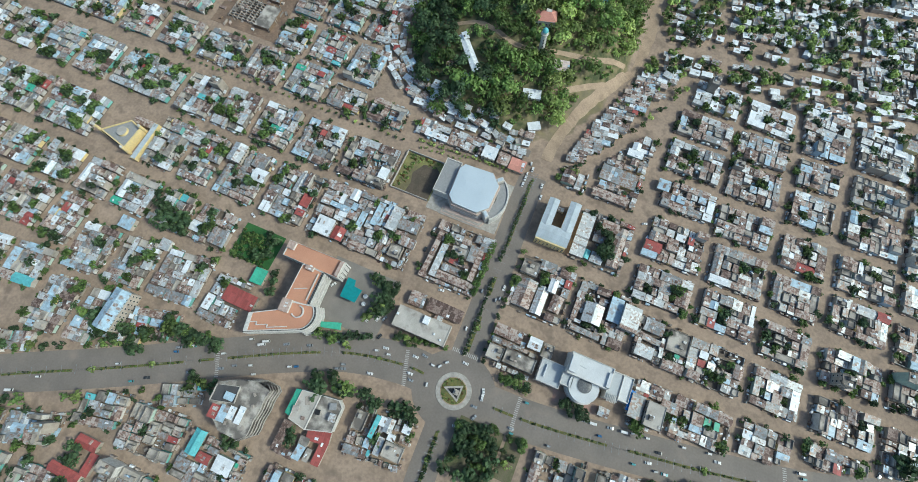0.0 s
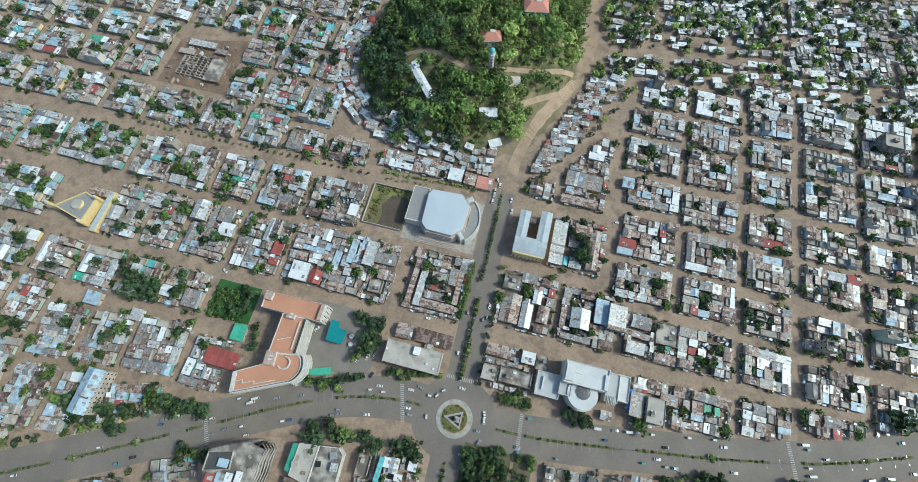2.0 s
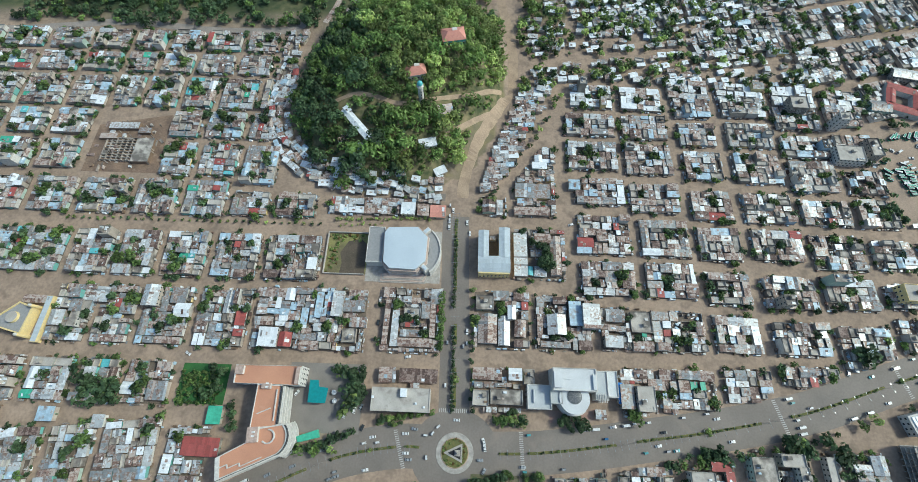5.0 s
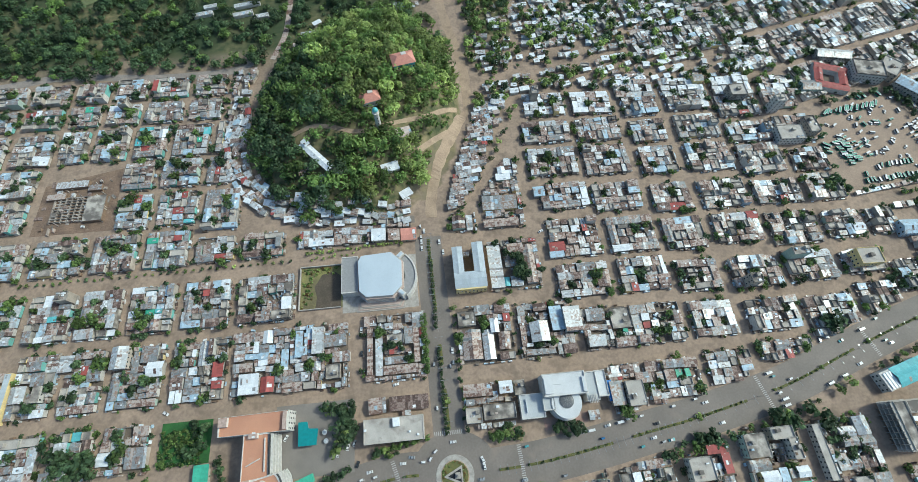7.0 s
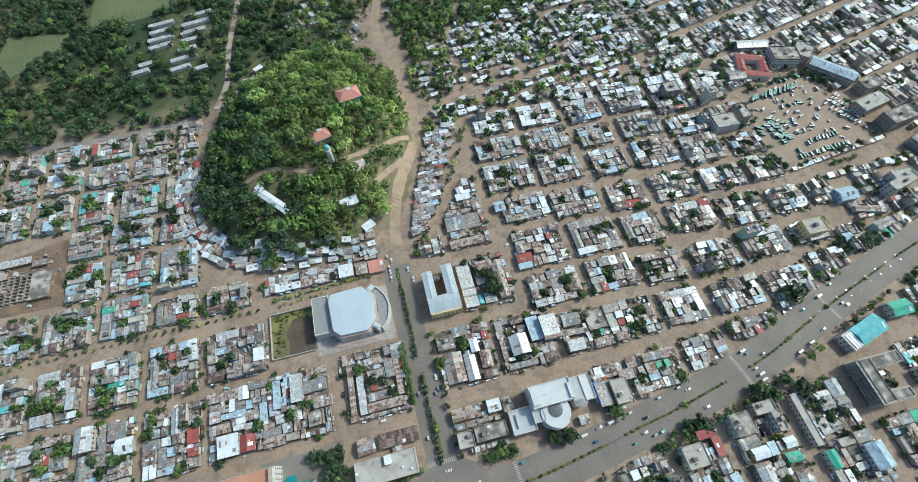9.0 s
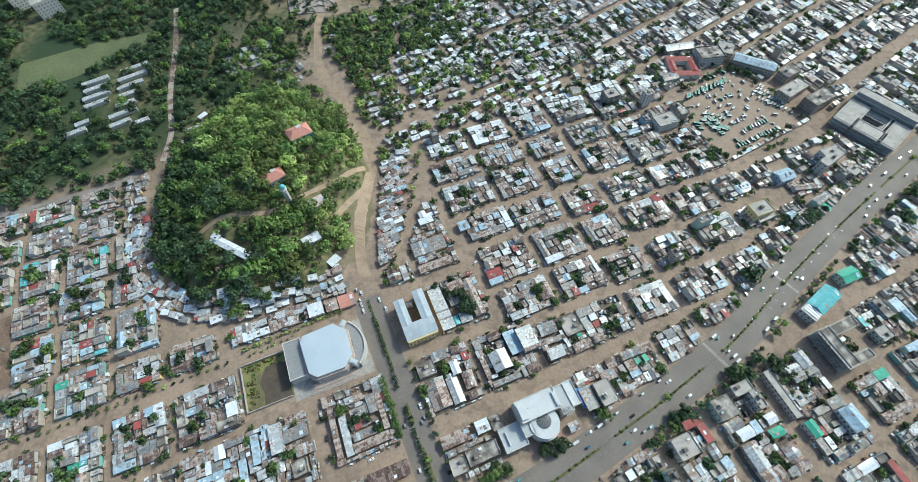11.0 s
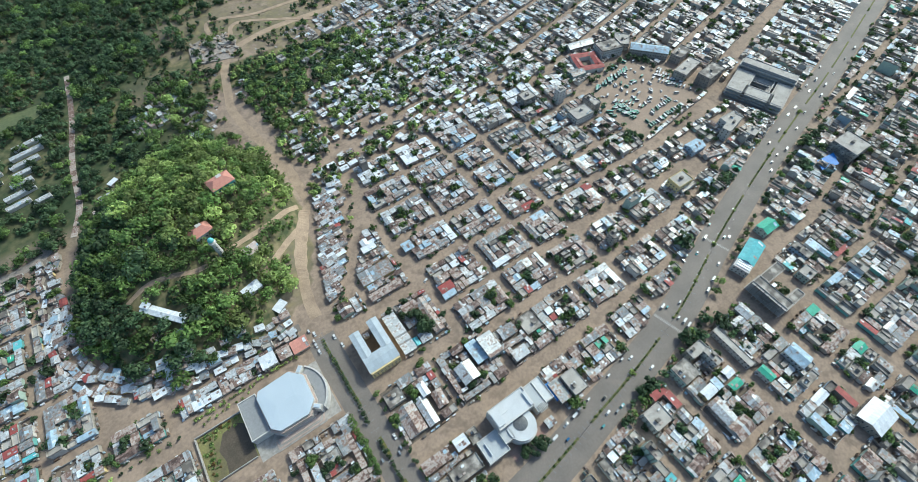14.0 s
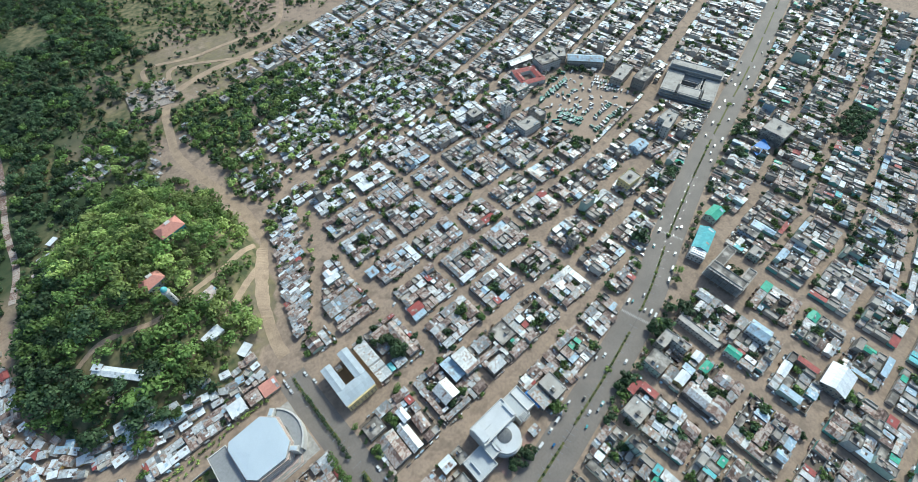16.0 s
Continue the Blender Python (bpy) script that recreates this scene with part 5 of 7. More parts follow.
def plant_trees():
    order = sorted(TREES, key=lambda t: math.hypot(t[0] - 20, t[1] - 60))
    single, rest = order[:300], order[300:]
    protos = {}
    for leaf in ("leaf", "leaf_light", "leaf_dark", "leaf_fresh"):
        for k in range(3):
            protos[leaf, k] = quads_mesh("crown", crown_quads(hash_of(leaf) + k, 430, 0.17), leaf)
    trunks = []
    for k in range(2):
        ob = trunk_build(1.1, 0.09, k).make("trunk")
        trunks.append(ob.data)
        bpy.data.objects.remove(ob)
    r0 = random.Random(3)
    for x, y, z, r, leaf in single:
        what = "bush-like street tree" if r < 1.5 else "broad leafy shade tree"
        tone = {"leaf": "green", "leaf_light": "light green", "leaf_fresh": "very light green", "leaf_dark": "dark green"}[leaf]
        ob = thing("tree", f"{tone} {what} on bare town ground", "tree", "town trees", (x, y, z))
        ob.rotation_euler = (0, 0, r0.uniform(0, 6.28))
        s = r * r0.uniform(0.9, 1.1)
        ob.scale = (r, r, s)
        tr = new("trunk", trunks[r0.randint(0, 1)])
        tr.parent = ob
        cr = new("crown", protos[leaf, r0.randint(0, 2)])
        cr.parent = ob
        cr.location = (0, 0, 1.45)
    rng2 = np.random.default_rng(4)
    tiny = {leaf: [crown_quads(20 + k + hash_of(leaf), 44, 0.46, 5) for k in range(5)] for leaf in LEAVES}
    small = {leaf: [crown_quads(50 + k + hash_of(leaf), 84, 0.34) for k in range(5)] for leaf in LEAVES}
    large = {leaf: [crown_quads(80 + k + hash_of(leaf), 290, 0.175, 14) for k in range(5)] for leaf in LEAVES}

    def joined(name, items, label, zlift):
        for leaf in LEAVES:
            quads, tones = [], []
            stems = Build()
            for x, y, z, r, lf in items:
                if lf != leaf:
                    continue
                q = (large if r > 3.8 and name == "woods" else small if r > 1.7 else tiny)[leaf][rng2.integers(0, 5)]
                a = rng2.uniform(0, 6.28)
                rot = np.array([[math.cos(a), -math.sin(a), 0], [math.sin(a), math.cos(a), 0], [0, 0, 1]])
                quads.append(q @ rot.T * (r, r, r * rng2.uniform(0.8, 1.15)) + (x, y, z + r * zlift))
                tones.append(np.full(len(q), rng2.random()))
                stems.prism(rect(x, y, r * 0.14, r * 0.14), z - 0.3, z + r * zlift, "bark", cap=False)
            if quads:
                crown = quads_mesh(name, np.concatenate(quads), leaf, np.concatenate(tones))
                ob = tagged(new(name, crown), label, "trees", kind="stuff")
                part("trunks", stems, ob)

    joined("town_trees", rest, "green street and yard trees among the far houses", 1.35)
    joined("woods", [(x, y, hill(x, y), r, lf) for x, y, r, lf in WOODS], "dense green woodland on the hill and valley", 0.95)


def hash_of(word):
    return sum(ord(ch) for ch in word)


crowd_of_trees(-167, 16, 27, 21, 150, 1.0, "leaf")
crowd_of_trees(-167, 16, 27, 21, 90, 0.8, "leaf_dark")
crowd_of_trees(-141, 0, 5, 18, 9, 2.2, "leaf_dark")             # behind the hotel
crowd_of_trees(-161, 13, 4, 4, 2, 4.2, "leaf_dark")
row_of_trees(-92, -17, -64, -6, 14, 1.9, "leaf_dark", 1.2)
row_of_trees(-50, 0, -16, 7.5, 12, 1.6, "leaf", 1.2)
crowd_of_trees(-167, -51, 32, 6, 26, 2.4, "leaf_dark")
crowd_of_trees(-208, -73, 22, 5, 14, 2.2, "leaf_dark")
crowd_of_trees(-66, 20, 9, 18, 12, 3.4, "leaf_dark")            # thick side of the garden ring
crowd_of_trees(-156, 22, 8, 14, 5, 2.6, "leaf_dark")
plant_trees()


# ---- landmarks ----
def ring_sector(b, cx, cy, r0, r1, a0, a1, z0, z1, mat, top=None, n=14):
    """A curved block between two radii and two angles, in one piece."""
    pts = [(cx + r1 * math.cos(a0 + (a1 - a0) * i / n), cy + r1 * math.sin(a0 + (a1 - a0) * i / n)) for i in range(n + 1)]
    pts += [(cx + r0 * math.cos(a1 + (a0 - a1) * i / n), cy + r0 * math.sin(a1 + (a0 - a1) * i / n)) for i in range(n + 1)]
    b.prism(pts, z0, z1, mat, top)


def sports_hall():
    ob = thing("hall", "large hall with a pale blue octagonal roof and pink stone walls", "hall", at=(-42, 112, 0))
    ob.location = (0, 0, 0)
    octo = [(-56, 102), (-51.5, 97.5), (-33.5, 97), (-27, 103.5), (-26.6, 121.5), (-34, 129), (-54.5, 128), (-57, 124)]
    wide = [(-42 + (x + 42) * 1.07, 112 + (y - 112) * 1.07) for x, y in octo]
    b = Build()
    b.prism(wide, 0, 9.5, "wall_pink")
    part("body", b, ob, "pink and white banded stone walls")
    for k in range(3):
        b = Build()
        g = 1.095 - 0.008 * k
        b.prism([(-42 + (x + 42) * g, 112 + (y - 112) * g) for x, y in octo], 1.8 + 2.6 * k, 2.5 + 2.6 * k, "wall_white")
        part("wall_band", b, ob)
    b = Build()
    k = len(b.v)
    b.v += [(x, y, 12.0) for x, y in octo] + [(x, y, 9.5) for x, y in octo] + [(-48, 113, 12.6), (-36, 113, 12.6)]
    n = len(octo)
    for i in range(n):
        j = (i + 1) % n
        b.face((n + i, n + j, j, i), "wall_white", 0.5)
        apex = 2 * n if octo[i][0] + octo[j][0] < -84 else 2 * n + 1
        b.face((i, j, apex), "hall_roof", 0.5)
    for i in range(n):
        a = octo[i][0] + octo[i - 1][0] < -84
        c = octo[i][0] + octo[(i + 1) % n][0] < -84
        if a != c:
            b.face((i, 2 * n + 1, 2 * n) if not a else (i, 2 * n, 2 * n + 1), "hall_roof", 0.5)
    part("roof", b, ob, "smooth pale blue roof with a low ridge")
    b = Build()
    b.tray(box_outline(-69, 102.5, -57.5, 129.5), 0, 9, 0.7, 0.6, "wall_white", "steel_grey")
    part("annex", b, ob, "lower annex with a grey flat roof")
    b = Build()
    ring_sector(b, -38, 112.5, 13, 21, -0.82, 0.82, 0, 7.5, "wall_white", "steel_grey")
    part("gallery", b, ob, "curved grey-roofed gallery with a white rim")
    b = Build()
    ring_sector(b, -38, 112.5, 20.4, 21.4, -0.84, 0.84, 0, 8.4, "wall_white")
    part("gallery_rim", b, ob)
    for sy in (-1, 1):
        b = Build()
        b.box(-27.5, 113 + sy * 14, 0, 5.4, 3.2, 10.6, "wall_white", sy * 0.75)
        b.box(-27.5, 113 + sy * 14, 10.6, 3.8, 2.0, 0.5, "hall_roof", sy * 0.75)
        part("stair_head", b, ob, "white box over a stair")
    for k in range(4):
        b = Build()
        b.prism([(-60 + k * 1.2, 90.5 + k), (-27 - k * 1.2, 90.5 + k), (-25 - k, 97), (-60 + k, 97)], 0, 0.5 + 0.5 * k, "wall_pink" if k % 2 else "kerb")
        part("step", b, ob)
    b = Build()
    b.prism(box_outline(-70, 91, -17, 131), -0.2, 0.14, "kerb")
    tagged(b.make("pavement"), "pale paved forecourt round the hall", "pavement", kind="structure")


def walled_lawn():
    b = Build()
    b.prism(box_outline(-99.5, 96, -70, 127), -0.2, 0.12, "lawn")
    tagged(b.make("lawn"), "patchy yellow-green grass plot", "lawn", kind="structure")
    # Dark slab: brown soil with the shadow of the hall put into its colour.
    b = Build()
    b.prism([(-89, 96.5), (-71, 96.5), (-71, 119), (-76, 123), (-85, 121), (-90, 112), (-88, 104)], -0.2, 0.17, "bare_soil")
    tagged(b.make("ground_patch"), "dark brown soil patch holding the painted shadow of the hall", "ground", kind="structure")
    r = random.Random(61)
    for i in range(70):
        x, y = (r.uniform(-98, -71), r.uniform(121, 126)) if i % 2 else (r.uniform(-98.5, -91), r.uniform(97, 126))
        BUSHES.append((x, y, 0.1, r.uniform(0.5, 1.3), r.choice(("leaf_light", "leaf_dry", "leaf"))))
    wall = thing("garden_wall", "low concrete wall round a grass plot", "wall")
    for x0, y0, x1, y1 in ((-100, 95.4, -71, 95.9), (-100, 127.2, -71, 127.7), (-100.2, 96, -99.7, 127)):
        b = Build()
        b.prism(box_outline(x0, y0, x1, y1), 0, 2.0, "concrete_pale")
        part("wall_panel", b, wall)


def yellow_building():
    ob = thing("building", "yellow walled building with pale metal roofs round a courtyard", "building")
    for x0, y0, x1, y1 in ((10, 97, 31.5, 109), (10, 109, 16.5, 128), (24.5, 109, 31.5, 131)):
        b = Build()
        b.prism(box_outline(x0, y0, x1, y1), 0, 9, "wall_yellow")
        part("wing", b, ob, "yellow plastered wing")
    r = random.Random(1)
    for cx, cy, w, d, rot, pitch in ((20.7, 104, 21.5, 11, 0, 0.16), (13.2, 119, 20, 6.5, math.pi / 2, 0.12), (28, 120.5, 22, 7, math.pi / 2, 0.12)):
        b = Build()
        sheet_roof(b, cx, cy, w, d, rot, 9.1, "tin_clean", "gable", r, None, 0.5, pitch)
        part("roof", b, ob, "pale blue-grey metal roof")
    windows(ob, 10, 97, 31.5, 97, 0.2, 2, 2.4)
    windows(ob, 10, 128, 10, 97, 0.2, 2, 2.6)
    b = Build()
    b.prism(box_outline(16.6, 109, 24.4, 127), -0.1, 0.16, "yard")
    part("courtyard", b, ob)
    b = Build()
    b.box(20, 126, 0.1, 4, 3, 3, "tin_pale")
    part("shelter", b, ob)


def white_complex():
    ob = thing("building", "white complex with a round drum and dark glass dome", "building")
    for name, o, h, mat, deck in (("main_block", box_outline(57, 21.5, 84, 35), 15, "wall_white", "roof_white"), ("annex", box_outline(42, 10.5, 57, 25), 8.5, "wall_white", "steel_pale"),
                                  ("annex", box_outline(84, 17, 92, 34.5), 10, "wall_white", "steel_pale"), ("annex", box_outline(92, 19, 99, 35), 8, "wall_white", "roof_white"), ("link", box_outline(56, 14, 63, 21.5), 11, "wall_white", "steel_pale")):
        b = Build()
        b.tray(o, 0, h, 0.6, 0.9, mat, deck)
        part(name, b, ob)
    for x, y, w, d, h in ((60, 28, 5, 10, 2.2), (82.5, 27, 2, 9, 1.4), (66, 28.5, 4, 0.6, 0.6), (46, 18, 0.6, 8, 1.5)):
        b = Build()
        b.box(x, y, 14.1 if x > 57 else 7.6, w, d, h, "roof_white")
        part("roof_block", b, ob)
    b = Build()
    b.cylinder(70.5, 17.5, 0, 11, 9.4, 9.4, "wall_white", 40, "roof_white")
    part("drum", b, ob, "round white drum")
    for k in range(3):
        b = Build()
        ring_sector(b, 70.5, 17.5, 9.4, 10.3, math.pi * 1.02, math.pi * 1.75, 1.5 + 3 * k, 2.3 + 3 * k, "wall_white")
        part("balcony_band", b, ob)
    b = Build()
    b.cylinder(70.5, 18.5, 11, 11.4, 4.6, 4.5, "wall_white", 32, "dome_glass")
    part("dome_rim", b, ob)
    b = Build()
    b.dome(70.5, 18.5, 11.4, 4.1, 0.5, "dome_glass", 24, 5)
    dome = part("dome", b, ob, "dark glazed skylight dome")
    for k in range(8):
        a = k * math.tau / 8
        b = Build()
        b.slab(*[(70.5 + math.cos(a) * r - math.sin(a) * s, 18.5 + math.sin(a) * r + math.cos(a) * s, 11.75 + 0.35 * (1 - r / 4.2)) for r, s in ((0.3, -0.08), (4.2, -0.08), (4.2, 0.08), (0.3, 0.08))], 0.1, "steel_grey")
        part("rib", b, dome)
    for k in range(6):
        b = Build()
        b.box(85.5 + k * 1.0, 18, 10, 0.35, 5, 0.5, "wall_white")
        part("louvre", b, ob)
    windows(ob, 42, 10.5, 57, 10.5, 0.2, 2, 2.3)
    windows(ob, 42, 25, 42, 10.5, 0.2, 2, 2.3)
    windows(ob, 84, 17, 92, 17, 0.2, 3, 2.3)
    b = Build()
    b.prism([(57, 3), (84, 5), (86, 12), (56, 10)], -0.2, 0.13, "coral_paving")
    tagged(b.make("pavement"), "reddish paved forecourt with worn tiles", "pavement", kind="structure")


def hotel():
    ob = thing("hotel", "white hotel in wings with terracotta roof terraces and banded balconies", "hotel")
    top = [(-140, 18.7), (-99, 18.7), (-98.6, 30.2), (-140.5, 29.6)]
    stem = [(-124.2, -7), (-108.6, -5), (-109.6, 18.5), (-124.6, 18.5)]
    low = [(-138, -35), (-122, -27.6)] + [(-111.5 + 10.6 * math.cos(-0.95 + 0.2 * i), -11.3 + 10.6 * math.sin(-0.95 + 0.2 * i)) for i in range(10)] + [(-114, -5.2), (-124.4, -7.2), (-125, -14.4), (-140.6, -23.2)]
    for o, h in ((top, 13.5), (stem, 13.6), (low, 13.7)):
        b = Build()
        b.tray(o, 0, h, 0.7, 0.7, "wall_white", "orange")
        part("wing", b, ob, "white wing with a terracotta terrace")
    for k in range(4):
        z, out = 1.6 + 3.1 * k, 0.55 * (4 - k)
        b = Build()
        b.prism([(-108.6, -4), (-107.2 + out, -3.2), (-108.4 + out, 18), (-109.7, 18)], z, z + 1.1, "wall_white")
        part("balcony_band", b, ob)
        for strip in ([(-108.7, -4), (-108.0, -3.6), (-109.0, 18), (-109.7, 18)], [(-138, -35.3), (-122, -27.9), (-105.5, -20.2), (-105.4, -19.9), (-122, -27.6), (-138, -35)]):
            b = Build()
            b.prism(strip, z + 1.1, z + 3.0, "glass")
            part("window_strip", b, ob, "dark window strip")
        b = Build()
        ring_sector(b, -111.5, -11.3, 10.5, 11.0, -0.95, 0.75, z + 1.1, z + 3.0, "glass")
        part("window_strip", b, ob, "dark window strip")
        b = Build()
        ring_sector(b, -111.5, -11.3, 10.4, 11.4 + out, -0.98, 0.78, z, z + 1.1, "wall_white")
        part("balcony_band", b, ob)
        b = Build()
        b.prism([(-138.2, -36), (-122, -28.6), (-105.2, -20.9), (-105.4, -20.1), (-138, -35.2)], z, z + 1.1, "wall_white")
        part("balcony_band", b, ob)
    for x, y, w, d, turn in ((-137, 26.5, 5, 5, 0), (-118.5, 17.5, 5.5, 3, 0), (-121.2, -10, 6.5, 8.5, 0.1), (-100.5, 24.5, 2.4, 10, 0)):
        b = Build()
        b.box(x, y, 12.9, w, d, 2.4, "wall_white", turn, "orange_pale")
        hut = part("stair_hut", b, ob)
        if w > 5:
            for k in range(2):
                b = Build()
                b.box(x + 0.6, y - 0.6 + 2.1 * k, 15.3, 1.8, 1.0, 0.3, "car_white", turn)
                part("rooflight", b, hut)
    for x0, y0, x1, y1 in ((-139, -29, -133, -26.2), (-133, -26.2, -132.4, -28.2), (-132.4, -28.2, -126, -25.2), (-126, -25.2, -125.5, -27), (-125.5, -27, -114, -21.6), (-121.6, 1.5, -114, 5), (-111, -2, -111.8, 16)):
        b = Build()
        b.box((x0 + x1) / 2, (y0 + y1) / 2, 12.9, math.hypot(x1 - x0, y1 - y0), 0.5, 1.1, "wall_white", math.atan2(y1 - y0, x1 - x0))
        part("terrace_parapet", b, ob)
    b = Build()
    ring_sector(b, -112.3, -10.6, 3.4, 4.1, -2.4, 1.7, 13.0, 14.2, "wall_white")
    part("terrace_ring", b, ob)
    windows(ob, -99, 18.7, -98.6, 30.2, 0.2, 4, 2.5)
    windows(ob, -140, 18.7, -125, 18.7, 0.2, 4, 2.5)
    b = Build()
    b.prism(box_outline(-111, -8, -62, 34), -0.2, 0.11, "kerb_grey")
    tagged(b.make("pavement"), "grey paved hotel forecourt", "pavement", kind="structure")


def pool_canopy():
    ob = thing("canopy", "teal metal canopy on posts in the hotel garden", "canopy")
    b = Build()
    b.prism([(-95, 9.4), (-84, 9.2), (-83.2, 18.4), (-89, 19), (-90, 23), (-95.5, 23)], 4.6, 5.0, "tin_teal")
    part("roof", b, ob)
    for x, y in ((-94.4, 10), (-84.8, 9.8), (-84, 17.6), (-91, 22), (-94.8, 22)):
        b = Build()
        b.cylinder(x, y, 0, 4.6, 0.12, 0.12, "chrome", 8)
        part("post", b, ob)
    shed = thing("shed", "green metal shed roof beside the garden", "shed")
    b = Build()
    b.prism([(-97.6, -13.6), (-85.4, -10.4), (-86.8, -6), (-99.4, -10.4)], 0, 3.2, "tin_green")
    part("body", b, shed)
    for x, y in ((-80, 16), (-79, 11)):
        u = thing("umbrella", "white garden umbrella on a pole", "umbrella")
        b = Build()
        b.cylinder(x, y, 0, 2.3, 0.05, 0.05, "chrome", 6)
        part("pole", b, u)
        b = Build()
        b.cylinder(x, y, 2.1, 2.7, 1.6, 0.1, "car_white", 8)
        part("canopy", b, u)


def office():
    ob = thing("building", "long building with a weathered pale concrete roof", "building")
    b = Build()
    b.tray(box_outline(-55, 6, -18.5, 20), 0, 8, 0.5, 0.4, "concrete_pale", "concrete_pale")
    part("body", b, ob)
    for x, y, w, d, h in ((-35, 17, 4, 5, 2.4), (-54, 14, 1.4, 1.4, 1.2), (-22, 9, 1.2, 1.2, 1.0), (-27, 11, 1.2, 1.2, 1.0)):
        b = Build()
        b.box(x, y, 7.6, w, d, h, "tin_white")
        part("roof_block", b, ob)
    windows(ob, -55, 6, -18.5, 6, 0.2, 2, 2.4)
    windows(ob, -55, 20, -55, 6, 0.2, 2, 2.4)


def unfinished_building():
    ob = thing("building", "unfinished concrete building with open floors and wavy balconies", "building")
    o = [(-119.8, -89.5), (-105.7, -89.7), (-103.2, -85.2), (-104, -76.4), (-103.7, -64.6), (-102.8, -59.4), (-106.6, -56.2), (-123.7, -60.5), (-134.4, -66.3), (-133.5, -77.3), (-128, -84)]
    cx, cy = -117, -74
    for k in range(5):
        b = Build()
        b.prism([(cx + (x - cx) * 1.01, cy + (y - cy) * 1.01) for x, y in o], 3.3 * k + 2.9, 3.3 * k + 3.3, "concrete")
        part("floor_slab", b, ob)
        out = 1.1 + 0.42 * (4 - k)
        edge = [(-108 + 0.28 * i, -90.4 + 0.3 * i) for i in range(4)] + [(-104.2 + 0.28 * math.sin(i * 1.1), -86 + 2.1 * i) for i in range(13)] + [(-103.6, -58.4), (-106.2, -56.2), (-112, -57.4), (-118, -59)]
        b = Build()
        rim = [(x + (out if y > -88 else 0.7), y - (0.6 if y < -86 else 0)) if x > -107 else (x, y + (out * 0.5 if y > -60 else -0.7)) for x, y in edge]
        b.prism(rim + edge[::-1], 3.3 * k + 2.5, 3.3 * k + 2.8, "concrete")
        balcony = part("balcony", b, ob, "raw concrete balcony with a wavy rim")
        b = Build()
        b.prism(rim + [(x - 0.3 * (x > -107), y - 0.3 * (x <= -107) * (1 if y > -60 else -1)) for x, y in rim[::-1]], 3.3 * k + 2.7, 3.3 * k + 3.7, "concrete_pale")
        part("parapet", b, balcony)
    for i, (x, y) in enumerate(o):
        x2, y2 = o[(i + 1) % len(o)]
        n = max(1, int(math.hypot(x2 - x, y2 - y) / 4.5))
        for j in range(n):
            t = j / n
            b = Build()
            b.box(cx + (x + (x2 - x) * t - cx) * 0.96, cy + (y + (y2 - y) * t - cy) * 0.96, 0, 0.6, 0.6, 17.6, "concrete")
            part("column", b, ob)
    b = Build()
    b.prism([(cx + (x - cx) * 0.86, cy + (y - cy) * 0.86) for x, y in o], 0, 16.4, "dark_brick")
    part("core", b, ob)
    b = Build()
    b.tray([(-133.4, -77), (-118.6, -73), (-120, -63.2), (-134, -67.2)], 16.5, 17.7, 0.5, 0.9, "concrete_pale", "steel_dark")
    part("upper_deck", b, ob, "dark roof deck behind a pale parapet")
    r = random.Random(11)
    for x, y, w, d, m in ((-127.2, -81, 5, 7.4, "tin_red"), (-121.6, -80, 4.6, 9, "tin_blue"), (-117, -77.8, 3.6, 7, "tin_white"), (-111.7, -77, 3.3, 9.6, "tin_white"), (-123, -70.4, 5.6, 4, "tin_blue")):
        b = Build()
        b.box(x, y, 16.5, w * 0.9, d * 0.92, 1.5, "wall")
        sheet_roof(b, x, y, d, w, math.pi / 2 + 0.05, 18.0, m, "mono", r, None, 0.2)
        part("roof_shelter", b, ob)
    for x, y in ((-110, -64), (-118, -84.5), (-108, -70), (-107.5, -83)):
        b = Build()
        b.box(x, y, 16.5, r.uniform(1.5, 3), r.uniform(1.2, 2.4), r.uniform(0.4, 1.2), "rubble", r.uniform(0, 3))
        part("rubble_heap", b, ob)


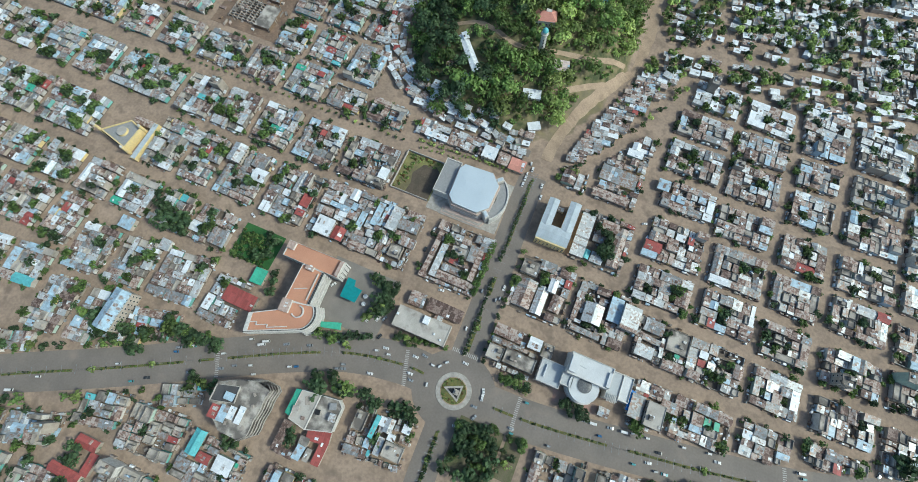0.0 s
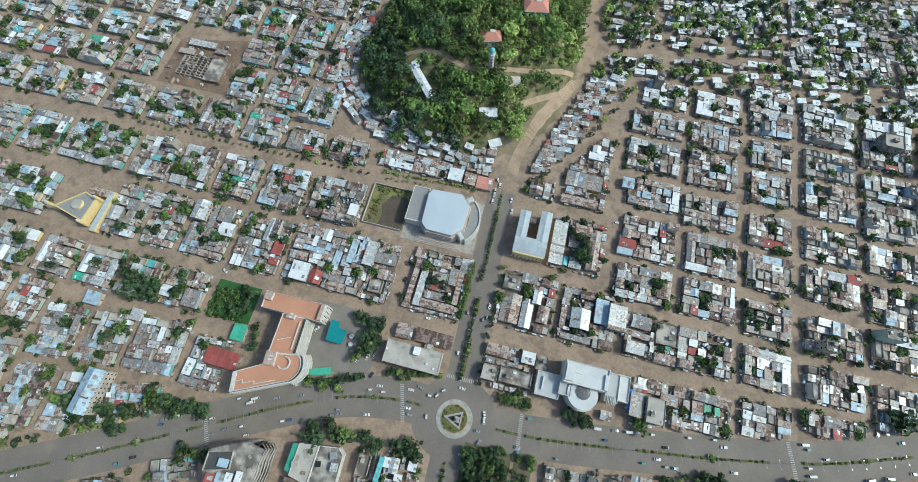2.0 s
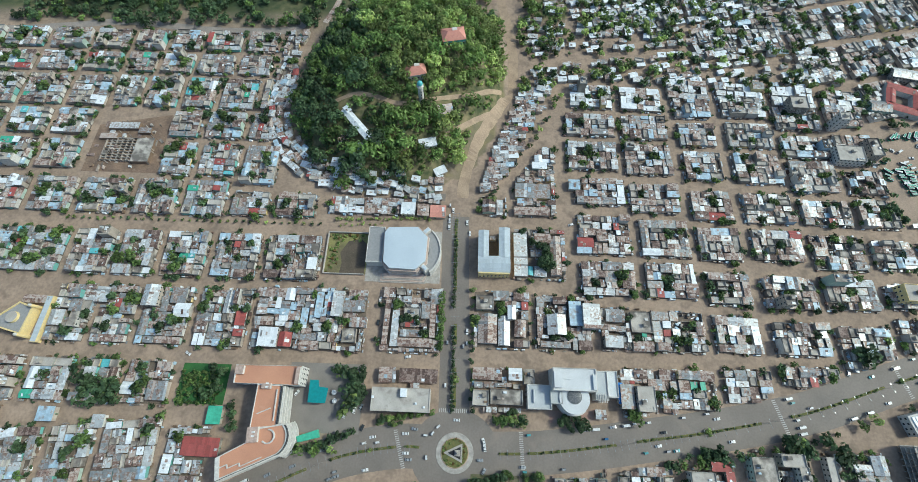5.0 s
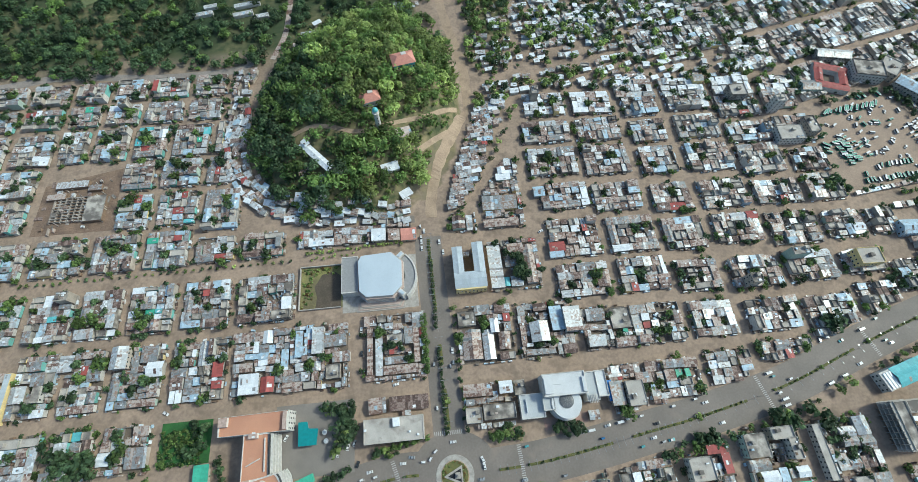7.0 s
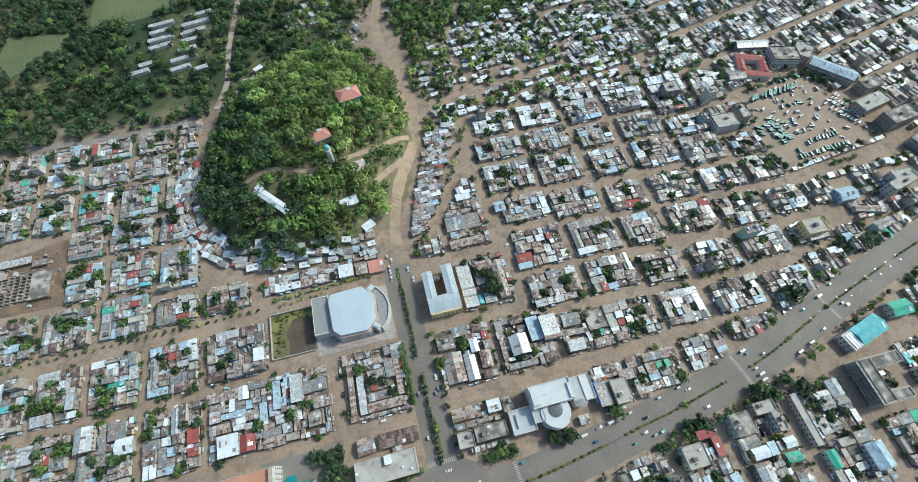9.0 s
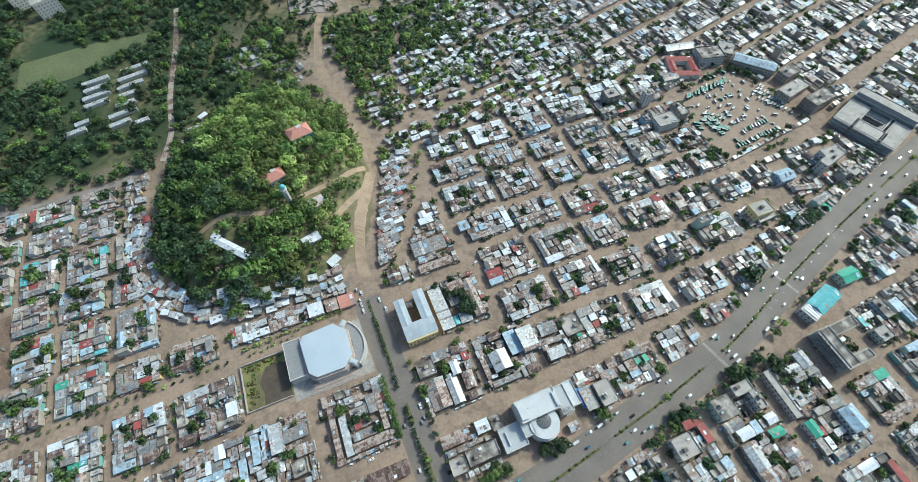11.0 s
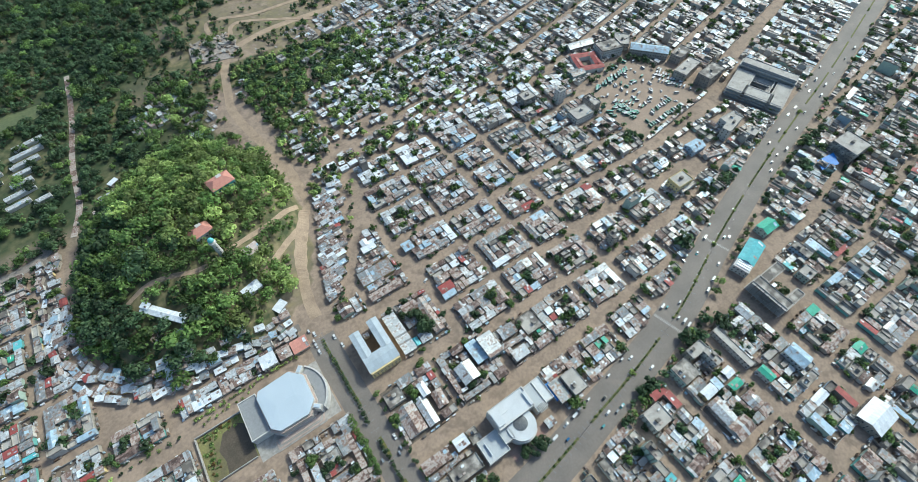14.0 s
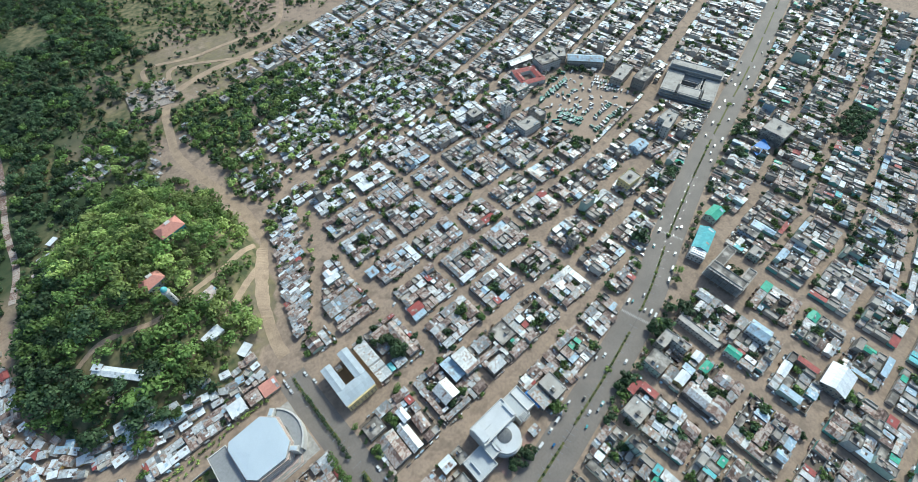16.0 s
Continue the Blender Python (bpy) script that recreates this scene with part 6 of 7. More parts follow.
def corner_building():
    """Concrete building with a green awning roof, a red-roofed rear wing and a planted yard."""
    ob = thing("building", "concrete building with a green metal roof strip and red rear wing", "building")
    r = random.Random(12)
    for o, h, deck in (([(-88, -69.5), (-76, -71.5), (-76, -50), (-88, -51.6)], 8.2, "concrete_pale"), ([(-76, -71.5), (-60.2, -66.6), (-60.6, -51.6), (-64.2, -48.3), (-76, -50)], 7.6, "concrete")):
        b = Build()
        b.tray(o, 0, h, 0.4, 0.5, "wall_white", deck)
        part("body", b, ob)
    b = Build()
    b.slab((-92, -67.6, 6.6), (-88.2, -68.2, 7.4), (-88.4, -51.8, 7.4), (-92, -52.6, 6.6), 0.15, "tin_green")
    part("awning", b, ob, "bright green metal sheet roof")
    b = Build()
    b.prism(box_outline(-91.4, -67.2, -88.2, -53), 0, 6.5, "wall")
    part("side_wing", b, ob)
    # The dark block paints the darkness inside a roof hole.
    for x, y, w, d, h, m, rot in ((-86.3, -63, 4, 3.8, 1.0, "concrete_pale", 0.2), (-73.2, -59.5, 2.8, 3.0, 0.6, "dark", 0.2), (-63.4, -58.6, 3.8, 4.6, 2.3, "tin_pale", 0.1), (-80, -66, 2.4, 2, 0.5, "rust_dark", 0.2), (-82, -56, 3, 5, 0.12, "rubble", 0.5), (-66, -53, 4, 4, 0.8, "steel_grey", 0.4)):
        b = Build()
        b.box(x, y, 7.2, w, d, h + 0.6, m, rot)
        part("roof_block", b, ob)
    for cx, cy, w, d, rot, m in ((-67, -72, 14, 7, 0.16, "tin_red"), (-62, -81, 12, 4.6, math.pi / 2, "tin_red"), (-74, -84.6, 8, 4.6, math.pi / 2 - 0.1, "tin_blue"), (-73.8, -78, 5.5, 5, 0, "concrete"), (-68.4, -84, 7, 3, math.pi / 2, "concrete"), (-88, -80, 17, 5, math.pi / 2, "rust_dark"), (-82, -88, 11, 4, 0, "rust_dark")):
        b = Build()
        b.box(cx, cy, 0, w, d, 4.2, "wall", rot)
        part("rear_wing", b, ob)
        b = Build()
        sheet_roof(b, cx, cy, w, d, rot, 4.3, m, "mono", r, None, 0.3)
        part("roof", b, ob, "red metal roof" if m == "tin_red" else "")


def mosque():
    ob = thing("mosque", "cream yellow mosque with a round flat dome base and arcades", "mosque")
    o = [(-316, 50.5), (-290.4, 44.3), (-288.7, 62.5), (-299, 66)]
    b = Build()
    b.tray(o, 0, 7.4, 0.9, 0.9, "wall_yellow", "steel_grey")
    part("body", b, ob)
    b = Build()
    b.cylinder(-299.4, 55.3, 6.4, 8.4, 3.9, 3.7, "wall_yellow", 28, "concrete_pale")
    part("drum", b, ob)
    for x, y, h in ((-316.5, 50.5, 13), (-290, 43.6, 10), (-288.4, 63.2, 10)):
        b = Build()
        b.cylinder(x, y, 0, h, 1.3, 1.0, "wall_yellow", 12)
        b.dome(x, y, h, 1.1, 1.6, "wall_white", 12, 4)
        part("minaret", b, ob)
    r = random.Random(13)
    b = Build()
    b.prism(box_outline(-284.4, 40, -280.4, 71.4), 0, 4.4, "wall_yellow")
    sheet_roof(b, -282.4, 55.7, 30, 2.8, math.pi / 2, 4.5, "tin_clean", "mono", r)
    part("arcade", b, ob, "yellow arcade under a grey sheet roof")
    b = Build()
    b.prism(box_outline(-300, 66.6, -285, 71.6), 0, 4, "wall")
    sheet_roof(b, -292.5, 69, 15, 5, 0, 4.1, "rust", "gable", r)
    part("side_hall", b, ob, "brown sheet-roofed side hall")
    for i in range(9):
        t = (i + 0.5) / 9
        b = Build()
        b.box(-316 + 25.6 * t, 49.9 - 6.2 * t, 1.0, 1.5, 0.3, 4, "glass", -0.237)
        part("arch_window", b, ob)


def building_site():
    ob = thing("building_site", "open building site with half-built concrete frames", "building site")
    r = random.Random(4)
    b = Build()
    b.prism([(-303, 173), (-243, 173), (-246, 229), (-303, 217)], -0.2, 0.14, "site_mud")
    part("earth", b, ob)
    for x0, y0, w, d, h, m in ((-280, 215, 24, 6, 3.2, "tin_pale"), (-262, 211, 10, 5, 3, "tin"), (-290, 205, 14, 5, 2.6, "rust"), (-258, 192, 14, 22, 3.4, "concrete")):
        b = Build()
        b.box(x0, y0, 0, w, d, h, "wood", 0.02, m)
        part("site_shed", b, ob)
    for i in range(9):
        b = Build()
        b.box(-274, 183 + i * 2.6, 0, 36 - i, 0.5, 1.8, "concrete")
        part("foundation_wall", b, ob)
        b = Build()
        b.box(-291 + i * 4.2, 193, 0, 0.5, 22, 1.7, "rubble")
        part("foundation_wall", b, ob)
    for i in range(45):
        b = Build()
        b.box(-301 + r.uniform(0, 54), 175 + r.uniform(0, 44), 0, r.uniform(1, 6), r.uniform(0.6, 3), r.uniform(0.3, 2.4), r.choice(("rubble", "wood", "rust", "concrete", "rust_dark", "tin_pale")), r.choice((0, 1.57, r.uniform(0, 3))))
        part("material_stack", b, ob)
    for i in range(50):
        b = Build()
        b.box(-294 + r.uniform(0, 44), 180 + r.uniform(0, 40), 0, 0.5, 0.5, r.uniform(2, 4.5), "concrete")
        part("column", b, ob)


def hill_buildings():
    for x, y, w, d, rot, wall in ((-15, 287.5, 19, 14, 0.2, "tin_cyan"), (-43, 253.5, 16, 11.5, 0.25, "wall_white")):
        z = hill(x, y) - 0.3
        ob = thing("pavilion", "hilltop house with a coral red hipped roof among trees", "house")
        b = Build()
        b.box(x, y, z - 2, w - 1.6, d - 1.6, 7.2, wall, rot)
        part("body", b, ob)
        b = Build()
        q = rect(x, y, w, d, rot)
        m = [rect(x, y, w * 0.45, 0.6, rot)[i] for i in range(4)]
        b.v += [(px, py, z + 5.2) for px, py in q] + [(px, py, z + 8.4) for px, py in m]
        for i in range(4):
            j = (i + 1) % 4
            b.face((i, j, 4 + j, 4 + i), "coral", 0.3 + 0.15 * i)
        b.face((4, 5, 6, 7), "coral", 0.5)
        b.prism(q, z + 4.9, z + 5.2, "wall_white")
        part("roof", b, ob, "coral red hipped roof")
        b = Build()
        b.box(x + 1, y + 2, z + 6.5, 4, 3, 2.2, "wall_white", rot)
        part("dormer", b, ob)
        windows(ob, *rect(x, y, w - 1.6, d - 1.6, rot)[0], *rect(x, y, w - 1.6, d - 1.6, rot)[1], z, 1, 2.2)
    x, y = -37.5, 232
    z = hill(x, y)
    ob = thing("minaret", "slender white tower with a turquoise dome on the hillside", "tower")
    b = Build()
    b.cylinder(x, y, z - 1, z + 18.5, 2.3, 1.9, "wall_white", 12)
    part("shaft", b, ob)
    b = Build()
    b.cylinder(x, y, z + 15.8, z + 16.6, 2.7, 2.7, "wall_white", 12)
    part("gallery", b, ob)
    b = Build()
    b.dome(x, y, z + 18.5, 2.2, 2.6, "tin_cyan", 14, 5)
    part("dome", b, ob, "turquoise dome")
    for k in range(4):
        for a in range(4):
            b = Build()
            t = a * math.tau / 4 + 0.3
            b.box(x + 2.1 * math.cos(t), y + 2.1 * math.sin(t), z + 2 + 3 * k, 0.3, 0.7, 1.4, "glass", t)
            part("window", b, ob)
    r = random.Random(8)
    for x, y, w, d, rot, m in ((-85.5, 209, 34, 6, -0.86, "tin_white"), (-31, 198, 13, 7, 0.25, "tin_white"), (-94, 221, 6, 4, -0.86, "tin_white"), (-70, 196, 7, 5, -0.3, "tin_white"), (-21, 181, 9, 6, 0.5, "tin_white"),
                              (-19, 227, 11, 9, 0.2, "coral_pale"), (-81, 192, 7, 6, -0.4, "tin_blue"), (-96, 200, 8, 5, 0.2, "rust")):
        house(x, y, w, d, rot, "bright", r, True, None, base=hill(x, y) - 0.4, mat=m)
    for x, y, w, d, rot, m in VALLEY_HUTS:
        house(x, y, w, d, rot, "bright", r, True, None, base=hill(x, y) - 0.4, mat=m)


def big_grey_building():
    ob = thing("building", "large grey concrete block with a stepped open courtyard", "building")

    def rr(x, y, w, d):
        return rect(474 + x * math.cos(0.32) - y * math.sin(0.32), 131 + x * math.sin(0.32) + y * math.cos(0.32), w, d, 0.32)

    for x, y, w, d, h in ((20, 0, 11, 53, 15.8), (-6, 18, 38, 15, 10), (-18, -2, 14, 24, 10), (-6, -20, 38, 12, 10), (10, 0, 8, 24, 7)):
        for k in range(int(h / 3.2)):
            b = Build()
            b.prism(rr(x, y, w + 3.0, d + 3.0), 3.2 * k + 2.5, 3.2 * k + 3.2, "concrete_pale")
            part("floor_slab", b, ob)
        b = Build()
        b.tray(rr(x, y, w, d), 0, h, 0.6, 0.5, "steel_grey", "concrete_pale")
        part("block", b, ob)
    for k in range(4):
        b = Build()
        b.prism(rr(4, -10 + 1.4 * k, 26 - 3 * k, 1.3), 0, 9 - 2 * k, "concrete_pale")
        part("terrace_step", b, ob)
    b = Build()
    b.prism(rr(-5, 1, 22, 18), 0, 1.5, "concrete")
    part("courtyard_floor", b, ob)


def tower_and_roofs():
    for x, y, w, d, h, m, label in ((297, 236, 8, 7, 16, "wall_white", "pale cream five-storey tower block"), (405, 116, 20, 11, 12, "wall_white", "white four-storey block with rows of windows"), (306, 93, 17, 12, 12, "wall_yellow", "cream four-storey block with rows of windows"), (464, 33, 24, 22, 13, "concrete", "grey unfinished four-storey block with gridded openings"),
                                    (268, 252, 14, 12, 12, "concrete", "grey four-storey block with open floors")):
        ob = thing("building", label, "building")
        b = Build()
        b.tray(rect(x, y, w, d, -0.03), 0, h, 0.4, 0.7, m, "concrete_pale")
        part("body", b, ob)
        q = rect(x, y, w, d, -0.03)
        windows(ob, *q[0], *q[1], 0.2, int(h / 3.1))
        windows(ob, *q[3], *q[0], 0.2, int(h / 3.1))
        b = Build()
        b.box(x, y, h - 0.7, 3, 2.6, 2.4, "concrete")
        part("stair_hut", b, ob)
    r = random.Random(2)
    ob = thing("building", "long white building with a bright turquoise metal roof", "building")
    b = Build()
    b.box(292, 13, 0, 32, 12, 7, "wall_white", 0.25)
    part("body", b, ob)
    b = Build()
    sheet_roof(b, 296, 14, 24, 12, 0.25, 7.1, "tin_cyan", "gable", r)
    part("roof", b, ob, "turquoise metal roof")
    for k in range(4):
        b = Build()
        b.box(279 + k * 2.2, 9.5 + k * 0.5, 7, 1.6, 10, 0.6, "tin_white", 0.25)
        part("skylight", b, ob)
    q = rect(292, 13, 32, 12, 0.25)
    windows(ob, *q[0], *q[1], 0.1, 2)
    windows(ob, *q[3], *q[0], 0.1, 2)
    tarp = thing("market_roof", "bright blue tarpaulin roof over a market stall", "roof")
    b = Build()
    b.prism([(422, 31), (441, 26.5), (450, 37), (429, 40)], 4.5, 4.9, "tin_blue_deep")
    part("sheet", b, tarp)
    for x, y in ((424, 31.5), (440, 28), (447, 36.5), (430, 38.5)):
        b = Build()
        b.cylinder(x, y, 0, 4.5, 0.12, 0.12, "wood", 6)
        part("post", b, tarp)
    red = thing("building", "red roofed building round a yard near the bus station", "building")
    for x0, y0, w, d in ((0, 11, 28, 7), (0, -11, 28, 7), (-10.5, 0, 7, 15), (10.5, 0, 7, 15)):
        c, s = math.cos(-0.35), math.sin(-0.35)
        px, py = 362 + x0 * c - y0 * s, 264 + x0 * s + y0 * c
        b = Build()
        b.box(px, py, 0, w, d, 5, "wall_white", -0.35)
        part("body", b, red)
        b = Build()
        sheet_roof(b, px, py, max(w, d), min(w, d), -0.35 + (0 if w > d else math.pi / 2), 5.1, "tin_red", "gable", r)
        part("roof", b, red)


def frame_building():
    ob = thing("building", "unfinished concrete frame building round a dusty yard", "building")
    for x0, y0, x1, y1 in ((270, -30, 278, -2), (278, -9.5, 299, -2.5), (278, -30, 291.5, -24)):
        for k in range(4):
            b = Build()
            b.prism(box_outline(x0 - (1.6 if x0 < 275 else 0), y0 - 0.4, x1, y1 + 0.4), 3.0 * k + 2.6, 3.0 * k + 3.0, "concrete_pale")
            part("floor_slab", b, ob)
        b = Build()
        b.tray(box_outline(x0 + 0.3, y0 + 0.3, x1 - 0.3, y1 - 0.3), 12, 12.8, 0.5, 0.7, "concrete_pale", "concrete")
        part("roof_rim", b, ob)
        b = Build()
        b.prism(box_outline(x0 + 1.6, y0 + 0.8, x1 - 0.6, y1 - 0.8), 0, 11.9, "dark_brick")
        part("core", b, ob)
        n = int((y1 - y0) / 3.4) if x0 < 275 else int((x1 - x0) / 3.6)
        for i in range(n + 1):
            b = Build()
            x, y = (x0 - 1.2, y0 + 0.2 + i * 3.4) if x0 < 275 else (x0 + 0.3 + i * 3.6, y0 + 0.2)
            b.box(x, y, 0, 0.45, 0.45, 12.6, "concrete")
            part("column", b, ob)
    b = Build()
    b.box(279.5, -13, 0, 3.4, 2.6, 13, "tin_white")
    part("lift_shaft", b, ob)


def traffic_island():
    ob = thing("traffic_island", "round traffic island with a triangular monument bed and planting", "traffic island")
    b = Build()
    b.cylinder(-2, -16, -0.1, 0.28, 11.6, 11.4, "kerb", 56)
    part("paved_ring", b, ob, "pale cobbled ring")
    b = Build()
    b.cylinder(-2, -16, 0.2, 0.55, 8.6, 8.4, "path", 48)
    part("kerb_ring", b, ob)
    b = Build()
    b.cylinder(-2, -16, 0.5, 0.65, 8.0, 8.0, "grass_dry", 48)
    part("planting_bed", b, ob, "green and rusty planting")
    tri = [(-9, -16), (2.6, -21.4), (2.6, -10.6)]
    b = Build()
    b.prism(tri, 0.6, 1.0, "kerb")
    part("triangle_rim", b, ob)
    b = Build()
    b.prism([(-6.2, -16), (1.6, -19.6), (1.6, -12.4)], 1.0, 1.06, "dark")
    part("triangle_bed", b, ob)
    for k in range(3):
        b = Build()
        b.box(-0.4, -16, 1.04 + 0.7 * k, 3.4 - 0.9 * k, 3.4 - 0.9 * k, 0.7, "kerb")
        part("plinth_step", b, ob)
    b = Build()
    b.cylinder(-0.4, -16, 3.1, 6.5, 0.5, 0.25, "concrete_pale", 8)
    part("monument", b, ob)
    r = random.Random(6)
    for i in range(46):
        a, d = r.uniform(0, 6.28), r.uniform(5.6, 7.8)
        x, y = -2 + d * math.cos(a), -16 + d * math.sin(a)
        if not inside(x, y, tri):
            BUSHES.append((x, y, 0.5, r.uniform(0.4, 0.8), r.choice(("leaf_light", "leaf", "leaf_dry"))))


BUSHES = []
M["lawn"] = material("patchy_lawn", (0.27, 0.26, 0.09), (0.15, 0.13, 0.07), scale=0.07, fine=1.2, bump=0.4, stain=(0.075, 0.062, 0.045), stain_amount=0.56, stain_scale=0.04)
M["bare_soil"] = material("dark_shaded_soil", (0.12, 0.095, 0.07), (0.085, 0.07, 0.052), scale=0.15, fine=1.0, stain=(0.2, 0.17, 0.11), stain_amount=0.35, stain_scale=0.2)
M["garden_soil"] = material("planted_soil", (0.09, 0.105, 0.045), (0.17, 0.14, 0.095), scale=0.12, fine=1.5, bump=0.3)
M["site_mud"] = material("churned_mud", (0.24, 0.165, 0.115), (0.14, 0.1, 0.075), scale=0.1, fine=0.9, grain=0.4, bump=0.4, stain=(0.33, 0.25, 0.18), stain_amount=0.4)
M["steel_dark"] = material("dark_roof_deck", (0.1, 0.098, 0.1), (0.075, 0.075, 0.078), scale=0.2)
# Block wall coloured dark, for the shade behind the open floors.
M["dark_brick"] = material("shaded_block_wall", (0.2, 0.17, 0.145), (0.15, 0.13, 0.11))
M["roof_white"] = material("white_roof", (0.62, 0.63, 0.63), (0.54, 0.55, 0.55), scale=0.1, stain=(0.5, 0.5, 0.49), stain_amount=0.3)
M["steel_pale"] = material("pale_membrane", (0.46, 0.48, 0.49), (0.40, 0.42, 0.43), scale=0.1)
M["dome_glass"] = material("dome_glass", (0.15, 0.155, 0.16), rough=0.35)
M["coral_paving"] = material("reddish_paving", (0.36, 0.22, 0.18), (0.3, 0.24, 0.2), scale=0.2)
M["orange_pale"] = material("faded_terracotta", (0.5, 0.38, 0.32))
M["coral_pale"] = material("faded_coral", (0.6, 0.45, 0.4), (0.55, 0.5, 0.47), island=0.3)
M["kerb_grey"] = material("grey_paving", (0.24, 0.215, 0.19), (0.2, 0.18, 0.16), scale=0.1)
M["grass_dry"] = material("planted_bed", (0.16, 0.15, 0.05), (0.10, 0.11, 0.045), scale=0.4, fine=3)
M["leaf_dry"] = material("leaf_rusty", (0.20, 0.13, 0.05), (0.14, 0.10, 0.04), island=0.7, leafy=True)
sports_hall()
walled_lawn()
yellow_building()
white_complex()
hotel()
pool_canopy()
office()
unfinished_building()
corner_building()
mosque()
building_site()
hill_buildings()
big_grey_building()
tower_and_roofs()
frame_building()
traffic_island()
plot = Build()
plot.prism(box_outline(-181, 6, -150, 31), -0.2, 0.16, "grass")
garden = Build()
garden.prism(box_outline(8, -60, 37, -27), -0.2, 0.14, "garden_soil")
garden.prism(box_outline(39, -52, 50, -25), -0.2, 0.14, "garden_soil")
tagged(garden.make("ground_patch"), "dark planted garden soil beside the junction", "ground", kind="structure")
tagged(plot.make("lawn"), "lush dark green overgrown plot", "plot", kind="structure")


# ---- medians, crossings, lamps ----
def median(line, side, i0=0, width=1.6, gaps=()):
    pts = along(line, 0, step=3.0)
    b = Build()
    run = 0
    r = random.Random(17)
    for i in range(len(pts) - 1):
        (x, y, a), (x2, y2, a2) = pts[i], pts[i + 1]
        if i % 22 > 18 or any(math.hypot(x - gx, y - gy) < gr for gx, gy, gr in gaps):
            continue
        nx, ny = -math.sin(a) * width / 2, math.cos(a) * width / 2
        b.prism([(x - nx, y - ny), (x2 - nx, y2 - ny), (x2 + nx, y2 + ny), (x + nx, y + ny)], 0, 0.28, "kerb", "grass_dry")
        if r.random() < 0.85 and abs(x) < 420:
            for k in range(2):
                BUSHES.append((x + r.uniform(-1, 1), y + r.uniform(-0.4, 0.4), 0.3, r.uniform(0.45, 0.85), r.choice(("leaf", "leaf_dark", "leaf"))))
        if i % 12 == 7 and r.random() < 0.5:
            BUSHES.append((x, y, 0.5, r.uniform(1.3, 2.2), "leaf_light"))
    tagged(b.make("median"), "raised kerbed median with low hedge planting", "median", kind="structure")


JUNCTION = [(-2, -16, 24)]
median(WEST_C, 0, gaps=JUNCTION + [(-36, -15, 3), (-150, -58, 3)])
median(EAST_C, 0, gaps=JUNCTION + [(39, -14, 2), (202, 11, 3)])
median(smooth_line(AVENUE), 0, width=2.0, gaps=JUNCTION + [(-5, 40, 7), (-5, 68, 5), (-4, 165, 12)])
median(smooth_line(SOUTH), 0, width=2.0, gaps=JUNCTION + [(-1, -36, 4)])


def crossing(x, y, a, length):
    """Zebra stripes across a road that runs in the direction a."""
    b = Build()
    n = int(length / 1.2)
    for i in range(n):
        t = (i - n / 2 + 0.5) * 1.2
        b.box(x - math.sin(a) * t, y + math.cos(a) * t, 0.05, 2.4, 0.5, 0.03, "paint", a)
    tagged(b.make("crossing"), "worn white zebra crossing stripes", "crossing", kind="structure")


crossing(-36, -15, 0.3, 23)
crossing(39, -14, 0.05, 23)
crossing(-150, -58, 0.48, 23)
crossing(202, 11, 0.25, 23)
crossing(286, 36, 0.3, 22)
crossing(-4, 8, 1.57, 18)


def lamp_proto():
    ob = thing("street_lamp", "grey double-armed street lamp on the median", "street lamp", "boulevard lamps")
    b = Build()
    b.cylinder(0, 0, 0, 8.5, 0.07, 0.04, "chrome", 8)
    part("pole", b, ob)
    for sx in (-1, 1):
        b = Build()
        b.slab((0, -0.06, 8.5), (2.0 * sx, -0.06, 9.0), (2.0 * sx, 0.06, 9.0), (0, 0.06, 8.5), 0.12, "chrome")
        arm = part("arm", b, ob)
        b = Build()
        b.box(2.3 * sx, 0, 8.9, 0.9, 0.3, 0.16, "car_silver")
        part("lamp_head", b, arm)
    return ob


LAMP = lamp_proto()
first = True
for line in (WEST_C, EAST_C, smooth_line(AVENUE), smooth_line(SOUTH)):
    for i, (x, y, a) in enumerate(along(line, 0, step=34)):
        if abs(x) > 360 or math.hypot(x + 2, y + 16) < 26:
            continue
        m = pose(x, y, 0.2, 0, 0, math.degrees(a) + 90)
        if first:
            LAMP.matrix_basis = m
            first = False
        else:
            copy_thing(LAMP, m)


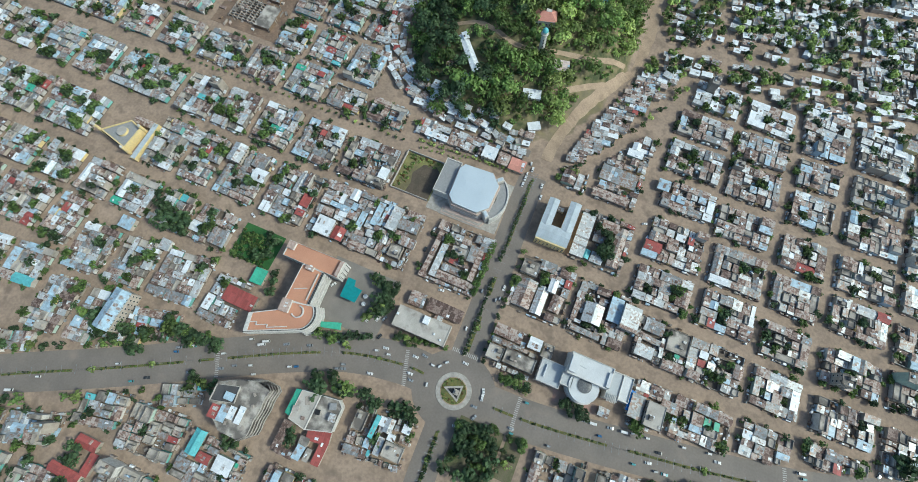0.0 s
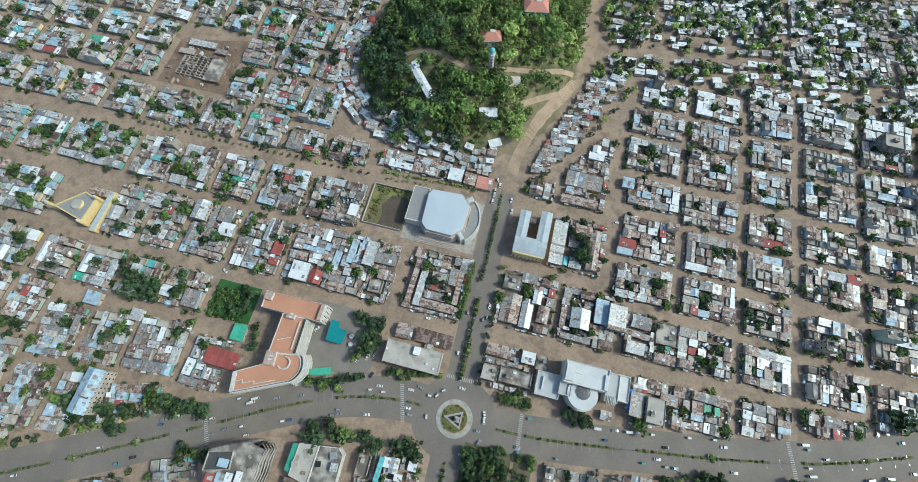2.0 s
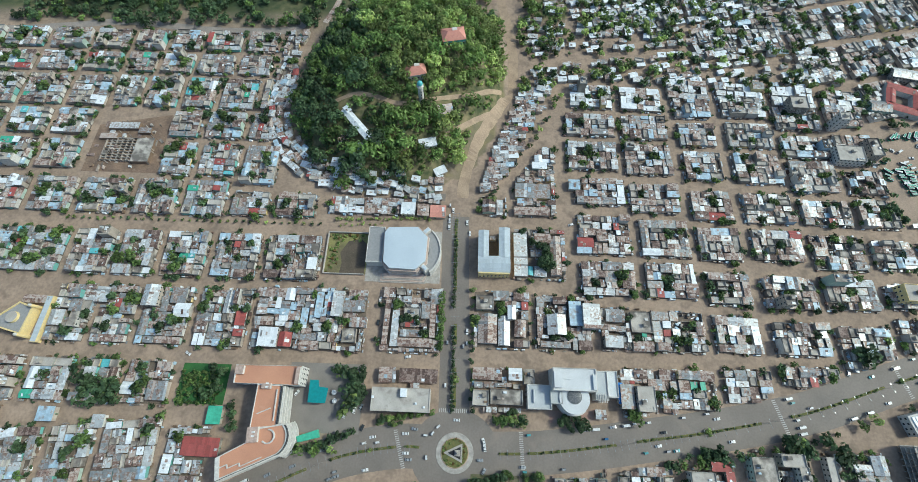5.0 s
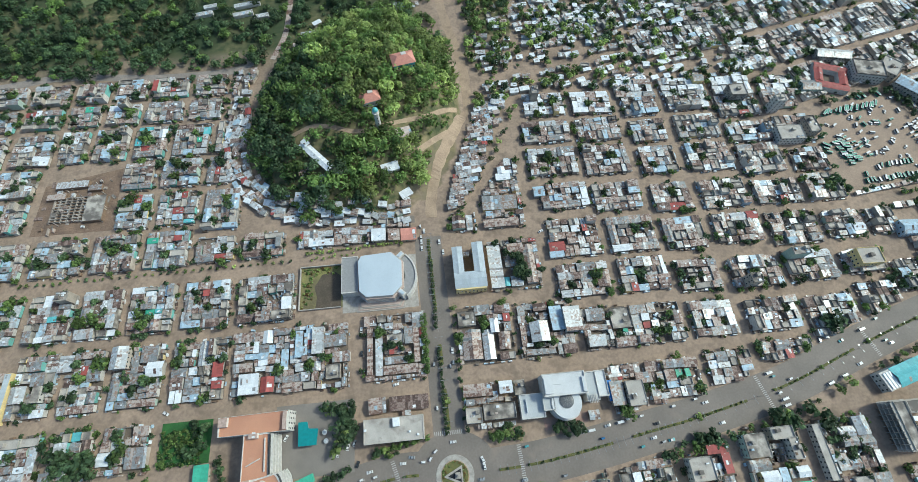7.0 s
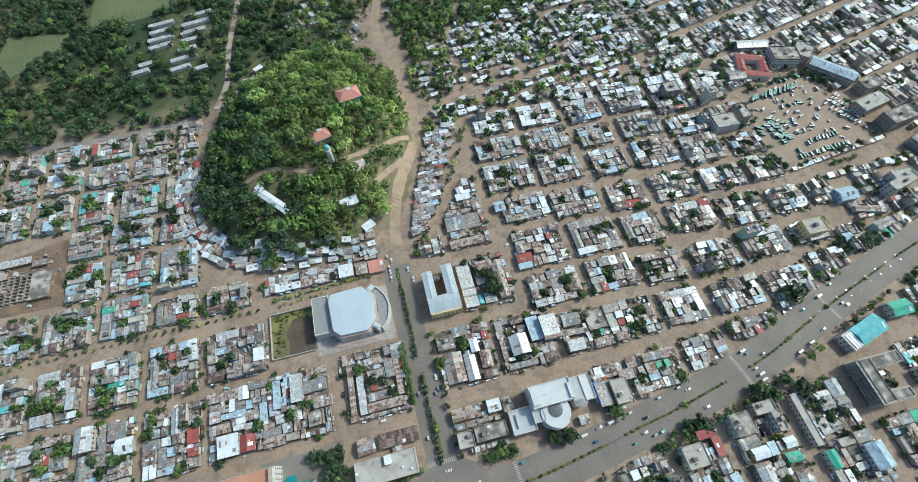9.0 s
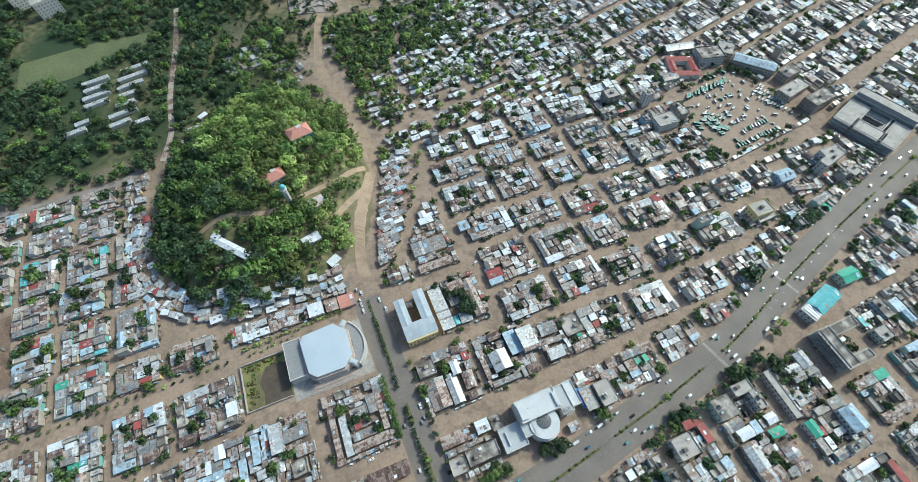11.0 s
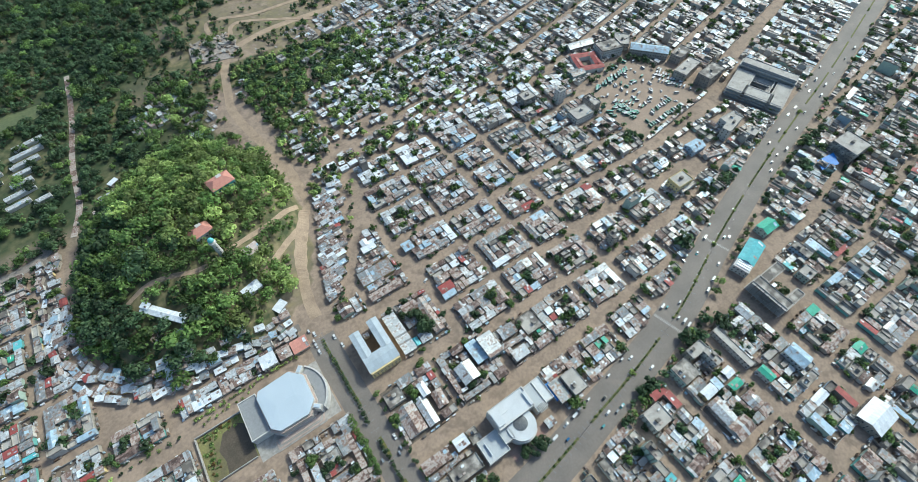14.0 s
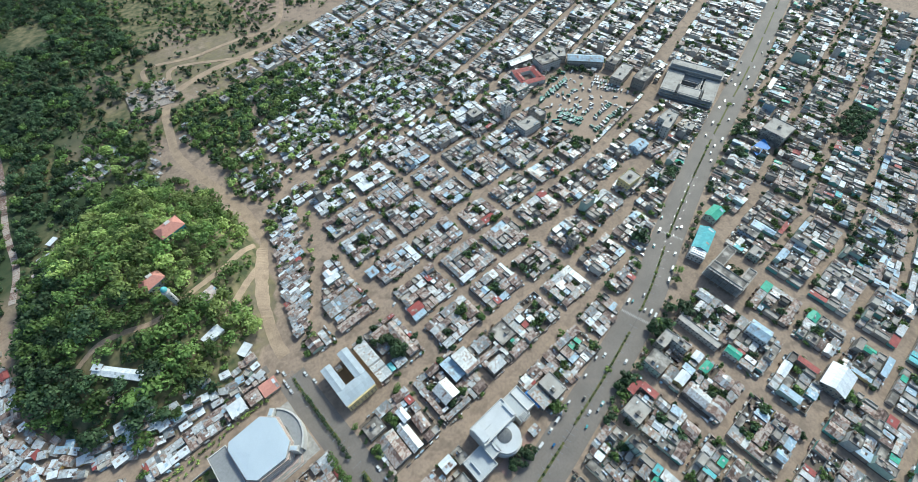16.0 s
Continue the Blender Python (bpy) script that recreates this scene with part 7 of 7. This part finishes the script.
# ---- vehicles ----
def vehicle(kind, paint):
    words = {"car_white": "white", "car_silver": "silver", "car_blue": "blue", "car_dark": "dark", "car_red": "red", "car_teal": "blue-green", "bus_green": "green and white"}[paint]
    size = {"car": (3.9, 1.65, 0.85, 1.42), "rickshaw": (2.7, 1.35, 0.8, 1.75), "minibus": (4.7, 1.75, 1.0, 2.1), "bus": (7.4, 2.2, 1.1, 2.7)}[kind]
    names = {"car": "car", "rickshaw": "auto_rickshaw", "minibus": "minibus", "bus": "bus"}
    l, w, belt, top = size
    ob = thing(names[kind], f"{words} {names[kind].replace('_', ' ')} standing on the ground", names[kind].replace("auto_", ""), f"{words} {kind} fleet")
    b = Build()
    y = w / 2
    prof = {"car": [(-l / 2, 0.3), (l / 2, 0.3), (l / 2, 0.7), (l / 2 - 1.0, belt), (-l / 2 + 0.5, belt), (-l / 2, 0.75)]}.get(kind, [(-l / 2, 0.3), (l / 2, 0.3), (l / 2, belt), (-l / 2, belt)])
    b.v += [(px, -y, pz) for px, pz in prof] + [(px, y, pz) for px, pz in prof]
    n = len(prof)
    for i in range(n):
        j = (i + 1) % n
        b.face((i, n + i, n + j, j), paint, 0.5)
    b.face(tuple(range(n)), paint, 0.5), b.face(tuple(range(2 * n - 1, n - 1, -1)), paint, 0.5)
    part("body", b, ob)
    a, e = (-l * 0.36, l * 0.2) if kind == "car" else (-l / 2 + 0.08, l / 2 - 0.12)
    s = 0.35 if kind == "car" else 0.1
    b = Build()
    lo, hi = rect((a + e) / 2, 0, e - a, w - 0.1), rect((a + e) / 2, 0, e - a - 2 * s, w - 0.3)
    b.v += [(px, py, belt) for px, py in lo] + [(px, py, top - 0.1) for px, py in hi]
    for i in range(4):
        j = (i + 1) % 4
        b.face((i, j, 4 + j, 4 + i), "glass", 0.5)
    part("window_band", b, ob)
    b = Build()
    b.prism(hi, top - 0.1, top, "car_white" if paint in ("bus_green", "car_teal") and kind != "rickshaw" else paint)
    part("roof", b, ob)
    if kind in ("bus", "minibus") and paint == "bus_green":
        b = Build()
        b.box(0, 0, top, l * 0.8, w * 0.5, 0.12, "bus_green")
        part("roof_stripe", b, ob)
    for sx in (-1, 1):
        for sy in (-1, 1):
            if kind == "rickshaw" and sx > 0 and sy > 0:
                continue
            b = Build()
            yy = 0 if kind == "rickshaw" and sx > 0 else sy * (y - 0.1)
            k = len(b.v)
            for q in (-0.1, 0.1):
                b.v += [(sx * l * 0.31 + 0.32 * math.cos(i * math.tau / 10), yy + q, 0.32 + 0.32 * math.sin(i * math.tau / 10)) for i in range(10)]
            for i in range(10):
                j = (i + 1) % 10
                b.face((k + i, k + j, k + 10 + j, k + 10 + i), "tyre", 0.5)
            b.face(tuple(range(k, k + 10)), "tyre", 0.5), b.face(tuple(range(k + 19, k + 9, -1)), "tyre", 0.5)
            part("wheel", b, ob)
    return ob


FLEET = {}


def park(kind, paint, x, y, heading, z=0.08):
    m = pose(x, y, z, 0, 0, math.degrees(heading))
    if (kind, paint) not in FLEET:
        FLEET[kind, paint] = vehicle(kind, paint)
        FLEET[kind, paint].matrix_basis = m
    else:
        copy_thing(FLEET[kind, paint], m)


rng = random.Random(33)
PAINTS = ["car_white"] * 3 + ["car_silver"] * 3 + ["car_dark", "car_blue", "car_teal", "car_red"]
for line in (WEST_C, EAST_C):
    for side, turn in ((1, math.pi), (-1, 0)):
        for lane in (3.6, 7.2, 10.2):
            for x, y, a in along(line, side * lane, step=9.5):
                if abs(x) > 380 or math.hypot(x + 2, y + 16) < 15 or rng.random() > (0.12 if lane < 10 else 0.12):
                    continue
                kind = rng.choices(("car", "rickshaw", "minibus"), (4, 6, 2))[0]
                park(kind, rng.choice(("car_blue", "car_teal", "car_white", "car_white", "car_silver")) if kind == "rickshaw" else ("car_white" if kind == "minibus" else rng.choice(PAINTS)), x + rng.uniform(-3, 3) * math.cos(a), y + rng.uniform(-3, 3) * math.sin(a), a + turn + rng.gauss(0, 0.04))
for side, turn in ((1, math.pi), (-1, 0)):  # denser traffic by the bus station
    for x, y, a in along(EAST_C, side * 6.5, step=14):
        if 380 < x < 640 and rng.random() < 0.42:
            kind = rng.choice(("car", "rickshaw", "minibus"))
            park(kind, rng.choice(("car_white", "car_silver")) if kind != "minibus" else "car_white", x + rng.uniform(-4, 4), y + rng.uniform(-3, 3), a + turn)
for k in range(12):
    a = k * math.tau / 12 + rng.uniform(-0.2, 0.2)
    if rng.random() < 0.7:
        d = rng.uniform(15, 21)
        park(rng.choice(("car", "rickshaw")), rng.choice(PAINTS[:7] + ["car_white"]) if k % 2 else "car_white", -2 + d * math.cos(a), -16 + d * math.sin(a), a + math.pi / 2, 0.1)
for i in range(12):
    y = rng.uniform(0, 155)
    park(rng.choice(("car", "rickshaw")), "car_white" if i % 2 else "car_silver" if i % 4 else "car_white", rng.choice((-12, -9.5, 1.2, 3.4)), y, math.pi / 2 * rng.choice((1, -1)))
for x, y, h in ((-62, 8, 1.2), (-66, 6, 1.3), (-72, 3, 1.4), (-104, 15, 1.0), (-60, -4, 1.2), (-57, 62, 1.5), (-57, 78, 1.5), (-35, 40, 0.2), (-180, 37, -0.5), (78, 140, 0.4), (30, 112, 1.6), (-64, 25, 0.3), (252, 40, 1.4), (244, -30, 1.3), (200, -35, 0.3)):
    park("car", rng.choice(PAINTS[:7]), x, y, h)


def parked_line(x0, y0, x1, y1, n, depth, turn, mix):
    """Vehicles side by side between two points, some rows deep."""
    a = math.atan2(y1 - y0, x1 - x0)
    for k in range(depth):
        for i in range(n):
            if rng.random() < 0.14:
                continue
            t = (i + rng.uniform(0.2, 0.8)) / n
            o = k * 6.0 + rng.uniform(-0.8, 0.8)
            x, y = x0 + (x1 - x0) * t - math.sin(a) * o, y0 + (y1 - y0) * t + math.cos(a) * o
            if inside(x, y, LOT):
                kind, paint = rng.choice(mix)
                park(kind, paint, x, y, a + turn + rng.gauss(0, 0.1), 0.08)


WHITE_VAN, GREEN_VAN, GREEN_BUS = ("minibus", "car_white"), ("minibus", "bus_green"), ("bus", "bus_green")
parked_line(341, 228, 394, 233, 20, 1, 0.9, (GREEN_BUS, GREEN_BUS, GREEN_VAN))
parked_line(345, 240, 400, 244, 9, 1, 1.9, (GREEN_BUS, GREEN_VAN, WHITE_VAN))
parked_line(336, 198, 343, 174, 10, 2, 1.2, (GREEN_BUS, GREEN_VAN, GREEN_VAN, WHITE_VAN))
parked_line(403, 207, 425, 166, 15, 4, 1.4, (WHITE_VAN, WHITE_VAN, GREEN_VAN))
parked_line(345, 158, 396, 162, 20, 1, 1.4, (WHITE_VAN, GREEN_VAN, GREEN_VAN))
parked_line(360, 170, 392, 174, 10, 1, 1.2, (WHITE_VAN, GREEN_VAN))
parked_line(328, 220, 327, 186, 10, 1, 1.1, (GREEN_BUS, GREEN_VAN))
parked_line(345, 205, 362, 180, 9, 1, 1.3, (WHITE_VAN, GREEN_VAN))
for k in range(60):
    x, y = 375 + rng.gauss(0, 22), 203 + rng.gauss(0, 22)
    if inside(x, y, LOT):
        park(*rng.choice((WHITE_VAN, WHITE_VAN, GREEN_VAN, ("car", "car_white"))), x, y, rng.uniform(0, 3.1), 0.08)


# low planting of medians and beds
def plant_bushes():
    small = [crown_quads(90 + k, 46, 0.42, 4) for k in range(4)]
    r2 = np.random.default_rng(8)
    for leaf in sorted({b[4] for b in BUSHES}):
        quads = [small[r2.integers(0, 4)] * (r, r, r * 0.9) + (x, y, z + r * 0.35) for x, y, z, r, lf in BUSHES if lf == leaf]
        tagged(new("hedge", quads_mesh("hedge", np.concatenate(quads), leaf)), "clipped low hedge planting in medians and beds", "hedge", kind="stuff")


plant_bushes()

# school sheds and huts in the valley
rng = random.Random(41)
r = random.Random(3)
for x, y, length in [(-189 + 0.4 * i, 470 - 11.5 * i, 24 - 3 * (i % 2)) for i in range(4)] + [(-152 - 2.6 * i, 477 - 13 * i, (26, 27, 24, 15, 17, 24, 18)[i]) for i in range(7)] + [(-206, 402, 18), (-200, 412, 12), (-150, 394, 14)]:
    ob = tagged(new("school_hut"), "long pale-roofed hut among valley trees", "hut", "valley huts")
    b = Build()
    b.box(x, y, -0.5 + hill(x, y), length, 4.6, 3.6, "wall_white", 0.2)
    part("body", b, ob)
    b = Build()
    sheet_roof(b, x, y, length, 4.6, 0.2, 3.2 + hill(x, y), "tin_pale", "gable", r)
    part("roof", b, ob)
for x, y, rot in ((-241, 680, 0.5), (-208, 676, 0.5), (-234, 612, 0.4), (-262, 640, 0.5)):
    ob = thing("apartment_building", "pale six-storey apartment slab in the valley", "building", "valley apartments")
    b = Build()
    b.tray(rect(x, y, 24, 11, rot), -1, 18, 0.5, 0.6, "wall_white", "concrete_pale")
    part("body", b, ob)
    q = rect(x, y, 24, 11, rot)
    windows(ob, *q[0], *q[1], 0.2, 5, 3.2)
field = Build()
for outline in FIELDS:
    field.prism(outline, -0.5, 0.25, "field")
tagged(field.make("field"), "flat pale green grass field beyond the trees", "field", kind="structure")
quarry = Build()
quarry.prism([(12, 500), (52, 488), (66, 520), (40, 545), (16, 535)], -1, 6.4, "rubble")
for i in range(160):
    quarry.box(rng.uniform(16, 62), rng.uniform(495, 538), 4 + hill(40, 515) - 4, rng.uniform(1, 5), rng.uniform(0.6, 3), rng.uniform(0.5, 2.5), rng.choice(("rubble", "concrete_pale", "path")), rng.uniform(0, 3))
tagged(quarry.make("rubble_field"), "pale rubble and cleared stones on bare ground", "rubble", kind="stuff")
